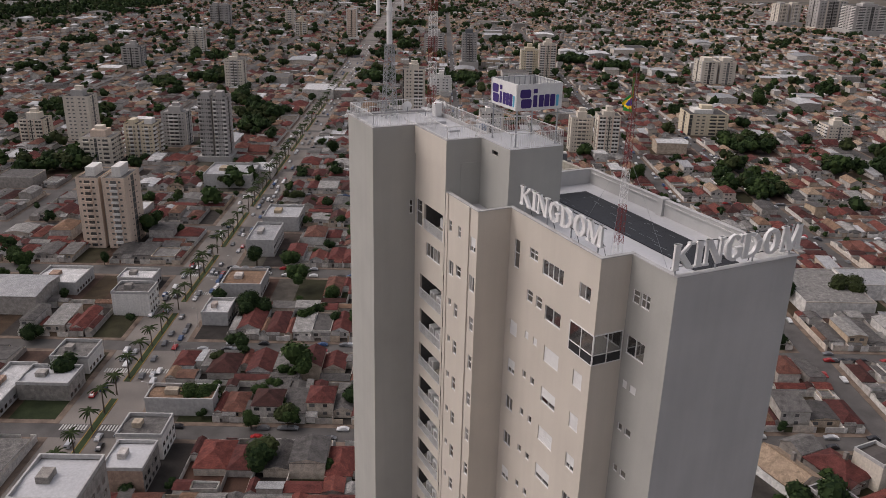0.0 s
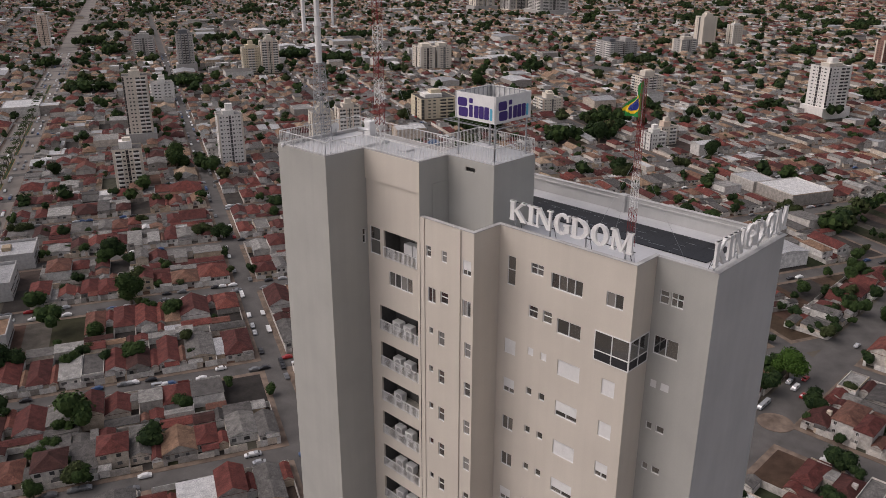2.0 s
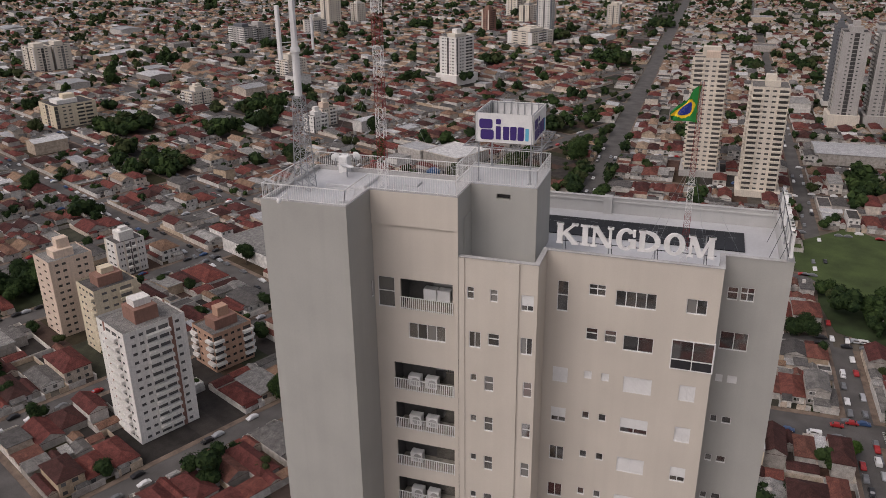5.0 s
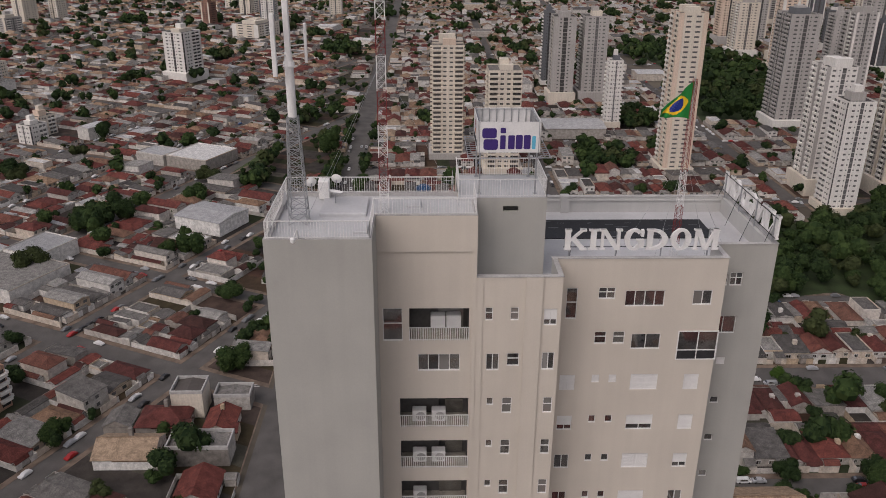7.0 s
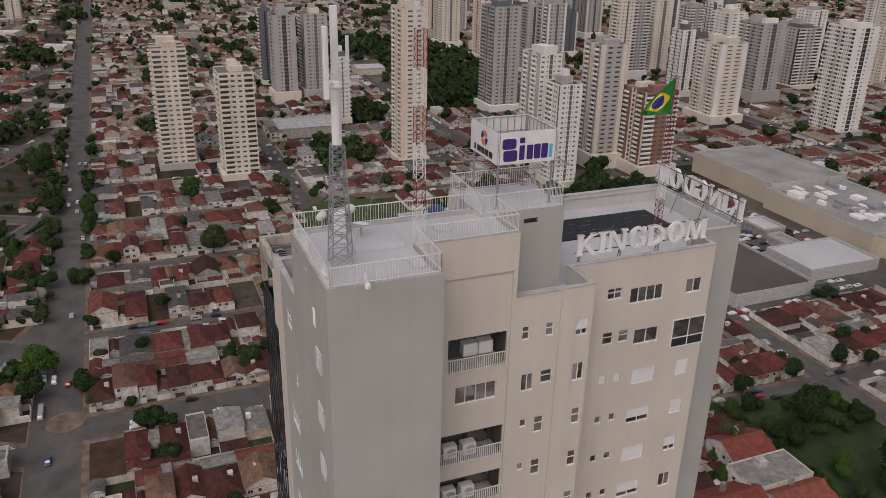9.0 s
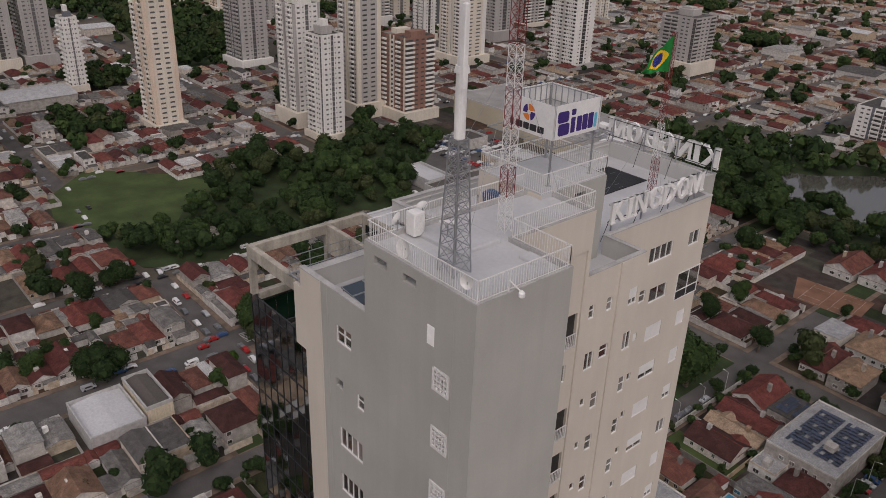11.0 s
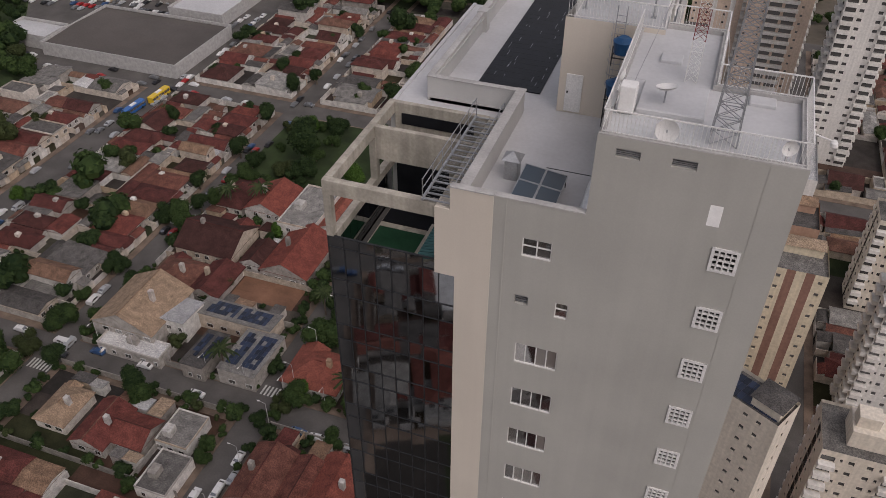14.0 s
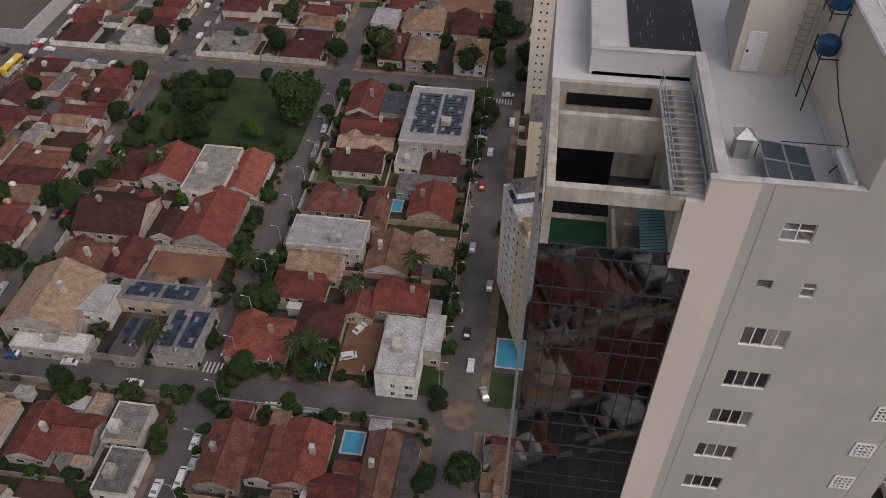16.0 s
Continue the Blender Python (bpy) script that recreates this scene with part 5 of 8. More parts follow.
# shops and halls along the northern avenue: (u0, u1, v0, v1, height, kind)
HALLS = [(-90, -75, 144, 160, 38, "white"), (-94, -82, 196, 210, 8, "white"), (-96, -82, 213, 225, 8, "plain"), (-96, -73, 238, 248, 5.5, "tan"), (-143, -125, 246, 259, 6, "white"), (-154, -144, 235, 264, 4, "metal"),
         (-136, -120, 315, 327, 10, "plain"), (-96, -85, 307, 322, 5, "metal"), (-95, -81, 387, 415, 8, "metal"), (-180, -160, 335, 355, 5, "metal"), (-144, -128, 342, 354, 5, "metal"), (-150, -119, 508, 538, 8, "metal"), (-140, -126, 265, 279, 6, "plain"), (-95, -77, 335, 354, 6, "tan"), (-95, -75, 427, 450, 7, "metal")]
TAKEN = []                                   # footprints (x, y, radius) of larger buildings


def free(x, y, r=0):
    if any(in_poly(x, y, p) for p in OPEN):
        return False
    return all((x - a) ** 2 + (y - b) ** 2 > (c + r) ** 2 for a, b, c in TAKEN)


def strips(name, lines, along, lo, hi, z, turned, label, kind="structure", mat="asphalt"):
    g = Geo()
    for c, w in lines:
        step = 12 if turned else 60
        if not w:
            continue
        a = lo
        while a < hi:
            b = min(hi, a + step)
            if along == "y":
                q = [(c - w / 2, a), (c + w / 2, a), (c + w / 2, b), (c - w / 2, b)]
            else:
                q = [(a, c - w / 2), (b, c - w / 2), (b, c + w / 2), (a, c + w / 2)]
            if turned:
                q = [north(*p) for p in q]
            mx, my = sum(p[0] for p in q) / 4, sum(p[1] for p in q) / 4
            ok = visible(mx, my, 80) and (my > 102 if turned else my < 106)
            if ok and not any(in_poly(mx, my, p) for p in (LAKE_WOOD, FAR_WOOD, MALL, STREAM_WOOD, MEADOW)):
                g.poly([(x, y, z) for x, y in q])
            a = b
    return solo(name, g, M[mat], label, "road", kind=kind)


strips("road", SX, "y", -1400, 98.5, 0.0, False, "grey asphalt streets of the southern grid")
strips("road", WX, "y", -260, 98.5, 0.0, False, "grey asphalt streets of the western quarter")
strips("road", SY, "x", -430, 2400, 0.012, False, "grey asphalt cross streets of the southern grid")
strips("road", [n for n in NU if n[1] > 20], "y", 60, 2900, 0.024, True, "worn brownish asphalt carriageways of the palm avenue", mat="asphalt_worn")
strips("road", [n for n in NU if n[1] < 20], "y", 60, 2900, 0.024, True, "grey asphalt streets of the northern grid")
strips("road", NV, "x", -600, 2600, 0.036, True, "grey asphalt cross streets of the northern grid")

# ---- houses ----
HMATS = [M["house_pale"], M["clay"], M["fibro"], M["metal_roof"], M["yard"], M["glass_far"], M["paving"], M["clay_tan"]]
WALL, CLAY, FIBRO, METAL, YARD, GLASS, PAVE, TAN = range(8)


def volume(w_geo, r_geo, x0, x1, y0, y1, h, style, rise=None, eave=0.45, roof=CLAY, along=None, ridge=None):
    """One block of a house: walls and its roof. style: hip, gable, shed or flat."""
    wx, wy = x1 - x0, y1 - y0
    along = along or ("x" if wx >= wy else "y")
    half = (wy if along == "x" else wx) / 2
    rise = half * 0.5 if rise is None else rise
    e = eave
    if style == "flat":
        w_geo.box(x0, x1, y0, y1, 0, h - 0.0, WALL, False)
        t = 0.18
        for a, b, c, d in ((x0, x1, y0, y0 + t), (x0, x1, y1 - t, y1), (x0, x0 + t, y0 + t, y1 - t), (x1 - t, x1, y0 + t, y1 - t)):
            w_geo.box(a, b, c, d, h, h + 0.55, WALL, False)
        r_geo.poly([(x0 + t, y0 + t, h + 0.03), (x1 - t, y0 + t, h + 0.03), (x1 - t, y1 - t, h + 0.03), (x0 + t, y1 - t, h + 0.03)], roof)
        return
    if style == "shed":
        za, zb = h + 0.1, h + 0.1 + rise
        w_geo.faces([(x0, y0, 0), (x1, y0, 0), (x1, y1, 0), (x0, y1, 0), (x0, y0, za - 0.05), (x1, y0, za - 0.05), (x1, y1, zb - 0.05), (x0, y1, zb - 0.05)],
                    [(0, 1, 5, 4), (1, 2, 6, 5), (2, 3, 7, 6), (3, 0, 4, 7)], WALL)
        top = [(x0 - e, y0 - e, za), (x1 + e, y0 - e, za), (x1 + e, y1 + e, zb), (x0 - e, y1 + e, zb)]
        r_geo.faces(top + [(p[0], p[1], p[2] - 0.12) for p in top], [(0, 1, 2, 3), (7, 6, 5, 4), (0, 4, 5, 1), (1, 5, 6, 2), (2, 6, 7, 3), (3, 7, 4, 0)], roof)
        return
    z1, zr = h, h + rise
    sl = rise / max(half, 0.1)
    ze = h - sl * e
    X0, X1, Y0, Y1 = x0 - e, x1 + e, y0 - e, y1 + e
    if along == "x":
        ym = (y0 + y1) / 2
        inset = half + e if style == "hip" else 0.0
        inset = min(inset, (X1 - X0) / 2 - 0.05)
        ra, rb = (X0 + inset, ym, zr), (X1 - inset, ym, zr)
    else:
        xm = (x0 + x1) / 2
        inset = half + e if style == "hip" else 0.0
        inset = min(inset, (Y1 - Y0) / 2 - 0.05)
        ra, rb = (xm, Y0 + inset, zr), (xm, Y1 - inset, zr)
    c = [(X0, Y0, ze), (X1, Y0, ze), (X1, Y1, ze), (X0, Y1, ze)]
    low = [(p[0], p[1], p[2] - 0.14) for p in c]
    vs = c + [ra, rb] + low
    if along == "x":
        fs = [(0, 1, 5, 4), (2, 3, 4, 5), (0, 4, 3), (1, 2, 5)]
    else:
        fs = [(3, 0, 4, 5), (1, 2, 5, 4), (0, 1, 4), (2, 3, 5)]
    if ridge is not None and roof in (CLAY, TAN):
        # half-round caps along the ridge
        ridge.beam((ra[0], ra[1], ra[2] + 0.02), (rb[0], rb[1], rb[2] + 0.02), 0.15, roof)
    fs += [(0, 6, 7, 1), (1, 7, 8, 2), (2, 8, 9, 3), (3, 9, 6, 0), (6, 9, 8, 7)]
    if style == "hip":
        r_geo.faces(vs, fs, roof)
        w_geo.faces([(x0, y0, 0), (x1, y0, 0), (x1, y1, 0), (x0, y1, 0), (x0, y0, h), (x1, y0, h), (x1, y1, h), (x0, y1, h)], [(0, 1, 5, 4), (1, 2, 6, 5), (2, 3, 7, 6), (3, 0, 4, 7)], WALL)
    else:
        # the gables are wall, not roof
        r_geo.faces(vs, fs[:2] + fs[4:8], roof)
        if along == "x":
            ym = (y0 + y1) / 2
            w_geo.faces([(x0, y0, 0), (x1, y0, 0), (x1, y1, 0), (x0, y1, 0), (x0, y0, h - 0.1), (x1, y0, h - 0.1), (x1, y1, h - 0.1), (x0, y1, h - 0.1), (x0, ym, zr - 0.1), (x1, ym, zr - 0.1)],
                        [(0, 1, 5, 4), (1, 2, 6, 9, 5), (2, 3, 7, 6), (3, 0, 4, 8, 7)], WALL)
        else:
            xm = (x0 + x1) / 2
            w_geo.faces([(x0, y0, 0), (x1, y0, 0), (x1, y1, 0), (x0, y1, 0), (x0, y0, h - 0.1), (x1, y0, h - 0.1), (x1, y1, h - 0.1), (x0, y1, h - 0.1), (xm, y0, zr - 0.1), (xm, y1, zr - 0.1)],
                        [(0, 1, 5, 8, 4), (1, 2, 6, 5), (2, 3, 7, 9, 6), (3, 0, 4, 7)], WALL)


def pick_style(r, rich):
    t = r.random()
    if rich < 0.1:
        # far quarters: paler sheets and tiles, the distance's sunlight put into roof colour
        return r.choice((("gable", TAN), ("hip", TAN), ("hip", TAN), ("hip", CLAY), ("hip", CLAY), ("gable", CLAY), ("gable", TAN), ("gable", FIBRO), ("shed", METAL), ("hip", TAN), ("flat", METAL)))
    clay = 0.47 + 0.36 * rich
    if t < clay:
        return ("hip" if r.random() < 0.72 else "gable"), CLAY
    if t < clay + 0.38 * (1 - rich * 0.6):
        return ("gable" if r.random() < 0.6 else "shed"), FIBRO
    if t < clay + 0.46 * (1 - rich * 0.6):
        return "flat", r.choice((FIBRO, METAL, FIBRO, FIBRO))
    return r.choice(("gable", "shed")), r.choice((METAL, FIBRO, FIBRO))


def openings(r, x0, x1, y, h, out):
    """Places for windows along one wall: (x, y, z, width, height, facing)."""
    found, x = [], x0 + 0.8
    while x < x1 - 1.9:
        ww = r.choice((1.0, 1.4, 1.8))
        found.append((x + ww / 2, y, 1.0, ww, 1.2, out))
        if h > 5:
            found.append((x + ww / 2, y, 3.9, ww, 1.2, out))
        x += ww + r.uniform(1.2, 3.2)
    return found


def ring_wall(w, d, t, h, gx, gw):
    """A plot wall in one piece, with a gap for the gate in its front."""
    o = [(gx, 0.1), (0, 0.1), (0, d), (w, d), (w, 0.1), (gx + gw, 0.1)]
    i = [(gx, 0.1 + t), (t, 0.1 + t), (t, d - t), (w - t, d - t), (w - t, 0.1 + t), (gx + gw, 0.1 + t)]
    n = len(o)
    g = Geo()
    vs = [(x, y, z) for z in (0, h) for x, y in o] + [(x, y, z) for z in (0, h) for x, y in i]
    fs = []
    for k in range(n - 1):
        fs += [(k + 1, k, n + k, n + k + 1), (2 * n + k, 2 * n + k + 1, 3 * n + k + 1, 3 * n + k), (n + k, 3 * n + k, 3 * n + k + 1, n + k + 1)]
    fs += [(0, 2 * n, 3 * n, n), (n - 1, 2 * n - 1, 4 * n - 1, 3 * n - 1)]
    g.faces(vs, fs, WALL)
    return g


def lot(r, w, d, rich, near):
    """Geometry of one plot, its front at y = 0 and its depth towards +y, x from 0 to w."""
    vols = []

    def vol(*a, along=None):
        wg, rg = Geo(), Geo()
        volume(wg, rg, *a, along=along)
        vols.append((wg, rg, a[-1]))
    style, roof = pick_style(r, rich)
    h = 3.1 if r.random() < 0.84 else 6.0
    setb = r.uniform(1.6, 4.6)
    m0, m1 = 0.15, w - 0.15
    side = None
    if w > 8.5 and r.random() < 0.7:
        # a lower wing or covered drive runs beside the main roof
        sw = r.uniform(2.4, 3.6)
        if r.random() < 0.5:
            side, m0 = (0.2, sw), sw + 0.15
        else:
            side, m1 = (w - sw, w - 0.2), w - sw - 0.15
    dep = r.uniform(0.45, 0.68) * d
    rise = {"shed": r.uniform(0.8, 1.6), "gable": None, "hip": None, "flat": 0}[style]
    if roof not in (CLAY, TAN) and style == "gable":
        rise = r.uniform(0.7, 1.4)
    vol(m0, m1, setb, setb + dep, h, style, rise, 0.3 if roof not in (CLAY, TAN) else 0.4, roof, along="y" if r.random() < 0.55 else None)
    wins = openings(r, m0, m1, setb, h, -1)
    if side:
        st3, rf3 = pick_style(r, rich * 0.6)
        y0 = r.uniform(0.6, setb + 2)
        vol(side[0], side[1], y0, y0 + r.uniform(6, dep), 2.7, "shed" if rf3 != CLAY else "gable", 0.6 if rf3 != CLAY else 0.9, 0.1, rf3)
    if r.random() < 0.62:
        pw = r.uniform(3.2, 5.5)
        px = m0 if r.random() < 0.5 else max(m0, m1 - pw)
        vol(px + 0.3, min(px + pw, w - 0.3), 0.5, setb - 0.5, 2.6, r.choice(("shed", "gable")), 0.6 if roof not in (CLAY, TAN) else 0.8, 0.2, roof if r.random() < 0.5 else FIBRO)
    back = d - (setb + dep)
    if back > 4.5 and r.random() < 0.92:
        split = r.uniform(0.35, 0.75) * w if r.random() < 0.6 else w
        for bx, ex in ((0.2, split - 0.15), (split + 0.15, w - 0.2)):
            if ex - bx < 2 or r.random() < 0.15:
                continue
            bd = r.uniform(3.5, max(3.6, min(8, back - 0.8)))
            st2, rf2 = pick_style(r, rich * 0.5)
            vol(bx, ex, d - bd - 0.3, d - 0.3, r.uniform(2.5, 3.1), st2 if st2 != "hip" else "gable", 0.8, 0.25, rf2)
    yard = ring_wall(w, d, 0.12, r.uniform(1.9, 2.6), r.uniform(0.3, w - 3.4), 3.0)
    if near and r.random() < 0.35 and h < 4:
        bx, by = r.uniform(m0 + 1.5, m1 - 2.5), setb + dep * r.uniform(0.3, 0.7)
        box = Geo()
        box.slab(bx, bx + 1.5, by, by + 1.5, 2.5, h + 2.2, 0.04, WALL)
        vols.append((box, None, None))
    return vols, yard, wins


WINDOW_SIZES = {}


def house_window(parent, x, y, z, w, h, out):
    key = (w, h)
    if key not in WINDOW_SIZES:
        g = Geo()
        g.box(-w / 2 - 0.07, w / 2 + 0.07, -0.07, 0.0, -0.07, h + 0.07, 0)
        for k in range(2):
            g.box(-w / 2 + k * w / 2 + 0.03, -w / 2 + (k + 1) * w / 2 - 0.03, -0.085, -0.07, 0.03, h - 0.03, 1)
        WINDOW_SIZES[key] = g.mesh("window", [M["frame"], M["glass"]])
    part("window", WINDOW_SIZES[key], None, parent, m=pose(x, y, z, 0, 0, 0 if out < 0 else 180))


near_count = 0
far_geo = {}
NEAR_HOUSES = []
ROOF_WORD = {CLAY: "reddish clay-tiled", FIBRO: "grey fibre-cement", METAL: "pale sheet-metal", TAN: "tan clay-tiled"}


def put_lot(x, y, rz, w, d, rich, turned=False):
    """Plot whose front-left corner stands at x, y; near plots become houses of their own."""
    global near_count
    c, s = math.cos(radians(rz)), math.sin(radians(rz))
    mx, my = x + c * w / 2 - s * d / 2, y + s * w / 2 + c * d / 2
    if not visible(mx, my) or not free(mx, my, 4):
        return
    if in_poly(mx, my, TOWER_LOT) or in_poly(mx, my, SOUTH_QUARTER) or any(in_poly(mx, my, p) for p in WEDGE):
        return
    hu, hv = north_inv(mx, my)
    if any(a - 5 < hu < b + 5 and e - 9 < hv < f + 9 for a, b, e, f, *_ in HALLS):
        return
    if turned and min(y, y + s * w, y + c * d, y + s * w + c * d) < 127:
        return
    r = random.Random(int(mx * 13.7) * 7919 + int(my * 7.3))
    dist = math.hypot(mx - 20, my - 45)
    near = dist < 340 and near_count < 180 and mx > 45
    # plots beyond 430 m turn paler, standing in for sunlight on the distance
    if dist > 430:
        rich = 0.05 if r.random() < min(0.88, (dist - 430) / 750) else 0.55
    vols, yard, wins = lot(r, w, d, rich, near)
    mt = pose(x, y, 0.12, 0, 0, rz)
    if near:
        near_count += 1
        rf = vols[0][2]
        ob = new("house")
        ob.matrix_basis = mt
        tagged(ob, "low rendered house with %s roofs behind plot walls" % ROOF_WORD[rf], "house", "houses of the quarter")
        for k, (wg, rg, kind) in enumerate(vols):
            part("wall" if rg else "water_box", wg, HMATS, ob)
            if rg:
                part("roof" if k == 0 else "annex_roof", rg, HMATS, ob, ROOF_WORD[kind] + " roof")
        part("plot_wall", yard, HMATS, ob)
        for wi in wins[:2]:
            house_window(ob, *wi)
        NEAR_HOUSES.append((mx, my))
    else:
        key = (int(mx // 400), int(my // 400))
        G = far_geo.setdefault(key, Geo())
        for wg, rg, kind in (vols if dist < 1000 else vols[:1]):
            G.add(wg, mt)
            if rg:
                G.add(rg, mt)
        if dist < 1000:
            G.add(yard, mt)
        if dist < 600:
            for wx, wy, wz, ww, wh, out in wins:
                q = Geo()
                q.box(wx - ww / 2, wx + ww / 2, wy - 0.06, wy + 0.06, wz, wz + wh, GLASS)
                G.add(q, mt)


def north_of(pts, y):
    """The part of an outline that lies beyond the avenue's edge."""
    out = []
    for p, q in zip(pts, pts[1:] + pts[:1]):
        if p[1] >= y:
            out.append(p)
        if (p[1] >= y) != (q[1] >= y):
            t = (y - p[1]) / (q[1] - p[1])
            out.append((p[0] + t * (q[0] - p[0]), y))
    return out


def fill_block(x0, x1, y0, y1, turned, rich, pads, rows="x", wide=1.0):
    """Plots in two rows back to back between four streets; fronts face the streets that run along `rows`."""
    q = [(x0, y0), (x1, y0), (x1, y1), (x0, y1)]
    if turned:
        q = [north(*p) for p in q]
    if not any(visible(*p) for p in q):
        return
    n = len(pads.v)
    mx, my = sum(p[0] for p in q) / 4, sum(p[1] for p in q) / 4
    for p in (LAKE_WOOD, FAR_WOOD, MALL, MALL_LOT):
        if in_poly(mx, my, p):
            return
    if turned and min(p[1] for p in q) < 107:
        c = north_of(q, 107)
        if len(c) > 2:
            pads.poly([(*p, 0.12) for p in c], PAVE)
    else:
        pads.faces([(*p, 0.0) for p in q] + [(*p, 0.12) for p in q], [(4, 5, 6, 7), (0, 1, 5, 4), (1, 2, 6, 5), (2, 3, 7, 6), (3, 0, 4, 7)], PAVE)
    pv = 2.2
    if rows == "x":
        a, b, da, db = x0 + pv, x1 - pv, y0 + pv, y1 - pv
    else:
        a, b, da, db = y0 + pv, y1 - pv, x0 + pv, x1 - pv
    depth = (db - da) / 2
    if depth < 8:
        return
    for side in (0, 1):
        t = a
        while t < b - 6:
            w = min(rc.uniform(7.2, 11.5) * (wide if t < a + 34 or t > b - 34 else 1), b - t)
            if b - t - w < 6:
                w = b - t
            if rc.random() > 0.035:
                if rows == "x":
                    lx, ly, rz = (t, da, 0) if side == 0 else (t + w, db, 180)
                else:
                    lx, ly, rz = (da, t + w, -90) if side == 0 else (db, t, 90)
                if turned:
                    lx, ly = north(lx, ly)
                    rz += ZN
                put_lot(lx, ly, rz, w - 0.05, depth - 0.3, rich, turned)
            # the plot's ground
            if rows == "x":
                pq = [(t, da if side == 0 else da + depth), (t + w, da if side == 0 else da + depth), (t + w, da + depth if side == 0 else db), (t, da + depth if side == 0 else db)]
            else:
                pq = [(da if side == 0 else da + depth, t), (da + depth if side == 0 else db, t), (da + depth if side == 0 else db, t + w), (da if side == 0 else da + depth, t + w)]
            if turned:
                pq = [north(*p) for p in pq]
                pq = north_of(pq, 107.5)
            if len(pq) > 2 and not any(in_poly(*p, PARK) for p in pq):
                pads.poly([(*p, 0.126) for p in pq], YARD)
            t += w


# large buildings' footprints are kept clear of houses
NORTH_A = [(18, 693, 24, 35, 0), (26, 616, 27, 19, 0), (56, 626, 26, 24, 6), (84, 653, 23, 26, 2), (104, 596, 24, 46, 2), (-16, 705, 23, 17, 0), (20, 439, 30, 37, 3), (96, 1092, 29, 24, 2), (193, 1208, 25, 31, 0), (182, 902, 24, 30, 0), (305, 1615, 41, 34, 2), (416, 1531, 19, 31, 0), (396, 1388, 23, 23, 6), (452, 1288, 20, 49, 3), (519, 543, 42, 18, 6), (737, 765, 50, 26, 0), (1466, 1331, 58, 47, 0), (1511, 1263, 72, 58, 2), (1492, 1156, 83, 55, 2)]
NORTH_B = [(276, 631, 23, 54, 0), (378, 792, 26, 18, 1), (297, 532, 22, 35, 1), (214, 522, 22, 26, 0), (279, 406, 13, 28, 1), (547, 890, 26, 30, 6), (562, 872, 26, 38, 0), (495, 954, 24, 45, 2), (521, 1118, 36, 26, 2), (374, 524, 21, 27, 0), (384, 503, 21, 32, 0), (775, 283, 32, 46, 1), (1165, 355, 20, 32, 4), (1201, 627, 30, 43, 0), (1227, 591, 22, 31, 0), (1089, 600, 32, 20, 2), (981, 645, 52, 23, 2), (772, 470, 30, 17, 0), (572, 333, 18, 14, 0), (1382, 365, 32, 31, 0), (1305, 327, 28, 26, 0), (1326, 303, 32, 26, 3), (1072, 272, 57, 16, 0)]
NORTH_C = [(170, 200, 25, 39, 1), (219, 276, 21, 32, 3), (211, 249, 21, 27, 6), (213, 201, 20, 15, 7), (274, 293, 17, 16, 1), (619, 486, 26, 11, 0), (550, 330, 18, 13, 1)]
EAST_A = [(518, 37, 28, 74, 0), (485, 3, 28, 64, 0), (681, -65, 26, 72, 2), (685, -92, 28, 72, 2), (758, -64, 13, 67, 5), (585, -89, 14, 52, 1), (482, -107, 24, 98, 0), (441, -181, 26, 74, 1), (406, -177, 21, 62, 1), (435, -222, 26, 79, 2), (415, -245, 33, 53, 4), (687, -416, 28, 76, 2), (708, -458, 29, 74, 0), (516, -383, 36, 62, 0), (721, -554, 34, 67, 1), (573, -474, 36, 68, 2), (610, -553, 39, 57, 2), (882, -345, 33, 88, 3), (1026, -367, 28, 84, 2), (1168, -379, 32, 74, 2)]
EAST_B = [(819, -384, 32, 53, 2), (824, -420, 23, 49, 5), (938, -519, 33, 76, 2), (721, -511, 23, 65, 2), (1145, 267, 29, 61, 1), (1299, 190, 27, 29, 0), (452, -448, 32, 81, 1), (706, -775, 37, 83, 1), (389, -520, 40, 45, 2), (196, -472, 45, 20, 1)]
SOUTH = [(-15.9, -28.6, 17, 36, 0), (-28.2, -69.5, 15, 42, 1), (-32, -115.4, 15, 30, 0)]
# slim towers beside the lane behind: (x, y, width, depth, height, turn, colour, bays of the long and of the short side)
LANE = [(7.2, -16.7, 15, 7, 52, -29, 0, "snnsnns", "ssnss"), (17, -41, 19, 11, 41, 39, 7, "ssnnss", "sns"), (-2.5, -65, 11, 11, 46, 0, 6, "ncscn", "snwns"), (-1, -80, 10, 11, 47, 0, 7, "sssns", "sns"),
        (1, -118, 17, 26, 41, 0, 1, "snnsss", "sssnnss"), (25, -232, 20, 18, 88, 0, 3, "nscnscnsn", "wnsnw"), (5, -224, 22, 18, 61, 0, 3, "snbbnsn", "wbsbw"), (-20, -196, 16, 16, 90, 0, 1, "bwsswb", "wbsbw"),
        (34.5, -154, 17, 17, 53, 0, 0, "snsbnsnns", "sssns"), (30.5, -107.5, 21, 15, 27.5, 0, 6, "wngnwns", "sssss"), (35.5, -46.6, 8.5, 12, 34, 19, 6, "sbs", "nsnsn"), (37.5, -60.8, 12, 15, 32.5, 19, 1, "sbns", "snwns")]
rh = random.Random(77)
EAST_C = []
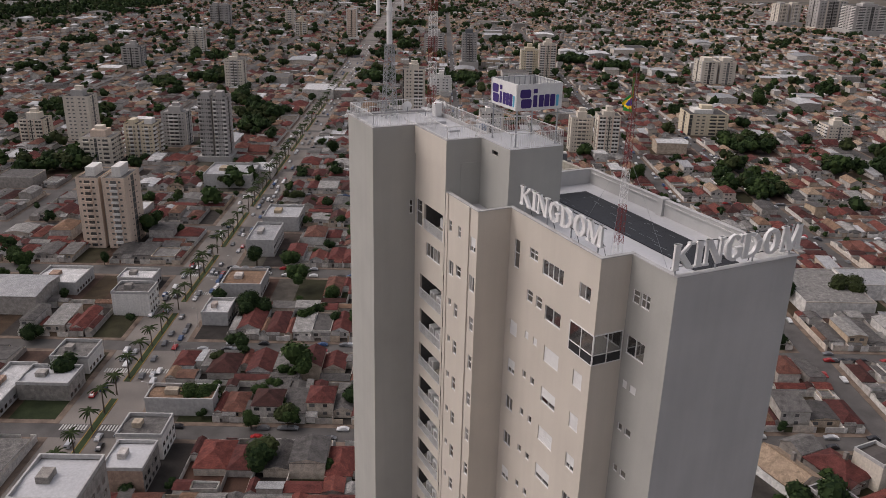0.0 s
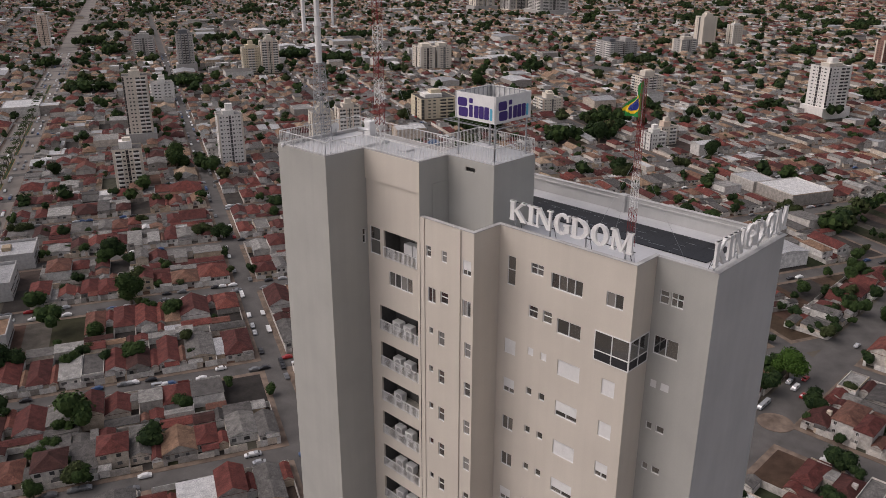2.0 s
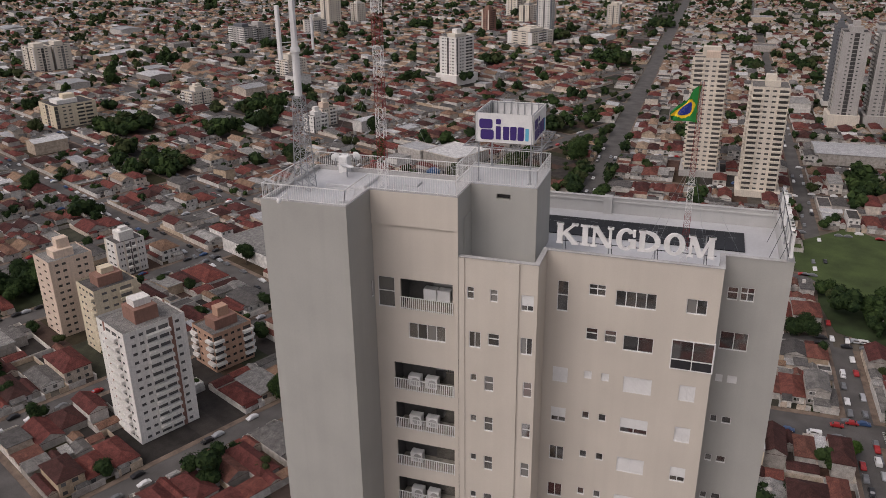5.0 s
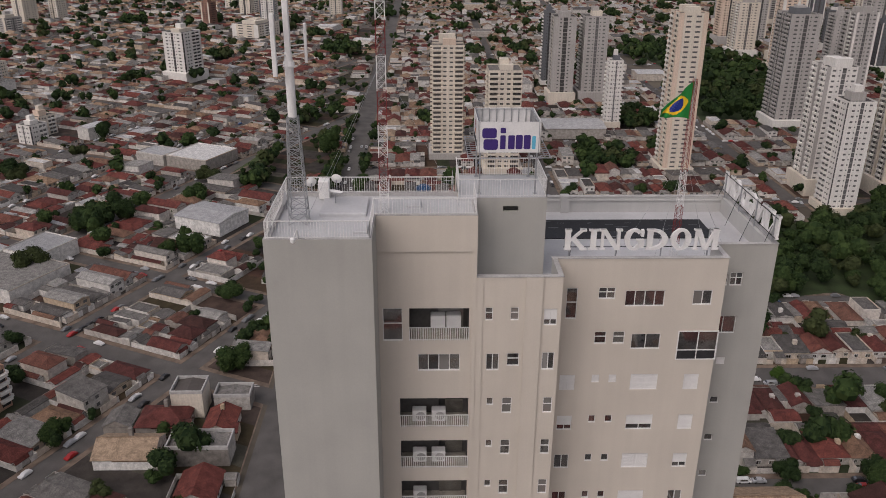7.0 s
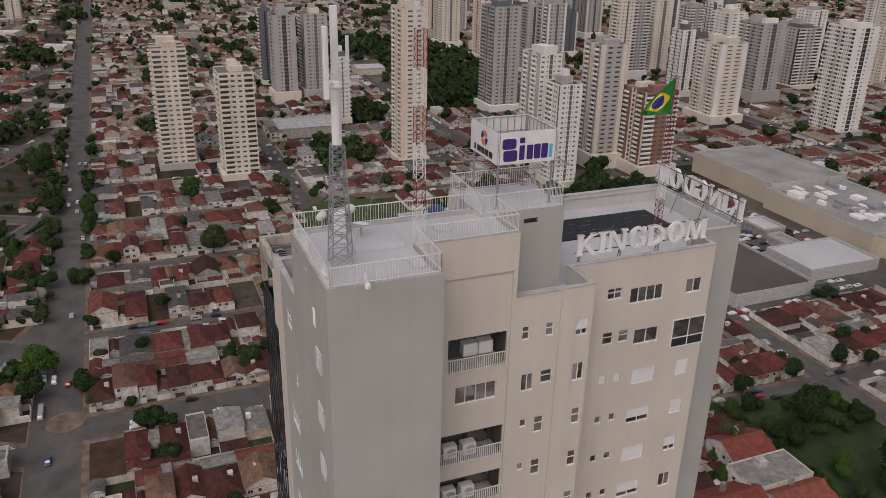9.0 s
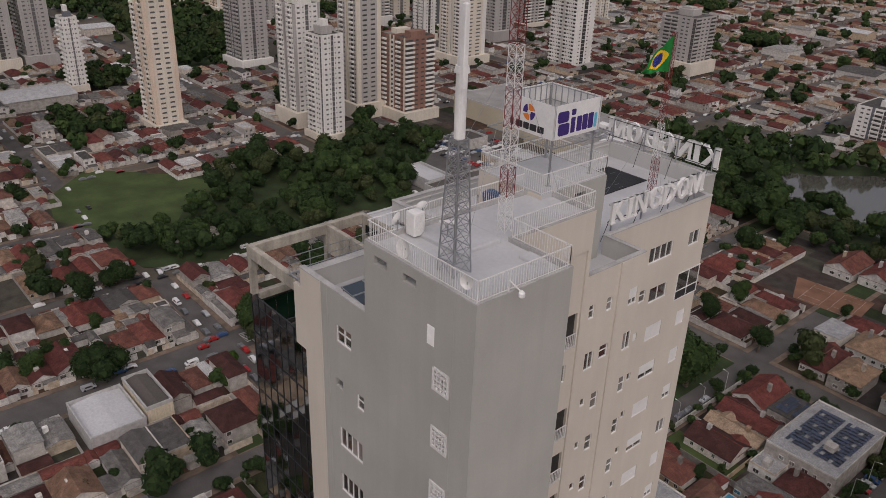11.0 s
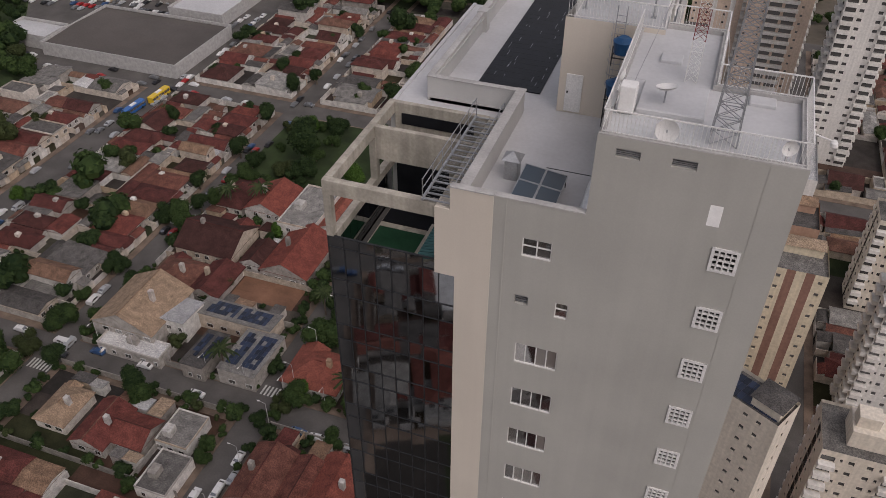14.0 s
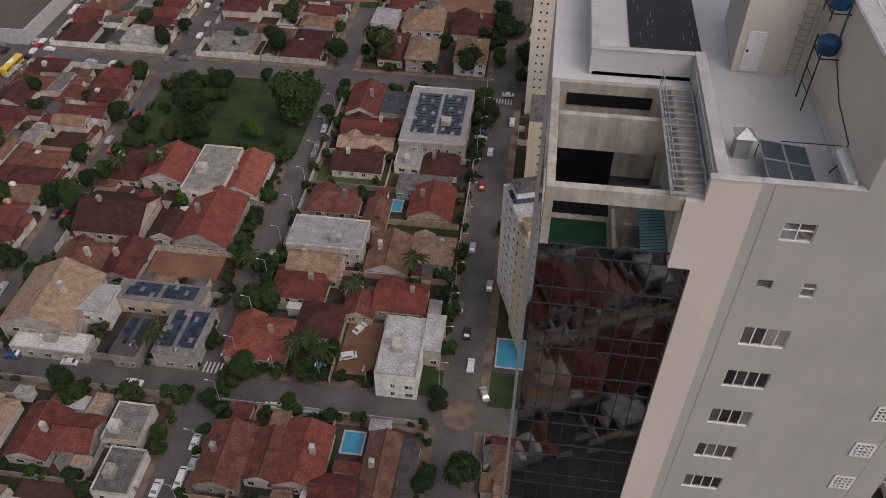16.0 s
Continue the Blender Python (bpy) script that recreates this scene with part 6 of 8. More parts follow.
for k in range(400):
    x, y = rh.uniform(560, 1250), rh.uniform(-640, -150)
    if len(EAST_C) < 30 and y < -0.28 * x - 20 and not in_poly(x, y, FAR_WOOD) and all((x - a) ** 2 + (y - b) ** 2 > 46 ** 2 for a, b, *_ in EAST_A + EAST_B + EAST_C):
        EAST_C.append((round(x), round(y), rh.choice((20, 24, 28, 32)), rh.choice((48, 60, 66, 72, 84)), rh.choice((0, 0, 1, 1, 2, 3, 5))))
for rows in (EAST_C, NORTH_A, NORTH_B, NORTH_C, EAST_A, EAST_B, SOUTH):
    TAKEN += [(x, y, w * 0.62) for x, y, w, h, c in rows]
TAKEN += [(r[0], r[1], max(r[2], r[3]) * 0.7) for r in LANE]


# groves and large sheds that break up the far quarters
GROVES, SHEDS = [], []
for k in range(1400):
    x, y = rh.uniform(-60, 2000), rh.uniform(-1000, 2300)
    dist = math.hypot(x - 20, y - 45)
    if dist < 330 or not visible(x, y) or not free(x, y, 10) or 70 < y < 115:
        continue
    if len(GROVES) < 240 and k % 2:
        rad = rh.choice((9, 12, 16, 24))
        GROVES.append((x, y, rad))
        TAKEN.append((x, y, rad * 0.8))
    elif len(SHEDS) < 270:
        w = rh.choice((18, 24, 32))
        SHEDS.append((x, y, w, w * rh.uniform(0.5, 1.4), ZN if y > 100 else 0))
        TAKEN.append((x, y, w * 0.62))


pads = Geo()
for i in range(len(SX) - 1):
    for j in range(len(SY) - 1):
        (xa, wa), (xb, wb), (yb, wc), (ya, wd) = SX[i], SX[i + 1], SY[j], SY[j + 1]
        fill_block(xa + wa / 2, xb - wb / 2, ya + wd / 2, yb - wc / 2, False, 0.75 if xa < 420 else 0.5, pads, "y")
for (xa, wa), (xb, wb) in zip(WX, WX[1:] + SX[:1]):
    for j in range(3):
        (yb, wc), (ya, wd) = SY[j], SY[j + 1]
        fill_block(xa + wa / 2, xb - wb / 2, ya + wd / 2, yb - wc / 2, False, 0.7, pads, "y")
for i in range(len(NU) - 1):
    for j in range(len(NV) - 1):
        (ua, wa), (ub, wb), (va, wc), (vb, wd) = NU[i], NU[i + 1], NV[j], NV[j + 1]
        cx, cy = north((ua + ub) / 2, (va + vb) / 2)
        corners = [north(u, v) for u in (ua, ub) for v in (va, vb)]
        if max(p[1] for p in corners) < 116:
            continue
        fill_block(ua + wa / 2, ub - wb / 2, va + wc / 2, vb - wd / 2, True, 0.4 if cx < 260 else 0.55, pads, "x", 1.25 if -240 < ua < 0 else 1.0)
# plots that front the avenue itself
x = 60.0
while x < 1300:
    w = rc.uniform(9, 15)
    u, v = north_inv(x + w / 2, 117)
    if all(abs(u - c) > wd / 2 + 7 for c, wd in NU if wd) and all(abs(v - c) > wd / 2 + 8 for c, wd in NV if wd):
        put_lot(x, 106.6, 0, w - 0.1, 18.5, 0.5)
    x += w
solo("pavement", pads, HMATS, "street blocks with grey pavements and plot grounds", "pavement", kind="structure")
shed_geo = Geo()
for x, y, w, d, rz in SHEDS:
    wg, rg = Geo(), Geo()
    volume(wg, rg, -w / 2, w / 2, -d / 2, d / 2, rh.uniform(5, 9), rh.choice(("gable", "gable", "flat")), rh.uniform(1, 2), 0.4, rh.choice((METAL, METAL, FIBRO, FIBRO)))
    shed_geo.add(wg, pose(x, y, 0.1, 0, 0, rz)), shed_geo.add(rg, pose(x, y, 0.1, 0, 0, rz))
solo("far_sheds", shed_geo, HMATS, "far commercial sheds with wide pale and grey roofs", "sheds", kind="stuff")
for key, G in far_geo.items():
    solo("far_houses", G, HMATS, "crowded low houses with clay and grey roofs", "houses", kind="stuff")
# ---- taller buildings ----
LAYOUTS = ["swwcbgbcwws", "sbwgwbs", "cwnwgwnwc", "bnwswnb", "swwswws", "cbbcwgwcbbc", "gswwsbbs", "snwbbwns"]
ENDS = ["swngnws", "cwwc", "sngns", "bwwb", "cwngnwc"]


SPECIAL = {(170, 200): ("swwbbcws", "swbbcws", 4), (219, 276): ("swwccwws", "swcws", 3), (211, 249): ("swwbs", "bwwws", 4), (213, 201): ("bwwwb", "bwswb", 4)}


def facade(wall, slabs, axis, half, s, length, h, nf, bays, fh, reveal):
    """One side of a tower: bays of plain wall (s), accent wall (c), windows (w, n), balconies (b) or a dark glazed slot (g)."""
    def at(u, z, back=0.0):
        return (u, s * (half - back), z) if axis == "y" else (s * (half - back), u, z)
    weight = {"s": 0.55, "c": 0.5, "w": 1.0, "n": 0.75, "b": 1.5, "g": 0.6}
    total = sum(weight[k] for k in bays)
    u = -length / 2
    for k in bays:
        bw = weight[k] / total * length
        a, b = u, u + bw
        u = b
        if k in "sc":
            wall.poly([at(a, 0), at(b, 0), at(b, h), at(a, h)], 1 if k == "c" else 0)
            continue
        if k == "g":
            for z in range(1, nf):
                wall.poly([at(a, z * fh - 0.12, 0.1), at(b, z * fh - 0.12, 0.1), at(b, z * fh + 0.12, 0.1), at(a, z * fh + 0.12, 0.1)])
            wall.poly([at(a, h - 0.8), at(b, h - 0.8), at(b, h), at(a, h)])
            continue
        lo, hi, sidew = {"w": (0.4, 0.76, 0.24), "n": (0.47, 0.76, 0.34), "b": (0.3, 0.8, 0.1)}[k]
        wa, wb = a + bw * sidew, b - bw * sidew
        for p, q in ((a, wa), (wb, b)):
            wall.poly([at(p, 0), at(q, 0), at(q, h), at(p, h)])
        top = 0.0
        for f in range(nf):
            z0, z1 = f * fh + fh * lo, f * fh + fh * hi
            wall.poly([at(wa, top), at(wb, top), at(wb, z0), at(wa, z0)])
            wall.poly([at(wa, z0), at(wb, z0), at(wb, z0, reveal), at(wa, z0, reveal)])
            top = z1
            if k == "b" and f:
                out, z = 1.25, f * fh
                lo_, hi_ = min(s * half, s * (half + out)), max(s * half, s * (half + out))
                if axis == "y":
                    slabs.box(a + 0.05, b - 0.05, lo_, hi_, z - 0.12, z + 0.95)
                else:
                    slabs.box(lo_, hi_, a + 0.05, b - 0.05, z - 0.12, z + 0.98)
        wall.poly([at(wa, top), at(wb, top), at(wb, h), at(wa, h)])


def highrise(x, y, w, d, h, rz, col, style=0, seed=1, label="", name="apartment_block", bays=None):
    """Shafts of bays round a dark glazed core, on a podium, with tank and lift houses on top."""
    r = random.Random(seed)
    b = empty(name, x, y, 0, rz, label=label, category="building")
    nf = max(3, int(round(h / 3.0)))
    fh = h / nf
    accent = FACADES[{0: r.choice((1, 2, 3)), 1: r.choice((2, 0, 5)), 2: r.choice((1, 0, 5)), 3: 1, 4: 0, 5: 1, 6: 1, 7: 1}[col]]
    twin = w > 19 and r.random() < 0.45
    shafts = [(-w * 0.27, 0, w * 0.46, d, h), (w * 0.27, 0, w * 0.46, d, h)] if twin else [(0, 0, w, d, h)]
    front, end = r.choice(LAYOUTS), r.choice(ENDS)
    lane = bool(bays)
    if bays:
        (front, end), twin = bays, False
        accent = FACADES[4 if col == 6 else 1]
        shafts = [(0, 0, w, d, h)]
    if (x, y) in SPECIAL:
        front, end, tone = SPECIAL[(x, y)]
        accent, twin = FACADES[tone], False
        shafts = [(0, 0, w, d, h)]
    if twin:
        front = r.choice(["swbws", "cwbnc", "bwnwb", "swgws"])
        link = Geo()
        link.box(-w * 0.06, w * 0.06, -d * 0.32, d * 0.32, 0, h)
        part("link", link, accent, b)
    for cx, cy, sw, sd, sh in shafts:
        wall, core, slabs = Geo(), Geo(), Geo()
        core.box(-sw / 2 + 0.3, sw / 2 - 0.3, -sd / 2 + 0.3, sd / 2 - 0.3, 0, sh - 0.6)
        for axis, half, length, bays in (("y", sd / 2, sw, front), ("x", sw / 2, sd, end)):
            for s in (-1, 1):
                facade(wall, slabs, axis, half, s, length, sh + 0.9, nf, bays, fh, 0.3)
        m = Matrix.Translation((cx, cy, 0))
        part("wall", wall, [FACADES[col], accent], b, m=m)
        part("window", core, M["glass_far"], b, kind="stuff", m=m)
        if slabs.v:
            part("balcony", slabs, FACADES[1] if r.random() < 0.6 else FACADES[col], b, kind="stuff", m=m)
        rf = Geo()
        rf.box(-sw / 2 + 0.02, sw / 2 - 0.02, -sd / 2 + 0.02, sd / 2 - 0.02, sh - 0.5, sh + 0.1)
        part("roof", rf, M["metal_roof"] if lane and col == 1 else M["fibro"], b, m=m)
        tk = Geo()
        if lane:
            # a low penthouse at one end, roofed with tiles or sheets
            x0, x1, y0, y1 = (-sw * 0.46, -sw * 0.12, -sd * 0.4, sd * 0.3) if sw > sd else (-sw * 0.4, sw * 0.35, -sd * 0.46, -sd * 0.14)
            tk.slab(x0, x1, y0, y1, sh + 0.1, sh + 2.3, 0.05)
            part("tank_house", tk, FACADES[col], b, m=m)
            rf = Geo()
            mx_, my_ = (x0 + x1) / 2, (y0 + y1) / 2
            c4 = [(x0 - 0.4, y0 - 0.4, sh + 2.25), (x1 + 0.4, y0 - 0.4, sh + 2.25), (x1 + 0.4, y1 + 0.4, sh + 2.25), (x0 - 0.4, y1 + 0.4, sh + 2.25)]
            rf.faces(c4 + [(mx_, my_, sh + 3.3)], [(0, 1, 4), (1, 2, 4), (2, 3, 4), (3, 0, 4), (3, 2, 1, 0)])
            part("tank_house_roof", rf, M["clay_tan"] if col in (6, 7) else M["fibro"], b, m=m)
            continue
        tk.slab(-sw * r.uniform(0.18, 0.34), sw * r.uniform(0.15, 0.3), -sd * 0.25, sd * r.uniform(0.15, 0.3), sh + 0.1, sh + r.uniform(3, 5.5), 0.05)
        part("tank_house", tk, FACADES[col] if r.random() < 0.6 else accent, b, m=m)
    if not twin and not lane:
        tk = Geo()
        tk.slab(-w * 0.12, w * 0.16, -d * 0.12, d * 0.15, h + 2.9, h + r.uniform(6, 8), 0.05)
        part("lift_house", tk, FACADES[col], b)
    if h > 44 and not lane:
        pd = Geo()
        pd.slab(-w * 0.62, w * 0.62, -d * 0.62, d * 0.62, 0, r.choice((4, 7, 10)), 0.05)
        part("podium", pd, FACADES[r.choice((0, 1, 2))], b)
    return b


WORDS = ["cream", "white", "grey", "pinkish beige", "raw brick", "dark grey", "pale yellow", "orange"]


def district(rows, rz, group):
    for i, (x, y, w, h, col) in enumerate(rows):
        b = highrise(x, y, w * 0.82, w * 0.72, h, rz, col, (i * 7 + int(x)) % 3, int(x * 3 + y), "%s rendered apartment building above low houses" % WORDS[col])
        b["group"] = group


district(NORTH_A, ZN, "northern apartment blocks")
district(NORTH_B, ZN, "northern apartment blocks")
district(NORTH_C, ZN, "northern apartment blocks")
district(EAST_A, 0, "eastern apartment towers")
district(EAST_C, 0, "eastern apartment towers")
district(EAST_B, 0, "eastern apartment towers")
district(SOUTH, 0, "apartment blocks beside the southern street")

for i, (x, y, w, d, h, rz, col, fb, eb) in enumerate(LANE):
    b = highrise(x, y, w, d, h, rz, col, 0, 40 + i, "slim %s rendered apartment tower beside the lane" % WORDS[col], bays=(fb, eb))
    b["group"] = "apartment blocks beside the southern street"
    if i in (0, 1, 11):
        # a field of solar panels on the roof
        for k in range(int(w / 1.1) * 3):
            g = Geo()
            px, py = -w / 2 + 0.8 + (k // 3) * 1.06, -d * 0.38 + (k % 3) * 1.75
            g.box(px, px + 1.0, py, py + 1.66, h + 0.25, h + 0.29)
            part("solar_panel", g, M["solar"], b)
# ---- the quarter south of the tower, house by house ----
TILE = {"tan": "clay_tan", "orange": "clay_orange"}
PANEL = Geo()
PANEL.box(-0.5, 0.5, -0.83, 0.83, 0, 0.04, 0)
PANEL_MESH = PANEL.mesh("solar_panel", [M["solar"], M["steel"]])


PLOTS = []                                   # footprints of the houses


def plot(x0, x1, y0, y1, h, style, roof, tag=""):
    PLOTS.append((x0, x1, y0, y1))
    r = random.Random(int(x0 * 31 + y0 * 17))
    cx, cy = (x0 + x1) / 2, (y0 + y1) / 2
    word = {"tan": "tan clay-tiled", "orange": "orange clay-tiled"}.get(tag, ROOF_WORD[roof])
    kind = "two-storey rendered house" if h > 5 else "low rendered house"
    ob = empty("house", cx, cy, 0.12, label="%s with a %s %s roof%s" % (kind, word, "flat" if style == "flat" else "pitched", " and solar panels" if tag == "solar" else ""), category="house", group="houses of the quarter")
    w, d = x1 - x0, y1 - y0
    X, Y = w / 2, d / 2
    mats = list(HMATS)
    mats[WALL] = M["house_pale"]
    if tag in TILE:
        mats[CLAY] = M[TILE[tag]]
    wg, rg, caps = Geo(), Geo(), Geo()
    rise = {"flat": 0, "shed": 0.9}.get(style)
    e = 0.45 if style in ("hip", "gable") else 0.25
    volume(wg, rg, -X + e, X - e, -Y + e, Y - e, h, style, rise, e, roof, ridge=caps)
    part("wall", wg, mats, ob)
    part("roof", rg, mats, ob, word + " roof")
    if caps.v:
        part("ridge_cap", caps, mats, ob)
    for wx, wy, wz, ww, wh, out in (openings(r, -X + e, X - e, Y - e, h, 1) + openings(r, -X + e, X - e, -Y + e, h, -1))[:10]:
        house_window(ob, wx, wy, wz, ww, wh, out)
    if style == "flat":
        g = Geo()
        bx, by = r.uniform(-X * 0.5, X * 0.3), r.uniform(-Y * 0.4, Y * 0.3)
        g.slab(bx, bx + min(3, w * 0.25), by, by + min(3, d * 0.25), h, h + 2.0, 0.05)
        part("water_box", g, M["house_wall"], ob)
    elif style in ("gable", "hip") and w * d > 110 and tag != "solar":
        # a lower wing with its own roof
        wg, rg = Geo(), Geo()
        sx = r.choice((-1, 1))
        volume(wg, rg, sx * X * 0.5 - w * 0.2, sx * X * 0.5 + w * 0.2, -Y - 0.8, Y * 0.3, h * 0.86, "gable", None, 0.4, roof, "y")
        part("wing_wall", wg, mats, ob)
        part("wing_roof", rg, mats, ob, word + " roof")
        g = Geo()
        g.slab(-sx * X * 0.4 - 0.6, -sx * X * 0.4 + 0.6, -0.6, 0.6, h * 0.8, h + min(X, Y) * 0.5 + 1.2, 0.04)
        part("water_box", g, M["house_wall"], ob)
    if tag == "solar":
        nx, ny = int(w * 0.8 / 1.06), int(d * 0.75 / 1.72)
        for i in range(nx):
            for j in range(ny):
                if i == nx // 2 or (i + j * 3) % 11 == 5:
                    continue
                px, py = -w * 0.4 + (i + 0.5) * 1.06, -d * 0.38 + (j + 0.5) * 1.72
                if style == "flat":
                    mt = pose(px, py, h + 0.3, 6, 0, 0)
                elif style == "shed":
                    a = math.atan2(0.9, d - 2 * e)
                    mt = pose(px, py, h + 0.2 + (py + Y) * 0.9 / d, math.degrees(a), 0, 0)
                else:
                    half = min(X, Y) - e
                    sl = 0.5
                    if w >= d:
                        if abs(px) > X - Y:
                            continue
                        mt = pose(px, py, h + half * sl - abs(py) * sl + 0.25, math.degrees(math.atan(sl)) * (-1 if py > 0 else 1), 0, 0)
                    else:
                        if abs(py) > Y - X:
                            continue
                        mt = pose(px, py, h + half * sl - abs(px) * sl + 0.25, 0, math.degrees(math.atan(sl)) * (1 if px > 0 else -1), 0)
                part("solar_panel", PANEL_MESH, None, ob, m=mt)
    return ob


plot(59.7, 80.7, -146.3, -114.8, 7, "flat", METAL, "solar")
plot(90.6, 101.9, -149.8, -132.1, 4, "gable", CLAY)
plot(78.3, 90.5, -148.3, -133.9, 3.2, "shed", FIBRO, "solar")
plot(82.7, 101, -131.8, -122.2, 3.5, "gable", CLAY)
plot(82.3, 100.5, -122.1, -115, 3, "gable", CLAY, "tan")
plot(83.8, 99.7, -114.5, -103.2, 3.2, "gable", CLAY)
plot(72.5, 80.9, -117.8, -107.5, 3.2, "flat", METAL)
plot(60.8, 72.1, -117, -105.1, 3.2, "hip", CLAY)
plot(62.2, 78.2, -104.6, -95.6, 2.8, "shed", FIBRO)
plot(60.1, 73.3, -98.8, -84.5, 3.4, "gable", CLAY, "orange")
plot(87, 102.5, -94.9, -84, 3.3, "hip", CLAY)
plot(81.5, 102.8, -77.8, -65.6, 6.5, "flat", METAL)
plot(78.1, 85.4, -91.6, -78.4, 3.2, "gable", CLAY)
plot(57.6, 69.8, -78.2, -66.9, 3.2, "hip", CLAY, "tan")
plot(69, 81.1, -76.9, -62.1, 3.2, "gable", CLAY)
plot(86.2, 101.1, -69.6, -57.1, 3.3, "gable", CLAY, "tan")
plot(88.5, 103.3, -60.8, -50, 3.2, "hip", CLAY)
plot(62.1, 75.9, -59.1, -48.5, 3.6, "gable", CLAY, "orange")
plot(82.1, 93.7, -49.5, -38.1, 3.4, "hip", CLAY, "solar")
plot(93.1, 108.9, -42.9, -29.5, 3.4, "hip", CLAY, "orange")
plot(60.6, 70.7, -42.7, -24.9, 8.5, "flat", METAL)
plot(56.6, 61.3, -47.6, -35.2, 5, "shed", METAL)
plot(75, 83.3, -54.2, -45.7, 3.2, "gable", CLAY)
plot(145, 164.4, -48.9, -29.1, 6.5, "gable", CLAY, "tan")
plot(139.6, 151.5, -45.4, -35.3, 6.2, "shed", METAL)
plot(117.9, 141.3, -49.5, -41.9, 4.5, "shed", FIBRO, "solar")
plot(113.7, 124.5, -42.7, -26.2, 4.5, "shed", FIBRO, "solar")
plot(127.6, 134.4, -38.5, -24.8, 4.2, "shed", FIBRO, "solar")
plot(140.6, 160, -30.9, -24.8, 3.5, "flat", METAL)
plot(117.4, 130, -106.1, -86.9, 4, "gable", CLAY, "orange")
plot(119.2, 134.9, -86.1, -65, 4, "gable", CLAY, "orange")
plot(139.4, 152.8, -103.5, -87.5, 6, "gable", CLAY, "orange")
plot(126.5, 139, -105.6, -83.8, 6.4, "flat", FIBRO)
plot(154.9, 165.5, -105.8, -89.6, 3.4, "hip", CLAY)
plot(144.7, 164.6, -83.8, -66.3, 3.6, "gable", CLAY)
plot(149.7, 163.1, -63.2, -48.7, 3.2, "hip", CLAY)
plot(139.4, 149.7, -64.8, -50.3, 3.2, "gable", CLAY)
plot(133.4, 142.7, -77.7, -66.6, 3.2, "gable", CLAY)
plot(93.7, 104.1, -11.3, 4.6, 3.4, "gable", CLAY)
plot(85.7, 94, -11.1, 2, 3.3, "gable", CLAY)
plot(76.7, 87.6, -13.3, 2.5, 3.6, "gable", CLAY, "orange")
plot(68.9, 79, -2.1, 5.9, 3.3, "gable", CLAY)
plot(61.6, 69.3, -13.3, 4.8, 3.5, "gable", CLAY)
plot(57.6, 61.5, -12.7, 3.9, 3, "shed", FIBRO)
plot(118.2, 127.1, -13.6, -3.2, 3.2, "flat", FIBRO)
plot(127.9, 137.7, -9.3, 0.4, 3.3, "gable", CLAY)
plot(136.1, 146.1, -10.1, 3.4, 3.4, "gable", CLAY)
plot(149, 158.3, -11, 0.9, 3.4, "hip", CLAY, "tan")
plot(115.4, 123.9, -2.3, 9, 3.2, "flat", FIBRO)


plot(88, 98, -188, -168, 3.6, "hip", CLAY)
plot(76, 87.5, -182, -166, 5.5, "hip", CLAY, "tan")
plot(58, 70, -184, -166, 5.8, "hip", CLAY, "tan")
plot(77, 93, -208, -191, 3.6, "hip", CLAY, "tan")
plot(58, 74, -208, -190, 3.6, "hip", CLAY)
plot(95, 105, -207, -192, 3.2, "shed", METAL)
plot(101, 115, -270, -249, 4, "gable", CLAY)
plot(116, 129, -268, -247, 4, "gable", CLAY)
plot(87, 97, -254, -232, 3.2, "flat", FIBRO)


def lean_to(x0, x1, y0, y1, h, roof):
    """A small covered drive, store or laundry beside a house."""
    ob = empty("lean_to", (x0 + x1) / 2, (y0 + y1) / 2, 0.12, label="small lean-to with a %s roof beside a house" % ROOF_WORD[roof], category="lean-to", group="lean-tos of the quarter")
    X, Y = (x1 - x0) / 2, (y1 - y0) / 2
    wg, rg = Geo(), Geo()
    volume(wg, rg, -X + 0.2, X - 0.2, -Y + 0.2, Y - 0.2, h, "shed", 0.5, 0.2, roof)
    part("wall", wg, HMATS, ob)
    part("roof", rg, HMATS, ob, ROOF_WORD[roof] + " roof")


KEEP_OPEN = [(113.3, 169.7, -154.4, -112.5), (72.6, 81.3, -47.2, -30.4), (119.7, 139.4, -69.7, -55.9), (81, 103.6, -107.8, -98.8), (57.1, 80.4, -87.3, -80.4), (55.5, 63.5, -34.5, -26.6), (75.6, 79.5, -14.5, 2.3),
             (70.4, 75.6, -15, -9), (75.4, 79, -95.5, -90), (142.2, 147, -63.5, -59.6), (84, 87.7, -32.8, -29.1), (152.3, 156.1, -59.3, -56.5)]


def clear_of(x0, x1, y0, y1, gap=0.1):
    if not all(any(a <= x <= b and c <= y <= d for a, b, c, d in ((58, 104.5, -152, -27.5), (115.5, 166, -110, -27.5), (58, 104.5, -17.5, 6), (115.5, 166, -17.5, 6))) for x, y in ((x0, y0), (x1, y1))):
        return False
    return all(x1 < a - gap or x0 > b + gap or y1 < c - gap or y0 > d + gap for a, b, c, d in PLOTS + KEEP_OPEN)


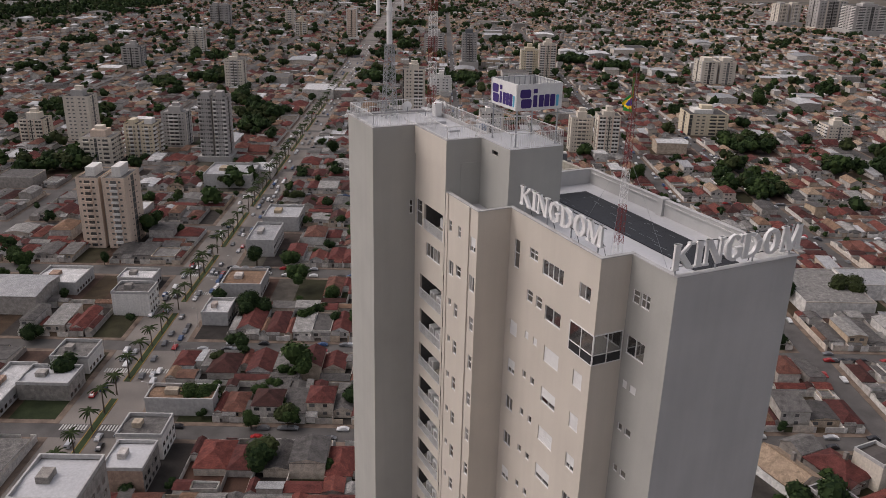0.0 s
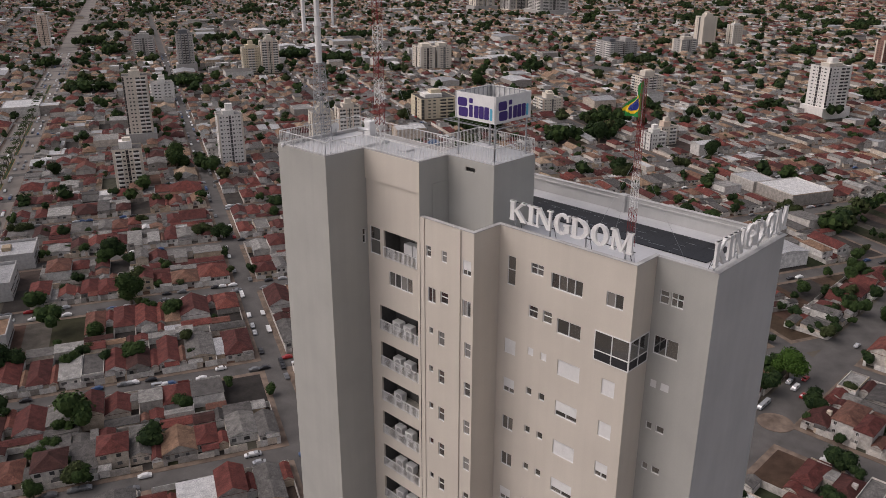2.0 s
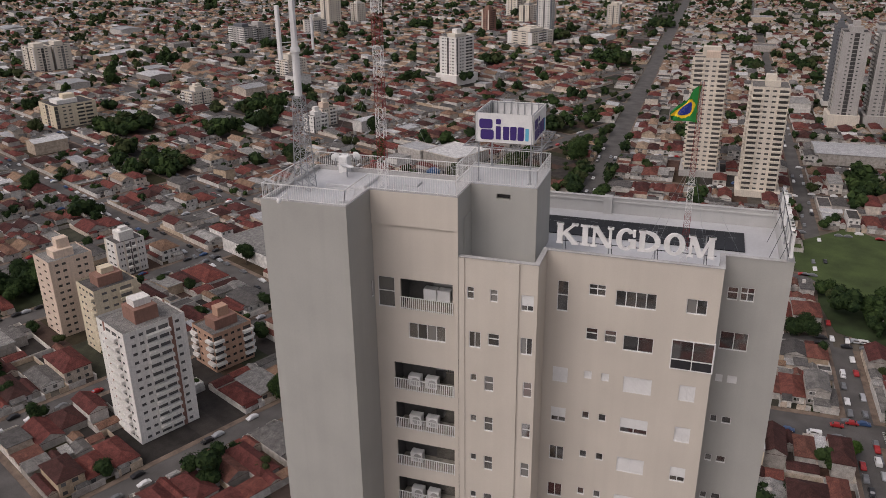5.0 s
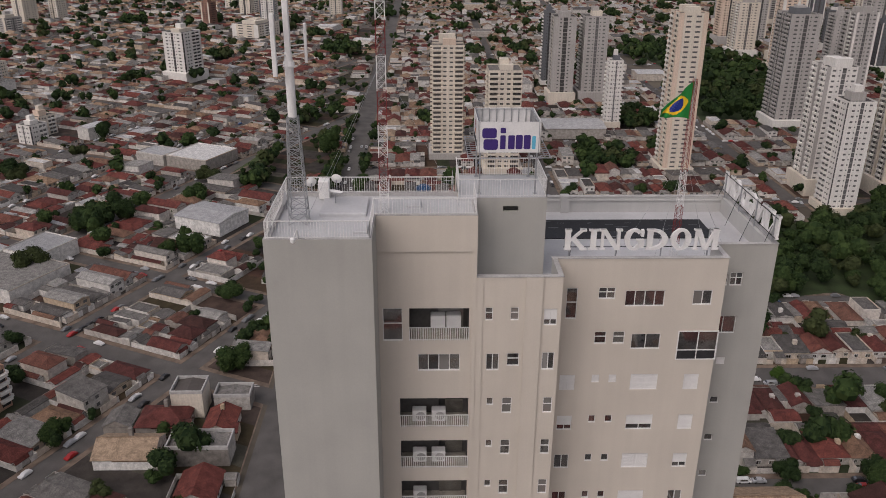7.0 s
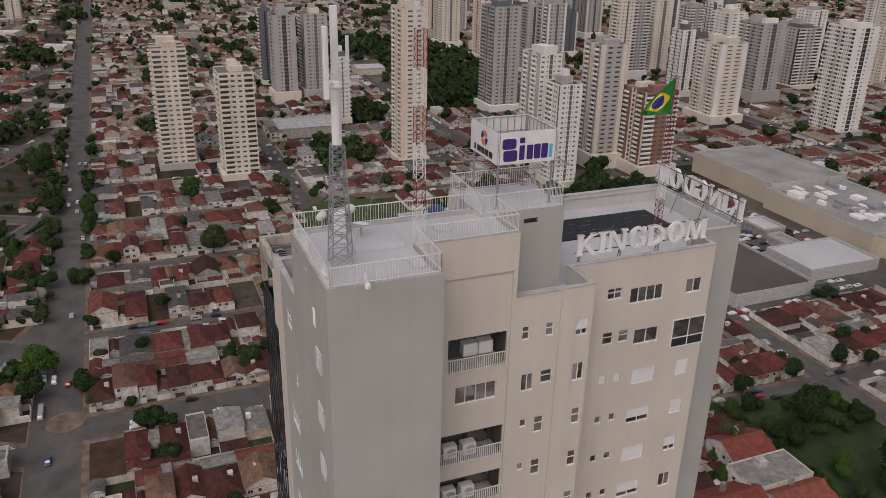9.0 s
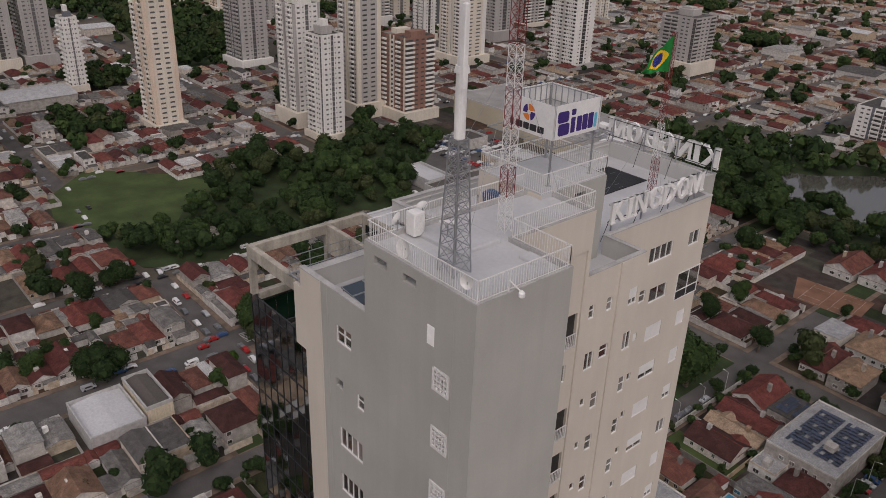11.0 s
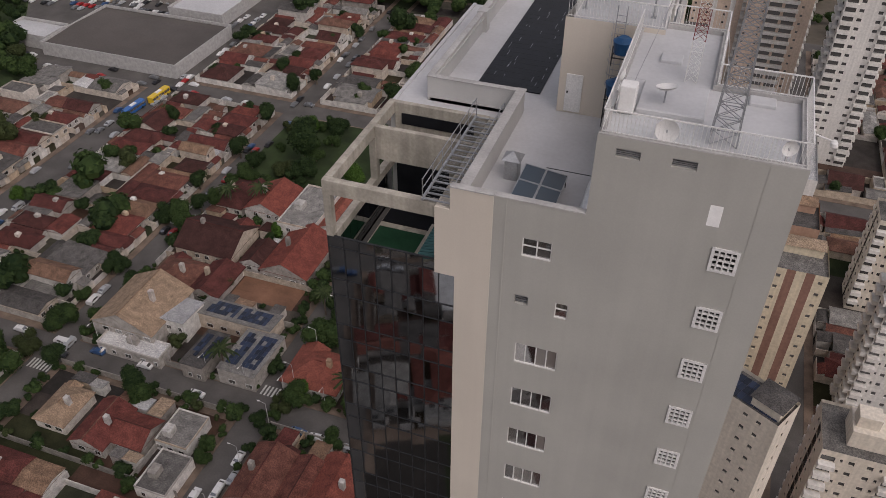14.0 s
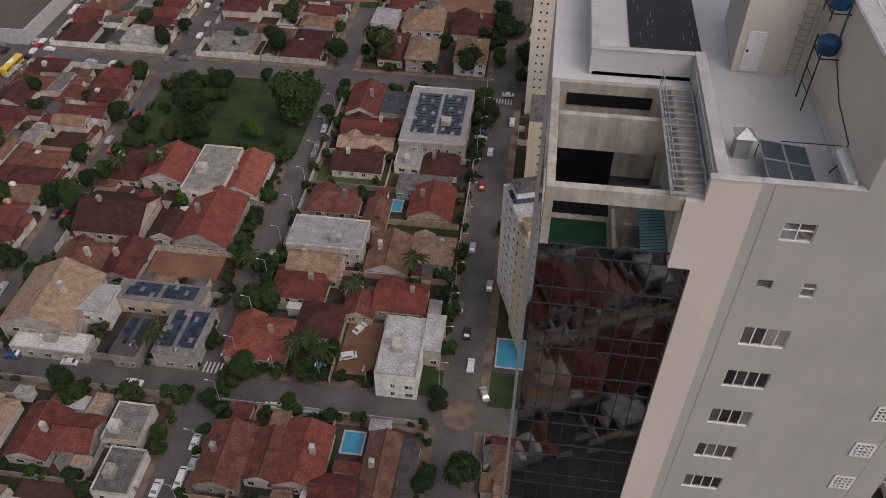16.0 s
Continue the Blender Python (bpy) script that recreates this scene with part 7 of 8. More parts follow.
rl = random.Random(64)
lean_tos = 0
for k in range(900):
    a, b, c, d = PLOTS[rl.randrange(len(PLOTS))] if k % 3 else (rl.uniform(58, 160), 0, rl.uniform(-150, 0), 0)
    w_, d_ = rl.uniform(2.6, 6.5), rl.uniform(2.6, 8.0)
    if k % 3:
        x0, y0 = rl.choice(((b + 0.15, rl.uniform(c, d - 2)), (a - 0.15 - w_, rl.uniform(c, d - 2)), (rl.uniform(a, b - 2), d + 0.15), (rl.uniform(a, b - 2), c - 0.15 - d_)))
    else:
        x0, y0 = a, c
    if lean_tos < 78 and clear_of(x0, x0 + w_, y0, y0 + d_):
        PLOTS.append((x0, x0 + w_, y0, y0 + d_))
        lean_to(x0, x0 + w_, y0, y0 + d_, rl.uniform(2.4, 3.1), rl.choice((CLAY, CLAY, CLAY, FIBRO, FIBRO, METAL, TAN)))
        lean_tos += 1


def yard_wall(x0, x1, y0, y1, h=2.0):
    g = Geo()
    g.slab(x0, x1, y0, y1, 0.1, h, 0.03, 0)
    solo("boundary_wall", g, M["house_wall"], "rendered boundary wall between plots", "wall", "boundary walls", kind="structure")


for xs, ys in (((58, 104.5), (-115, -98.5, -84.5, -62.5, -48.5)), ((115.5, 166.5), (-109, -87, -65, -50, -26.8)), ((57, 105), (-18.2, 6)), ((115, 166), (-18.2, 6))):
    for y in ys:
        yard_wall(xs[0], xs[1], y - 0.09, y + 0.09, 2.2)
for x, ya, yb in ((82, -150, -27), (141, -109, -27), (57, -115, -51), (105, -150, -55), (166.6, -109, -60), (78, -18, 6), (96, -18, 6), (127, -18, 6)):
    yard_wall(x - 0.09, x + 0.09, ya, yb, 2.2)


def patch(name, pts, z, mat, label, category, kind="structure"):
    g = Geo()
    n = len(pts)
    g.poly([(x, y, z) for x, y in pts])
    for i in range(n):
        (xa, ya), (xb, yb) = pts[i], pts[(i + 1) % n]
        g.poly([(xa, ya, z), (xa, ya, z - 0.12), (xb, yb, z - 0.12), (xb, yb, z)])
    return solo(name, g, M[mat], label, category, kind=kind)


def rect(x0, x1, y0, y1):
    return [(x0, y0), (x1, y0), (x1, y1), (x0, y1)]


patch("lawn", rect(113.3, 169.7, -154.4, -112.5), 0.16, "grass", "uneven green park lawn among streets", "lawn")
patch("bare_plot", rect(72.6, 81.3, -47.2, -30.4), 0.15, "soil", "bare red soil plot used for parking", "ground")
patch("bare_plot", rect(119.7, 139.4, -69.7, -55.9), 0.15, "soil", "bare red soil plot between houses", "ground")
patch("lawn", rect(81, 103.6, -107.8, -98.8), 0.15, "meadow", "overgrown green plot between houses", "lawn")
patch("lawn", rect(57.1, 80.4, -87.3, -80.4), 0.15, "grass", "walled strip of rough grass", "lawn")
patch("lawn", rect(55.5, 63.5, -34.5, -26.6), 0.15, "grass", "small corner lawn", "lawn")
patch("lawn", rect(37.4, 44.4, -35.5, -25.6), 0.15, "grass", "small corner lawn", "lawn")
patch("lawn", rect(75.6, 79.5, -14.5, 2.3), 0.15, "grass", "narrow garden lawn", "lawn")
patch("lawn", rect(237, 258, -65.1, -50.9), 0.15, "meadow", "vacant grassy plot between houses", "lawn")
patch("lawn", rect(175.9, 186, -15.5, 1.7), 0.15, "grass", "small walled lawn at a street corner", "lawn")
patch("rubble_plot", [(313, -66), (318, -40), (328, -36), (330, -50), (324, -64)], 0.2, "concrete", "broken concrete rubble beside the wood", "rubble")
patch("lawn", FIELD, 0.11, "grass", "worn grass round the clay courts", "lawn")
for pts in COURTS:
    patch("sports_field", pts, 0.15, "soil", "red clay tennis courts with pale lines", "field")
    cx, cy = sum(p[0] for p in pts) / len(pts), sum(p[1] for p in pts) / len(pts)
    for dx in (-7, 5):
        g = Geo()
        for a, b, c, d in ((-4.1, 4.1, -9, -8.93), (-4.1, 4.1, 8.93, 9), (-4.1, -4.03, -9, 9), (4.03, 4.1, -9, 9), (-4.1, 4.1, -5, -4.93), (-4.1, 4.1, 4.93, 5)):
            g.box(a, b, c, d, 0, 0.004)
        solo("court_lines", g, M["line"], "faded white lines of a clay court", "court marking", kind="structure", m=pose(cx + dx, cy, 0.155, 0, 0, 4))
patch("meadow", MEADOW, 0.17, "meadow", "wide green meadow beside the wood", "lawn")
patch("lawn", NORTH_GREEN, 0.1, "meadow", "green open plot beside the avenue", "lawn")
patch("lake", LAKE, 0.06, "lake", "still grey lake ringed by trees", "lake")
patch("woodland_floor", LAKE_WOOD, 0.02, "grass", "shaded ground under the lakeside wood", "ground")
patch("woodland_floor", STREAM_WOOD, 0.16, "grass", "shaded ground under the streamside wood", "ground")
patch("woodland_floor", FAR_WOOD, 0.02, "grass", "shaded ground under the far wood", "ground")
patch("car_park", MALL_LOT, 0.03, "asphalt", "grey car park beside the shopping centre", "car park")
patch("traffic_island", [(50.5 + 4.2 * math.cos(a), -22.5 + 4.2 * math.sin(a)) for a in [k * 0.314 for k in range(20)]], 0.15, "paving", "round paved traffic island", "traffic island")
patch("traffic_island", [(237 + 6 * math.cos(a), 96.5 + 6 * math.sin(a)) for a in [k * 0.314 for k in range(20)]], 0.15, "paving", "round paved traffic island", "traffic island")
for x0, x1, y0, y1 in ((70.8, 75.2, -14.6, -9.3), (38.1, 43.4, -46, -37.5), (75.8, 78.6, -95.1, -90.3), (142.6, 146.6, -63.1, -60), (84.3, 87.3, -32.4, -29.5), (152.7, 155.7, -58.9, -56.9), (9.5, 17.5, -137.5, -134)):
    pool = empty("swimming_pool", (x0 + x1) / 2, (y0 + y1) / 2, 0.12, label="small blue garden swimming pool with a pale rim", category="pool", group="garden pools")
    w, d = (x1 - x0) / 2, (y1 - y0) / 2
    g = Geo()
    for a, b, c, e in ((-w - 0.4, w + 0.4, -d - 0.4, -d), (-w - 0.4, w + 0.4, d, d + 0.4), (-w - 0.4, -w, -d, d), (w, w + 0.4, -d, d)):
        g.box(a, b, c, e, 0, 0.14)
    part("rim", g, M["coping"], pool)
    g = Geo()
    g.box(-w, w, -d, d, 0, 0.07)
    part("water", g, M["pool"], pool)

deck = empty("parking_deck", 15, -180, 0, label="grey concrete parking deck with a sports court and blue edge", category="parking deck")
g = Geo()
g.slab(-8, 8, -11, 11, 0, 8, 0.1)
part("body", g, M["coping"], deck)
g = Geo()
g.box(-6.8, 4.5, -7, 6, 8, 8.03)
part("court", g, M["soil"], deck, "worn reddish sports court")
g = Geo()
g.box(-7.6, 7.4, 8.2, 10.4, 8, 8.25)
part("pool", g, M["pool"], deck, "narrow blue pool")

# kerbed median, palms and crossings of the tree-lined avenue
for a in range(12):
    v0, v1 = 190 + a * 70, 190 + a * 70 + 58
    g = Geo()
    for u0, u1, z, m in ((-111.6, -109.4, 0.17, 0), (-111.85, -111.6, 0.2, 1), (-109.4, -109.15, 0.2, 1)):
        q = [north(u0, v0), north(u1, v0), north(u1, v1), north(u0, v1)]
        g.faces([(*p, 0.03) for p in q] + [(*p, z) for p in q], [(4, 5, 6, 7), (0, 1, 5, 4), (1, 2, 6, 5), (2, 3, 7, 6), (3, 0, 4, 7)], m)
    solo("median", g, [M["grass"], M["kerb_yellow"]], "planted avenue median with ochre kerbs", "median", kind="structure")


def crossing(cx, cy, rz, length, label="faded white zebra crossing"):
    g = Geo()
    n = int(length / 1.0)
    for i in range(n):
        x = -length / 2 + i * 1.0
        g.box(x, x + 0.5, -1.6, 1.6, 0, 0.004)
    solo("zebra_crossing", g, M["line"], label, "road marking", kind="structure", m=pose(cx, cy, 0.05, 0, 0, rz))


for v in (230, 268, 340, 361):
    crossing(*north(-103, v), ZN, 11), crossing(*north(-117, v), ZN, 9)
for cx, cy, rz in ((231, 112, 0), (110, -28, 0), (171.5, -16, 0), (51, -152, 0), (231, -30, 0)):
    crossing(cx, cy, rz, 7)


# ---- trees ----
def built_on(x, y):
    """Streets, and the halls beside them, where no tree stands."""
    if 194 < x < 227 and 4 < y < 38:
        return True
    hu, hv = north_inv(x, y)
    if any(a - 1 < hu < b + 1 and c - 1 < hv < d + 1 for a, b, c, d, *_ in HALLS):
        return True
    if y < 104:
        return any(abs(x - c) < w / 2 for c, w in SX) or any(abs(y - c) < w / 2 for c, w in SY)
    u, v = north_inv(x, y)
    return any(abs(u - c) < w / 2 for c, w in NU) or any(abs(v - c) < w / 2 for c, w in NV)


def tree_meshes(seed, spread=1.0, tall=1.0, mat="leaf", leaves=620):
    """A tapered trunk with limbs, and a crown of leaf sprays on several uneven lobes; crown radius about 1, to be scaled."""
    r = random.Random(seed)
    t = Geo()
    t.beam((0, 0, 0), (r.uniform(-0.05, 0.05), r.uniform(-0.05, 0.05), 0.62), 0.085, n=7, r1=0.06)
    lobes = []
    for k in range(r.randint(7, 10)):
        a, rad = r.uniform(0, 6.28), r.uniform(0.15, 0.72) * spread
        lobes.append((rad * math.cos(a), rad * math.sin(a), r.uniform(0.7, 1.3) * tall - 0.3 * rad, r.uniform(0.36, 0.54)))
        if k < 6:
            t.beam((0, 0, 0.5), (lobes[-1][0] * 0.8, lobes[-1][1] * 0.8, lobes[-1][2] - 0.1), 0.04, n=5, r1=0.012)
    c = Geo()
    for lx, ly, lz, lr in lobes:
        # dense inner foliage, as crumpled lumps
        rings, n = 5, 9
        lump = [[Vector((lx, ly, lz)) + Vector((math.sin(math.pi * i / rings) * math.cos(6.283 * k / n), math.sin(math.pi * i / rings) * math.sin(6.283 * k / n), math.cos(math.pi * i / rings))) * lr * r.uniform(0.68, 0.9)
                 for k in range(n)] for i in range(rings + 1)]
        for i in range(rings):
            for k in range(n):
                c.poly([tuple(lump[i][k]), tuple(lump[i + 1][k]), tuple(lump[i + 1][(k + 1) % n]), tuple(lump[i][(k + 1) % n])])
    for i in range(leaves):
        lx, ly, lz, lr = r.choice(lobes)
        d = Vector((r.gauss(0, 1), r.gauss(0, 1), r.gauss(0.25, 1))).normalized()
        p = Vector((lx, ly, lz)) + d * lr * r.uniform(0.72, 1.04)
        n = (d + Vector((r.gauss(0, 0.5), r.gauss(0, 0.5), r.gauss(0.3, 0.5)))).normalized()
        a = n.orthogonal().normalized()
        b = n.cross(a)
        ang = r.uniform(0, 6.28)
        a, b = a * math.cos(ang) + b * math.sin(ang), b * math.cos(ang) - a * math.sin(ang)
        s = r.uniform(0.035, 0.07)
        q = [p - a * s * 1.2 - b * s * 0.5, p + a * s * 0.9 - b * s * 0.6 - n * s * 0.2, p + b * s * 1.1 - n * s * 0.2]
        c.poly([tuple(v) for v in q])
    return t.mesh("trunk", [M["trunk"]]), c.mesh("crown", [M[mat]])


TREES = [tree_meshes(k, (1.0, 0.85, 1.1, 0.75)[k % 4], (1.0, 1.15, 0.85, 1.3)[k % 4], "leaf_bright" if k == 5 else ("leaf", "leaf_mid", "leaf_olive")[k % 3], 3000) for k in range(6)]
tree_count = 0
rt = random.Random(21)


def tree(x, y, rad, kind=None):
    global tree_count
    tree_count += 1
    k = rt.randrange(5) if kind is None else kind
    ob = empty("tree", x, y, 0.1, rt.uniform(0, 360), label="leafy %s green street or garden tree" % ("bright" if k == 5 else "dark"), category="tree", group="trees among the houses")
    s = rad * 0.95
    part("trunk", TREES[k][0], None, ob, m=Matrix.Diagonal((s, s, s * 0.95, 1)))
    part("crown", TREES[k][1], None, ob, m=Matrix.Diagonal((s, s, s * 0.95, 1)))


for x, y, rad in [(116, -129, 12), (136, -171, 6.5), (112, -167, 6), (107, -132, 3.6), (106, -49, 6.0), (115, -65, 3.0), (107, -61, 3.7), (92, -37, 2.7), (88, -29, 4.2), (103, -27, 4.2), (113, -35, 2.7), (142, -16, 4.8), (108, -18, 2.5), (89, -18, 3.1),
                  (148, -118, 5.3), (154, -116, 4.4), (51, -197, 6.4), (43, -178, 7), (57, -149, 4.7), (54, -139, 4.6), (45, -85, 3.1), (48, -4, 6), (169, -78, 6.2), (163, -107, 5), (165, -98, 3.4), (177, -56, 3.7), (179, -170, 5), (174, -181, 4), (137, -196, 5.4)]:
    tree(x, y, rad)
for x, y, rad in [(169, -88, 4.1), (80, 374, 6.5), (127, 475, 6.4), (184, 572, 7), (112, 865, 9), (12, 405, 3.8), (67, 320, 8), (86, 304, 5), (103, 322, 5.4), (33, 253, 7), (45, 234, 4), (55, 204, 4.9), (-28, 422, 6.3), (359, 431, 8), (-21, 332, 5.2), (128, 344, 9), (195, 402, 6.6), (203, 390, 6.5),
                  (254, 535, 12), (272, 516, 7), (239, 119, 7.7), (460, 299, 7.9), (549, 280, 8.6), (195, 168, 5.5), (468, 305, 8.8), (535, 370, 9.9), (295, 241, 6.2), (326, 235, 10), (229, -35, 7)]:
    tree(x, y, rad)
for x, y, rad in [(333, 362, 7), (660, 616, 12), (460, 183, 8), (339, 174, 6.3), (383, 209, 8.2), (517, 116, 10.9), (345, 92, 5.8), (359, 79, 4.9), (250, 35, 5.9), (393, 107, 5), (258, 90, 3.7), (152, -128, 9), (174, -121, 5), (179, -10, 6.9), (138, -14, 4.2), (166, 11, 2.8), (287, -145, 6.2), (175, -55, 3.4), (56, -139, 5), (54, -234, 6.8), (55, -207, 5.3)]:
    tree(x, y, rad)
tree(233, -33, 8.5), tree(237, 17, 9), tree(183, -14, 5.5), tree(286, 8, 8), tree(296, -8, 7), tree(217, -17, 3.6, 5)
tree(139, -85, 3.6, 5), tree(269, 106, 8, 5), tree(228, -73, 3.9, 5), tree(103, -29, 3.4, 5), tree(129, -120, 5, 5), tree(158, -147, 4, 5)
for k in range(13):
    tree(rt.uniform(117, 168), rt.choice((rt.uniform(-154, -146), rt.uniform(-122, -113), rt.uniform(-150, -115))), rt.uniform(2.2, 4.5))
for k in range(52):
    # street and garden trees of the southern quarter
    side = rt.randrange(6)
    x, y = ((105.4, 56.4, 114.8, 166.6)[side] + rt.uniform(-0.8, 0.8), rt.uniform(-150, 2)) if side < 4 else (rt.choice((84.5, 141.5)) + rt.uniform(-3, 3), rt.uniform(-112, -30))
    tree(x, y, rt.choice((1.5, 1.9, 2.3, 2.8, 3.4)))
for x, y in NEAR_HOUSES[::3]:
    x, y, r_ = x + rt.uniform(-6, 6), y + rt.uniform(-9, 9), rt.uniform(1.8, 4.2)
    if not built_on(x, y):
        tree(x, y, r_)

for k in range(22):
    # dark street trees
    tree(171.5 + rt.choice((-5.2, 5.2)) + rt.uniform(-0.5, 0.5), rt.uniform(-108, -8), rt.uniform(2.4, 4.4))
for x, y, rad in ((84, -204, 3), (75, -186, 3.2), (93, -166, 2.6), (57, -187, 4.5), (54, -176, 4), (104, -216, 3.5)):
    tree(x, y, rad)

far_trees = {}


def far_tree(x, y, rad, seed):
    r = random.Random(seed)
    G = far_trees.setdefault((int(x // 500), int(y // 500)), Geo())
    hgt = rad * r.uniform(0.9, 1.3)
    tone = r.choice((0, 0, 0, 1, 1, 2))
    lobes = [(r.uniform(-0.5, 0.5) * rad, r.uniform(-0.5, 0.5) * rad, hgt * r.uniform(0.6, 1.2), rad * r.uniform(0.45, 0.65)) for _ in range(5)]
    near_ = math.hypot(x - 20, y - 45)
    for lx, ly, lz, lr in lobes:
        # dense inner foliage
        rings, n = (4, 7) if near_ < 430 else (2, 5)
        lump = [[(x + lx + math.sin(math.pi * (i + 0.3) / (rings + 0.6)) * math.cos(6.283 * k / n) * lr * r.uniform(0.7, 0.95), y + ly + math.sin(math.pi * (i + 0.3) / (rings + 0.6)) * math.sin(6.283 * k / n) * lr * r.uniform(0.7, 0.95),
                  lz + 0.3 + math.cos(math.pi * (i + 0.3) / (rings + 0.6)) * lr * 0.85) for k in range(n)] for i in range(rings + 1)]
        for i in range(rings):
            for k in range(n):
                G.poly([lump[i][k], lump[i + 1][k], lump[i + 1][(k + 1) % n], lump[i][(k + 1) % n]], tone)
        G.poly(lump[0], tone)
    for k in range(420 if near_ < 430 else 60 if near_ < 800 else 14):
        lx, ly, lz, lr = r.choice(lobes)
        d = Vector((r.gauss(0, 1), r.gauss(0, 1), abs(r.gauss(0.2, 0.9)))).normalized()
        p = Vector((x + lx, y + ly, lz + 0.3)) + d * lr * r.uniform(0.7, 1.05)
        n = (d + Vector((r.gauss(0, 0.4), r.gauss(0, 0.4), 0.3))).normalized()
        a = n.orthogonal().normalized()
        b = n.cross(a)
        s = rad * r.uniform(0.6, 1.1) * (0.115 if near_ < 430 else 0.24 if near_ < 800 else 0.38)
        G.poly([tuple(p - a * s - b * s * 0.5), tuple(p + a * s - b * s * 0.6), tuple(p + b * s * 1.1)], tone)


rw = random.Random(5)
for outline, step, size in ((LAKE_WOOD, 8.0, (4.5, 7.5)), (STREAM_WOOD, 8.5, (4, 7)), (FAR_WOOD, 11, (5, 8)), (FAR_WOOD_B, 14, (6, 9))):
    xs, ys = [p[0] for p in outline], [p[1] for p in outline]
    x = min(xs)
    while x < max(xs):
        y = min(ys)
        while y < max(ys):
            px, py = x + rw.uniform(-4, 4), y + rw.uniform(-4, 4)
            if in_poly(px, py, outline) and not in_poly(px, py, LAKE) and not in_poly(px, py, MEADOW) and not in_poly(px, py, FIELD) and rw.random() < 0.8 + 0.3 * math.sin(px * 0.06) * math.sin(py * 0.075):
                if all((px - a) ** 2 + (py - b) ** 2 > (c + 4) ** 2 for a, b, c in TAKEN):
                    far_tree(px, py, rw.uniform(*size) * rw.choice((0.6, 0.8, 1.0, 1.25)), int(px * 77 + py))
            y += step
        x += step
for k in range(21000):
    x, y = rw.uniform(-80, 2300), rw.uniform(-1250, 2650)
    if visible(x, y) and not built_on(x, y) and math.hypot(x - 20, y - 45) > 150 and not any(in_poly(x, y, p) for p in (LAKE, MEADOW, FIELD, MALL, MALL_LOT, SOUTH_QUARTER)):
        if all((x - a) ** 2 + (y - b) ** 2 > c * c for a, b, c in TAKEN):
            big = rw.random() < 0.18
            far_tree(x, y, rw.uniform(4.5, 8) if big else rw.uniform(2.0, 4.2), k)
for k in range(46):
    # trees along the avenue and round the open green
    far_tree(rw.uniform(245, 640), 98.5 + rw.choice((-8.5, 8.5)) + rw.uniform(-1, 1), rw.uniform(2.5, 5.5), 9000 + k)
    if k % 2:
        far_tree(rw.uniform(444, 508), rw.choice((rw.uniform(103, 112), rw.uniform(146, 160))), rw.uniform(3.5, 7), 9500 + k)
for k in range(90):
    # bushes and trees on the odd corners between the two street grids
    x, y = rw.uniform(236, 760), rw.uniform(109, 134)
    if not built_on(x, y) and not in_poly(x, y, NORTH_GREEN):
        far_tree(x, y, rw.uniform(2.0, 4.6), 12000 + k)
planted = 0
for k in range(6000):
    # shrubs and small trees that fill gardens and line the walls of the southern quarter
    x, y, rad = rw.uniform(54, 171), rw.uniform(-156, 6), rw.choice((0.7, 0.9, 1.1, 1.4, 1.8, 2.4))
    near_wall = any(abs(x - c) < 1.6 for c in (57, 82, 105, 115, 141, 167)) or any(abs(y - c) < 1.3 for c in (-115, -98.5, -84.5, -62.5, -48.5, -27.5, -18, 6, -109, -87, -65))
    if planted < 430 and (near_wall or k % 4 == 0) and not built_on(x, y) and not any(a - rad * 0.6 < x < b + rad * 0.6 and c - rad * 0.6 < y < d + rad * 0.6 for a, b, c, d in PLOTS + KEEP_OPEN):
        far_tree(x, y, rad, 15000 + k)
        planted += 1
for gx, gy, rad in GROVES:
    for k in range(int(rad * rad / 14)):
        a, q = rw.uniform(0, 6.28), rad * math.sqrt(rw.random())
        far_tree(gx + q * math.cos(a), gy + q * math.sin(a) * 0.8, rw.uniform(3.5, 7.5), int(gx * 3 + k * 17))
for key, G in far_trees.items():
    solo("far_trees", G, [M["leaf"], M["leaf_mid"], M["leaf_olive"]], "dark green tree crowns among the far roofs", "trees", kind="stuff")

# palms
PT, PC = Geo(), Geo()
PT.beam((0, 0, 0), (0.05, 0, 3.2), 0.2, n=8, r1=0.16), PT.beam((0.05, 0, 3.2), (0.0, 0.05, 6.4), 0.16, n=8, r1=0.12)
rp = random.Random(3)
for k in range(18):
    a, up = k * 2.4, rp.uniform(-0.1, 0.9)
    L = rp.uniform(2.2, 3.0)
    prev = None
    for i in range(7):
        t = i / 6
        rr, z = L * t, 6.4 + up * L * t * 0.9 - L * 0.62 * t * t
        cc = Vector((rr * math.cos(a), rr * math.sin(a), z))
        side = Vector((-math.sin(a), math.cos(a), 0)) * (0.42 * (1 - t * 0.8))
        if prev:
            p, s0 = prev
            PC.poly([tuple(p), tuple(cc), tuple(cc + side + Vector((0, 0, -0.2))), tuple(p + s0 + Vector((0, 0, -0.2)))])
            PC.poly([tuple(p), tuple(p - s0 + Vector((0, 0, -0.2))), tuple(cc - side + Vector((0, 0, -0.2))), tuple(cc)])
        prev = (cc, side)
PT_M, PC_M = PT.mesh("trunk", [M["trunk"]]), PC.mesh("crown", [M["palm_leaf"]])
places = [north(-110.5 + rp.uniform(-0.4, 0.4), 205 + k * 11.5 + rp.uniform(-2, 2)) for k in range(62)]
places += [(124, -29), (110, -58), (87, -33), (84, -30), (90, -31), (150, -95), (160, -92), (81, -52), (67, -63)]
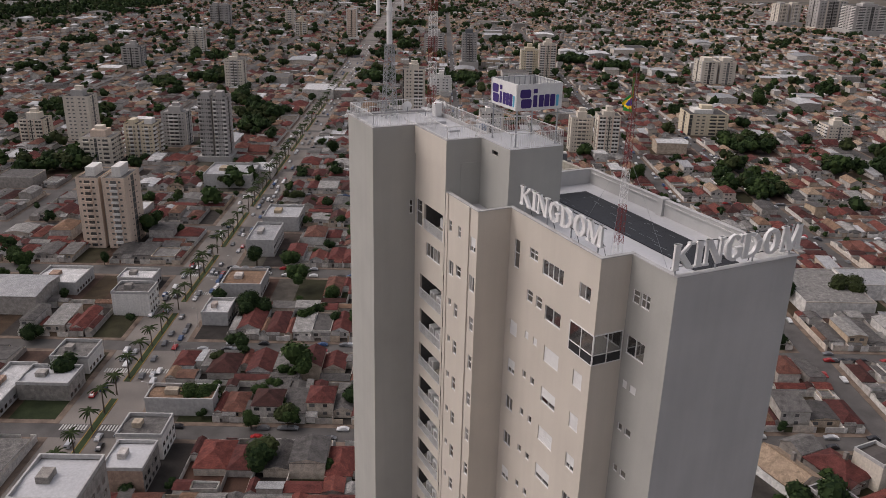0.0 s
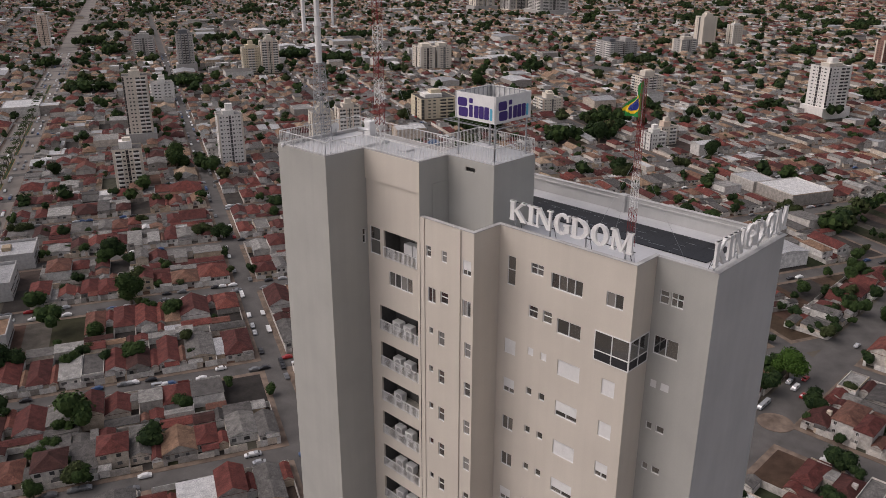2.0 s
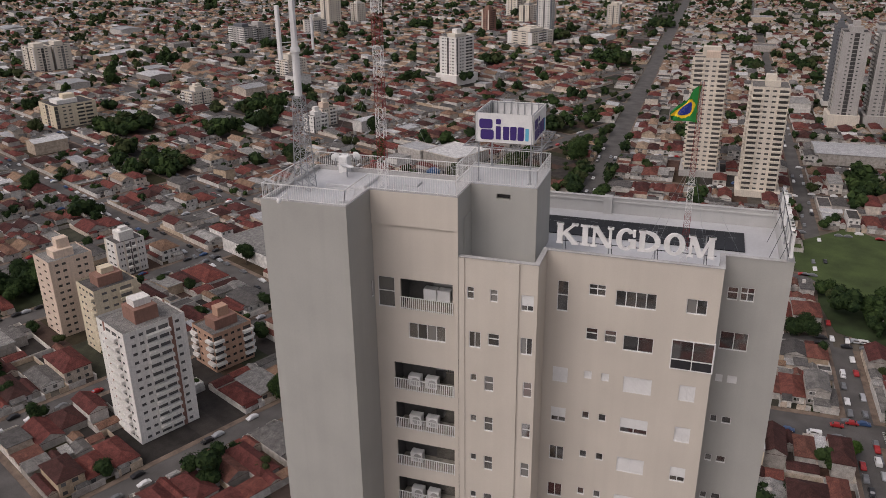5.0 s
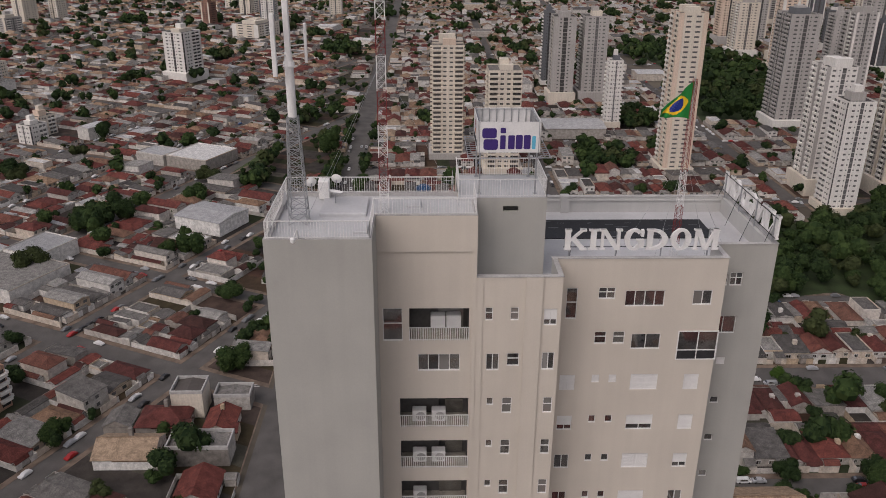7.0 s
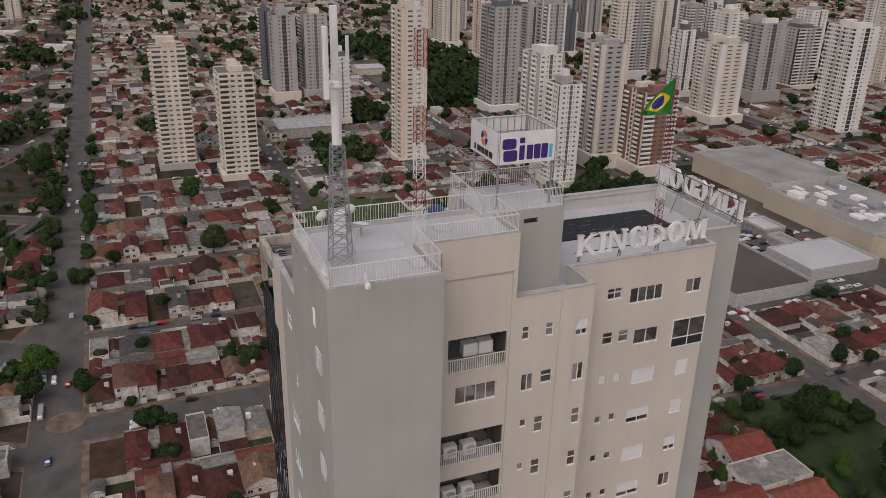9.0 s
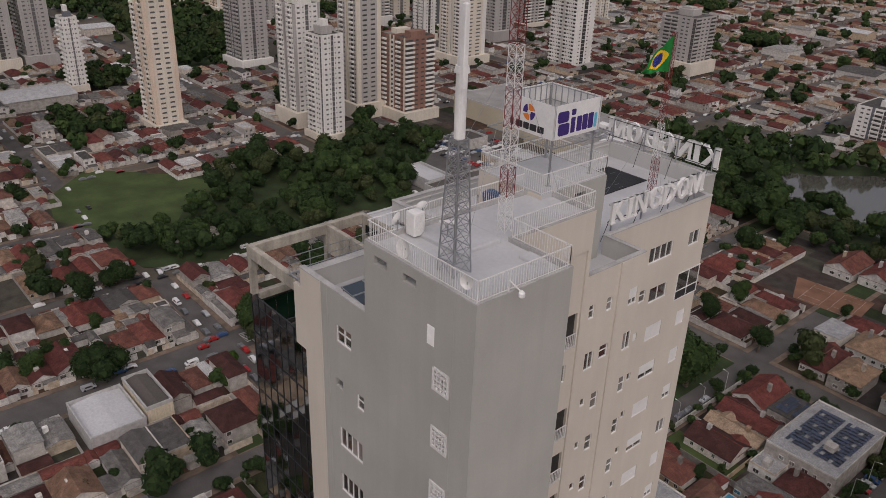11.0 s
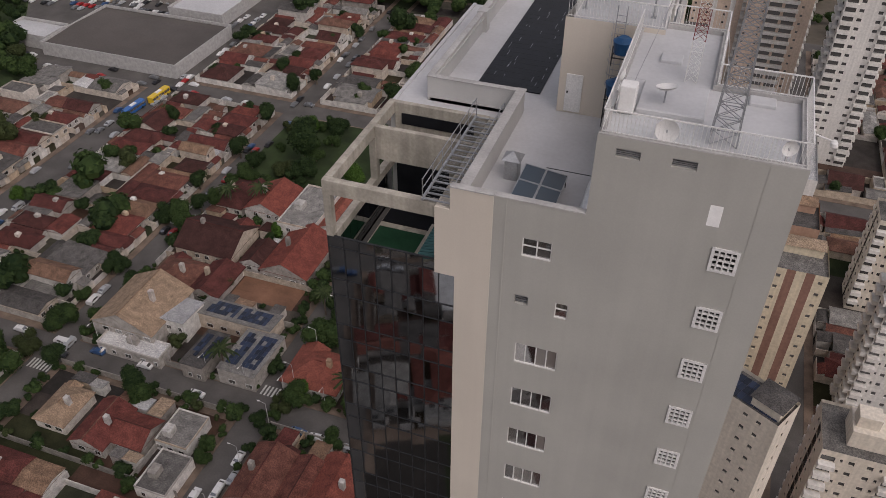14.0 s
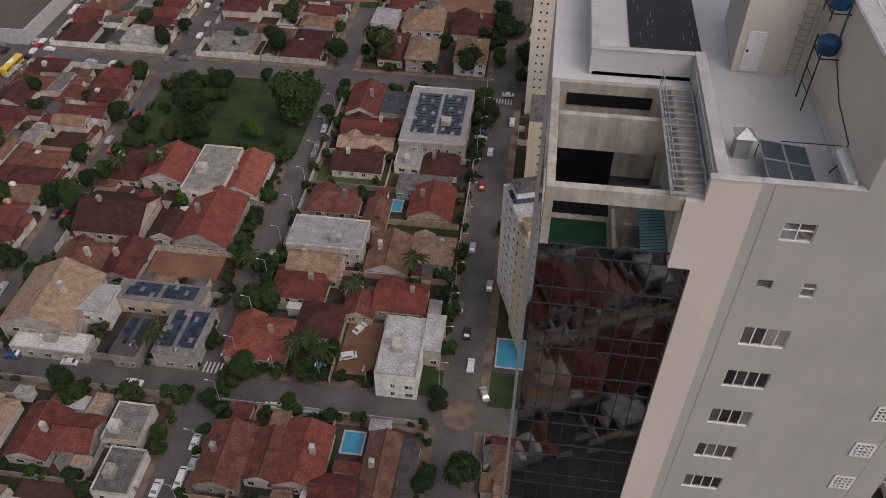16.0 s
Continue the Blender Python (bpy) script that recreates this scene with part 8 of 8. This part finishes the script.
for x, y in places:
    ob = empty("palm_tree", x, y, 0.15, rp.uniform(0, 360), label="palm tree with arching fronds", category="palm", group="palms of the avenue")
    s = rp.uniform(1.15, 1.6)
    part("trunk", PT_M, None, ob, m=Matrix.Diagonal((s, s, s, 1)))
    part("crown", PC_M, None, ob, m=Matrix.Diagonal((s, s, s, 1)))

# ---- vehicles ----
def car_shape(length, width, height, kind):
    body, glass = Geo(), Geo()
    L, W = length / 2, width / 2
    prof = [(-L, 0.35), (-L, 0.75), (-L * 0.95, 0.88), (-L * 0.62, 0.93), (-L * 0.3, height - 0.03), (L * 0.45, height), (L * 0.78, 0.98), (L, 0.9), (L, 0.35)]
    if kind == "van":
        prof = [(-L, 0.35), (-L, 0.95), (-L * 0.85, 1.1), (-L * 0.6, height - 0.05), (L * 0.97, height), (L, 1.0), (L, 0.35)]
    n = len(prof)
    for s in (-1, 1):
        tuck = [(W - (0.18 if z > 1.0 else 0.0)) * s for x, z in prof]
        body.poly([(x, t, z) for (x, z), t in zip(prof, tuck)][::s])
    for i in range(n - 1):
        (xa, za), (xb, zb) = prof[i], prof[i + 1]
        ta, tb = W - (0.18 if za > 1.0 else 0), W - (0.18 if zb > 1.0 else 0)
        body.poly([(xa, -ta, za), (xb, -tb, zb), (xb, tb, zb), (xa, ta, za)])
    body.poly([(-L, -W, 0.35), (-L, W, 0.35), (L, W, 0.35), (L, -W, 0.35)])
    i0 = 3 if kind != "van" else 2
    (xa, za), (xb, zb) = prof[i0], prof[i0 + 1]
    k = 0.015
    glass.poly([(xa + 0.08, -W + 0.16, za + 0.06), (xb - 0.06, -W + 0.26, zb - 0.02), (xb - 0.06, W - 0.26, zb - 0.02), (xa + 0.08, W - 0.16, za + 0.06)])
    glass.v = [(x - k, y, z + k) for x, y, z in glass.v]
    if kind != "van":
        (xa, za), (xb, zb) = prof[5], prof[6]
        glass.poly([(xa + 0.06, -W + 0.26, za - 0.02), (xb - 0.06, -W + 0.2, zb + 0.08), (xb - 0.06, W - 0.2, zb + 0.08), (xa + 0.06, W - 0.26, za - 0.02)])
        glass.v = glass.v[:4] + [(x + k, y, z + k) for x, y, z in glass.v[4:]]
    for s in (-1, 1):
        zt = height - 0.12
        glass.poly([(-L * 0.5, s * (W - 0.02), 0.98), (L * 0.7, s * (W - 0.03), 1.0), (L * 0.42, s * (W - 0.145), zt), (-L * 0.28, s * (W - 0.145), zt)])
    wheel = Geo()
    wheel.beam((0, -0.1, 0), (0, 0.1, 0), 0.31, n=14)
    return body, glass, wheel


CAR_SHAPES = {k: car_shape(*k) for k in ((4.1, 1.7, 1.45, "car"), (4.5, 1.8, 1.6, "van"))}
CAR_MESHES = []
for (ln, wd, ht, kd), (bo, gl, wh) in CAR_SHAPES.items():
    gm_, wm_ = gl.mesh("windows", [M["glass"]]), wh.mesh("wheel", [M["tyre"]])
    lamp = Geo()
    for s in (-1, 1):
        lamp.box(-ln / 2 - 0.01, -ln / 2 + 0.02, s * wd * 0.36 - 0.15, s * wd * 0.36 + 0.15, 0.62, 0.76)
    lm_ = lamp.mesh("headlights", [M["frame"]])
    for pi, pt in enumerate(CAR_PAINTS):
        CAR_MESHES.append((bo.mesh("body", [pt]), gm_, wm_, lm_, ln, wd, ("white", "silver", "black", "red", "grey", "blue")[pi], "van" if kd == "van" else "hatchback"))


def car(x, y, rz, k):
    bm_, gm_, wm_, lm_, ln, wd, colour, kd = CAR_MESHES[k]
    ob = empty("car", x, y, 0.045, rz, label="%s %s on the street" % (colour, kd), category="car", group="cars")
    part("body", bm_, None, ob), part("windows", gm_, None, ob), part("headlights", lm_, None, ob)
    for sx in (-1, 1):
        for sy in (-1, 1):
            part("wheel", wm_, None, ob, m=pose(sx * ln * 0.31, sy * (wd / 2 - 0.1), 0.31))


rv = random.Random(8)
KINDS = [0, 0, 0, 1, 1, 2, 2, 3, 4, 4, 6, 7, 5, 0, 6]
for x, y, rz in [(47.3, -63.4, 90), (51.4, -46.5, 90), (54.4, -41.5, 90), (49.4, -36.5, 90), (45.4, -28.6, 110), (83.5, -18.1, 0), (93.1, -18.6, 180), (127.3, -20.7, 0), (111.6, 4.8, 90), (105.9, -2.2, 90), (98.1, -18.7, 0), (53.9, -54.5, 90), (53.3, -77.4, 90), (45.8, -104.6, 90), (46.6, -139.1, 90), (52.4, -121.9, 90)]:
    car(x, y, rz, rv.choice(KINDS))
for x, y, rz in [(53.3, -104.6, 90), (171.4, -126.3, 90), (171.3, -106.8, 90), (172.2, -97.6, 90), (171.1, -75.1, 90), (168.6, -163.4, 0), (228.1, -167.3, 90), (79.3, -35.3, 20), (78.2, -44.3, 60), (55.5, -109.9, 0), (49.1, -155.4, 0), (56, -125.9, 0), (56, -129, 0), (56, -132, 0), (56.2, -135.1, 0)]:
    car(x, y, rz, rv.choice(KINDS))
for k in range(96):
    # both avenues and the streets between
    line = rv.choice(("y92", "y92", "x230", "x230", "x171.5", "x293", "x110", "y-23"))
    side = rv.choice((-1, 1))
    if line == "y92":
        car(rv.uniform(185, 560), 98.5 + side * rv.choice((2.2, 5.5)), 0 if side > 0 else 180, rv.choice(KINDS))
    elif line == "x230":
        car(231 + side * rv.choice((2.0, 4.7)), rv.uniform(-240, 84), 90 * side, rv.choice(KINDS))
    elif line == "y-23":
        car(rv.uniform(120, 290), -22.5 + side * 2, 0 if side > 0 else 180, rv.choice(KINDS))
    else:
        x = float(line[1:])
        car(x + side * 2.6, rv.uniform(-150, 80), 90 * side, rv.choice(KINDS))
for k in range(34):
    side = rv.choice((-1, 1))
    u = -110.5 + side * rv.uniform(3.5, 11)
    v = rv.uniform(215, 520)
    car(*north(u, v), ZN + 90 * side, rv.choice(KINDS))
for k in range(18):
    v, u = rv.choice((228, 288, 366)), rv.uniform(-95, 130)
    side = rv.choice((-1, 1))
    car(*north(u, v + side * 2.4), ZN + (0 if side > 0 else 180), rv.choice(KINDS))
def turned_off(x, y):
    """Between the two street grids no parked row continues."""
    return 86 < y < 110


lots = Geo()
for k in range(330):
    row, i = k // 30, k % 30
    x, y = 262 + i * 3.6 + (row % 2) * 0.5, -212 - row * 4.3
    if in_poly(x, y, MALL_LOT) and not (236 < x < 266) and rv.random() < 0.62:
        b = Geo()
        b.add(CAR_SHAPES[(4.1, 1.7, 1.45, "car")][0], pose(x, y, 0.05, 0, 0, 90))
        lots.faces(b.v, b.f, rv.choice((0, 0, 0, 1, 1, 2, 2, 4, 4, 4, 5, 3)))
for k in range(2600):
    line = rv.random()
    if line < 0.4:
        c, w = rv.choice(SX[3:16])
        x, y, rz = c + rv.choice((-1, 1)) * (w / 2 - 1.3), rv.uniform(-600, 90), 90
    elif line < 0.5:
        c, w = rv.choice(SY[:5])
        x, y, rz = rv.uniform(180, 800), c + rv.choice((-1, 1)) * (w / 2 - 1.3), 0
    elif line < 0.75:
        c, w = rv.choice(NV[2:12])
        (x, y), rz = north(rv.uniform(-100, 500), c + rv.choice((-1, 1)) * (w / 2 - 1.3)), ZN
    else:
        u, v = rv.choice((-106, -115, -101, -119, 17, 23, 152, 158, 213, 219)), rv.uniform(260, 1300)
        (x, y), rz = north(u, v), 90 + ZN
    if visible(x, y) and math.hypot(x, y) > 200 and not (turned_off(x, y)) and not any(in_poly(x, y, p) for p in (LAKE_WOOD, FAR_WOOD, STREAM_WOOD, MALL)):
        b = Geo()
        b.add(CAR_SHAPES[(4.1, 1.7, 1.45, "car")][0], pose(x, y, 0.05, 0, 0, rz))
        lots.faces(b.v, b.f, rv.choice((0, 0, 0, 1, 1, 2, 2, 4, 4, 4, 5, 3)))
solo("far_cars", lots, CAR_PAINTS, "far parked and driving cars", "cars", kind="stuff")


def bus(x, y, rz, mat, label):
    ob = empty("bus", x, y, 0.05, rz, label=label, category="bus")
    g = Geo()
    g.slab(-5.6, 5.6, -1.25, 1.25, 0.45, 3.1, 0.12)
    part("body", g, M[mat], ob)
    for s in (-1, 1):
        for k in range(6):
            g = Geo()
            g.box(-5.2 + k * 1.75, -3.65 + k * 1.75, s * 1.25 - 0.02, s * 1.25 + 0.02, 1.5, 2.5)
            part("window", g, M["glass"], ob)
    g = Geo()
    g.box(-5.64, -5.58, -1.1, 1.1, 1.3, 2.7)
    part("windscreen", g, M["glass"], ob)
    g = Geo()
    g.slab(-1.5, 1.5, -0.7, 0.7, 3.1, 3.35, 0.06)
    part("roof_unit", g, M["white"], ob)
    for sx in (-3.6, 3.4):
        for sy in (-1, 1):
            g = Geo()
            g.beam((sx, sy * 1.28, 0.48), (sx, sy * 0.95, 0.48), 0.48, n=16)
            part("wheel", g, M["tyre"], ob)


bus(227.3, -148.7, 88, "bus_yellow", "long yellow city bus on the avenue")
bus(230.2, -136.3, 88, "bus_blue", "long blue city bus on the avenue")
bus(237.5, -183.9, 90, "bus_yellow", "long yellow city bus beside the warehouse")

# ---- shopping centre and warehouses ----
def hall(name, x0, x1, y0, y1, h, wall, roof, label, category, bays=0, turned=False):
    cx, cy = (x0 + x1) / 2, (y0 + y1) / 2
    if turned:
        cx, cy = north(cx, cy)
    ob = empty(name, cx, cy, 0, ZN if turned else 0, label=label, category=category)
    X, Y = (x1 - x0) / 2, (y1 - y0) / 2
    g = Geo()
    pierced(g, "y", Y, 1, -X, X, 0, h + 1.2, []), pierced(g, "y", -Y, -1, -X, X, 0, h + 1.2, []), pierced(g, "x", X, 1, -Y, Y, 0, h + 1.2, []), pierced(g, "x", -X, -1, -Y, Y, 0, h + 1.2, [])
    part("wall", g, wall, ob)
    g = Geo()
    t = 0.35
    for a, b, c, e in ((-X - 0.1, X + 0.1, -Y - 0.1, -Y + t), (-X - 0.1, X + 0.1, Y - t, Y + 0.1), (-X - 0.1, -X + t, -Y + t, Y - t), (X - t, X + 0.1, -Y + t, Y - t)):
        g.box(a, b, c, e, h + 0.2, h + 1.35)
    part("parapet", g, M["coping"], ob)
    g = Geo()
    n = max(1, bays)
    for k in range(n):
        ya, yb = -Y + t + (2 * Y - 2 * t) * k / n, -Y + t + (2 * Y - 2 * t) * (k + 1) / n
        ym = (ya + yb) / 2
        g.faces([(-X + t, ya, h), (X - t, ya, h), (X - t, ym, h + 0.9), (-X + t, ym, h + 0.9), (X - t, yb, h), (-X + t, yb, h)], [(0, 1, 2, 3), (3, 2, 4, 5)])
    part("roof", g, roof, ob)
    return ob


mall_wall = surface("cream_cladding", (0.46, 0.41, 0.31), 0.12, 0.05, 2, 0.8)
grey_roof = surface("grey_roof_membrane", (0.30, 0.29, 0.275), 0.3, 0.06, 1.0, 0.8)
dark_roof = surface("dark_sheet_roof", (0.10, 0.088, 0.08), 0.25, 0.04, 1.5, 0.8)
white_roof = surface("white_sheet_roof", (0.48, 0.48, 0.485), 0.12, 0.05, 1.5, 0.6)
hall("warehouse", 230.5, 298.3, -209.4, -165.5, 4.8, M["coping"], dark_roof, "wide warehouse with a dark sheet roof and pale parapet", "warehouse", 1)
hall("warehouse", 240.2, 269.2, -259.1, -217.2, 4.8, M["coping"], white_roof, "warehouse with a bright white sheet roof", "warehouse", 1)
hall("warehouse", 299.1, 324.1, -184.5, -169.6, 5, M["coping"], white_roof, "narrow white flat-roofed annex beside the dark warehouse", "warehouse", 1)
mall = hall("shopping_centre", 254.4, 329.5, -326.9, -269.6, 10.5, mall_wall, grey_roof, "long cream shopping centre with cluttered flat roofs", "shopping centre", 1)
hall("shopping_centre", 329.9, 400.7, -330.6, -274.5, 12, mall_wall, grey_roof, "tall windowless cream hall of the shopping centre", "shopping centre", 2)
g = Geo()
for k in range(14):
    a0, a1 = math.pi / 2 + math.pi * k / 14, math.pi / 2 + math.pi * (k + 1) / 14
    p, q = (-36 + 16 * math.cos(a0), 27 * math.sin(a0)), (-36 + 16 * math.cos(a1), 27 * math.sin(a1))
    g.poly([(*p, 0), (*q, 0), (*q, 10), (*p, 10)])
    g.poly([(-36, 0, 10), (*p, 10), (*q, 10)], 1)
part("rounded_end", g, [mall_wall, grey_roof], mall)
for k in range(34):
    g = Geo()
    bx, by = rv.uniform(-34, 30), rv.uniform(-22, 18)
    g.slab(bx, bx + rv.uniform(3, 9), by, by + rv.uniform(2, 6), 10.5, 10.5 + rv.uniform(1.0, 3), 0.08)
    part("roof_plant", g, M["white"] if k % 2 else M["steel"], mall)
for k in range(5):
    g = Geo()
    g.box(-30 + k * 7, -26 + k * 7, 26.95, 27.12, 3, 8)
    part("window", g, M["glass_far"], mall)
for x0, x1, y0, y1, h, rf in ((289, 305.6, -247.6, -233.9, 4.5, white_roof), (270.2, 284.8, -240.2, -231.8, 4, M["metal_roof"]), (305.1, 319.2, -232.9, -224.5, 4, M["metal_roof"]), (336.3, 353, -245.6, -230.9, 5, dark_roof)):
    hall("pavilion", x0, x1, y0, y1, h, M["house_wall"], rf, "low flat-roofed pavilion in the car park", "building")
HALL_KINDS = {"white": (M["house_wall"], white_roof, "rendered shop with a bright white flat roof"), "plain": (FACADES[1], M["fibro"], "white rendered commercial building with a grey roof"),
              "tan": (M["coping"], M["clay_tan"], "low shop with a tan sheet roof beside the avenue"), "metal": (M["coping"], M["metal_roof"], "shed with a pale ribbed metal roof beside the avenue")}
for u0, u1, v0, v1, h, kd in HALLS:
    wl_, rf_, lb_ = HALL_KINDS[kd]
    ob = hall("commercial_building", u0, u1, v0, v1, h, wl_, rf_, lb_, "shop", 1, True)
    X, Y = (u1 - u0) / 2, (v1 - v0) / 2
    for f in range(max(1, int(h / 3.2))):
        for k in range(int(2 * Y / 3)):
            for sx in (-1, 1):
                g = Geo()
                g.box(sx * X - 0.04, sx * X + 0.04, -Y + 0.8 + k * 3, -Y + 2.4 + k * 3, 1.0 + f * 3.2, 2.4 + f * 3.2)
                part("window", g, M["glass"], ob)
    g = Geo()
    g.slab(-X * 0.5, -X * 0.1, -Y * 0.3, Y * 0.2, h, h + 2.4, 0.05)
    part("water_box", g, M["house_wall"], ob)
hall("commercial_building", 200, 220.8, 18, 33.8, 5, M["coping"], white_roof, "pale commercial building with a white flat roof on the corner", "shop", 1)
hall("commercial_building", 201.3, 220.6, 9.2, 17.1, 7, FACADES[6], dark_roof, "narrow yellow commercial building with a dark flat roof", "shop", 1)
# workshops on the corner where the two street grids meet
hall("workshop", 183.8, 192.7, 111, 129.6, 6, M["house_wall"], M["fibro"], "rendered workshop with a grey sheet roof behind parapets", "workshop", 1)
hall("workshop", 209.1, 218.5, 124.8, 135.1, 9, FACADES[0], dark_roof, "tall cream corner building with a dark flat roof", "building", 1)
hall("workshop", 213.1, 220.5, 110.5, 122.4, 5, M["house_wall"], M["fibro"], "weathered single-storey shop with a grey roof", "shop", 1)
plot(195.5, 209, 112.2, 122.5, 4, "gable", CLAY), plot(198.2, 210.9, 127.6, 144.2, 4, "hip", CLAY), plot(181.9, 195.6, 132.6, 151.5, 4, "gable", CLAY, "tan"), plot(199.7, 209.7, 145.3, 154.9, 3.2, "gable", FIBRO)
# street lamps along the nearest streets
LP = Geo()
LP.beam((0, 0, 0), (0, 0, 8.5), 0.09, n=6, r1=0.06), LP.beam((0, 0, 8.5), (1.6, 0, 8.9), 0.05, n=5)
LP_M = LP.mesh("pole", [M["coping"]])
LH = Geo()
LH.slab(1.4, 2.1, -0.12, 0.12, 8.82, 8.95, 0.03)
LH_M = LH.mesh("lamp_head", [M["frame"]])
for k in range(44):
    if k < 12:
        x, y, rz = 105.4, 8 - k * 13, 0
    elif k < 24:
        x, y, rz = 56.2, -30 - (k - 12) * 11, 180
    elif k < 34:
        x, y, rz = 62 + (k - 24) * 11, -27.1, 90
    else:
        (x, y), rz = north(-97, 215 + (k - 34) * 30), 180 + ZN
    ob = empty("street_lamp", x, y, 0.12, rz, label="tall pale concrete street lamp post", category="street lamp", group="street lamps")
    part("pole", LP_M, None, ob)
    part("lamp_head", LH_M, None, ob)
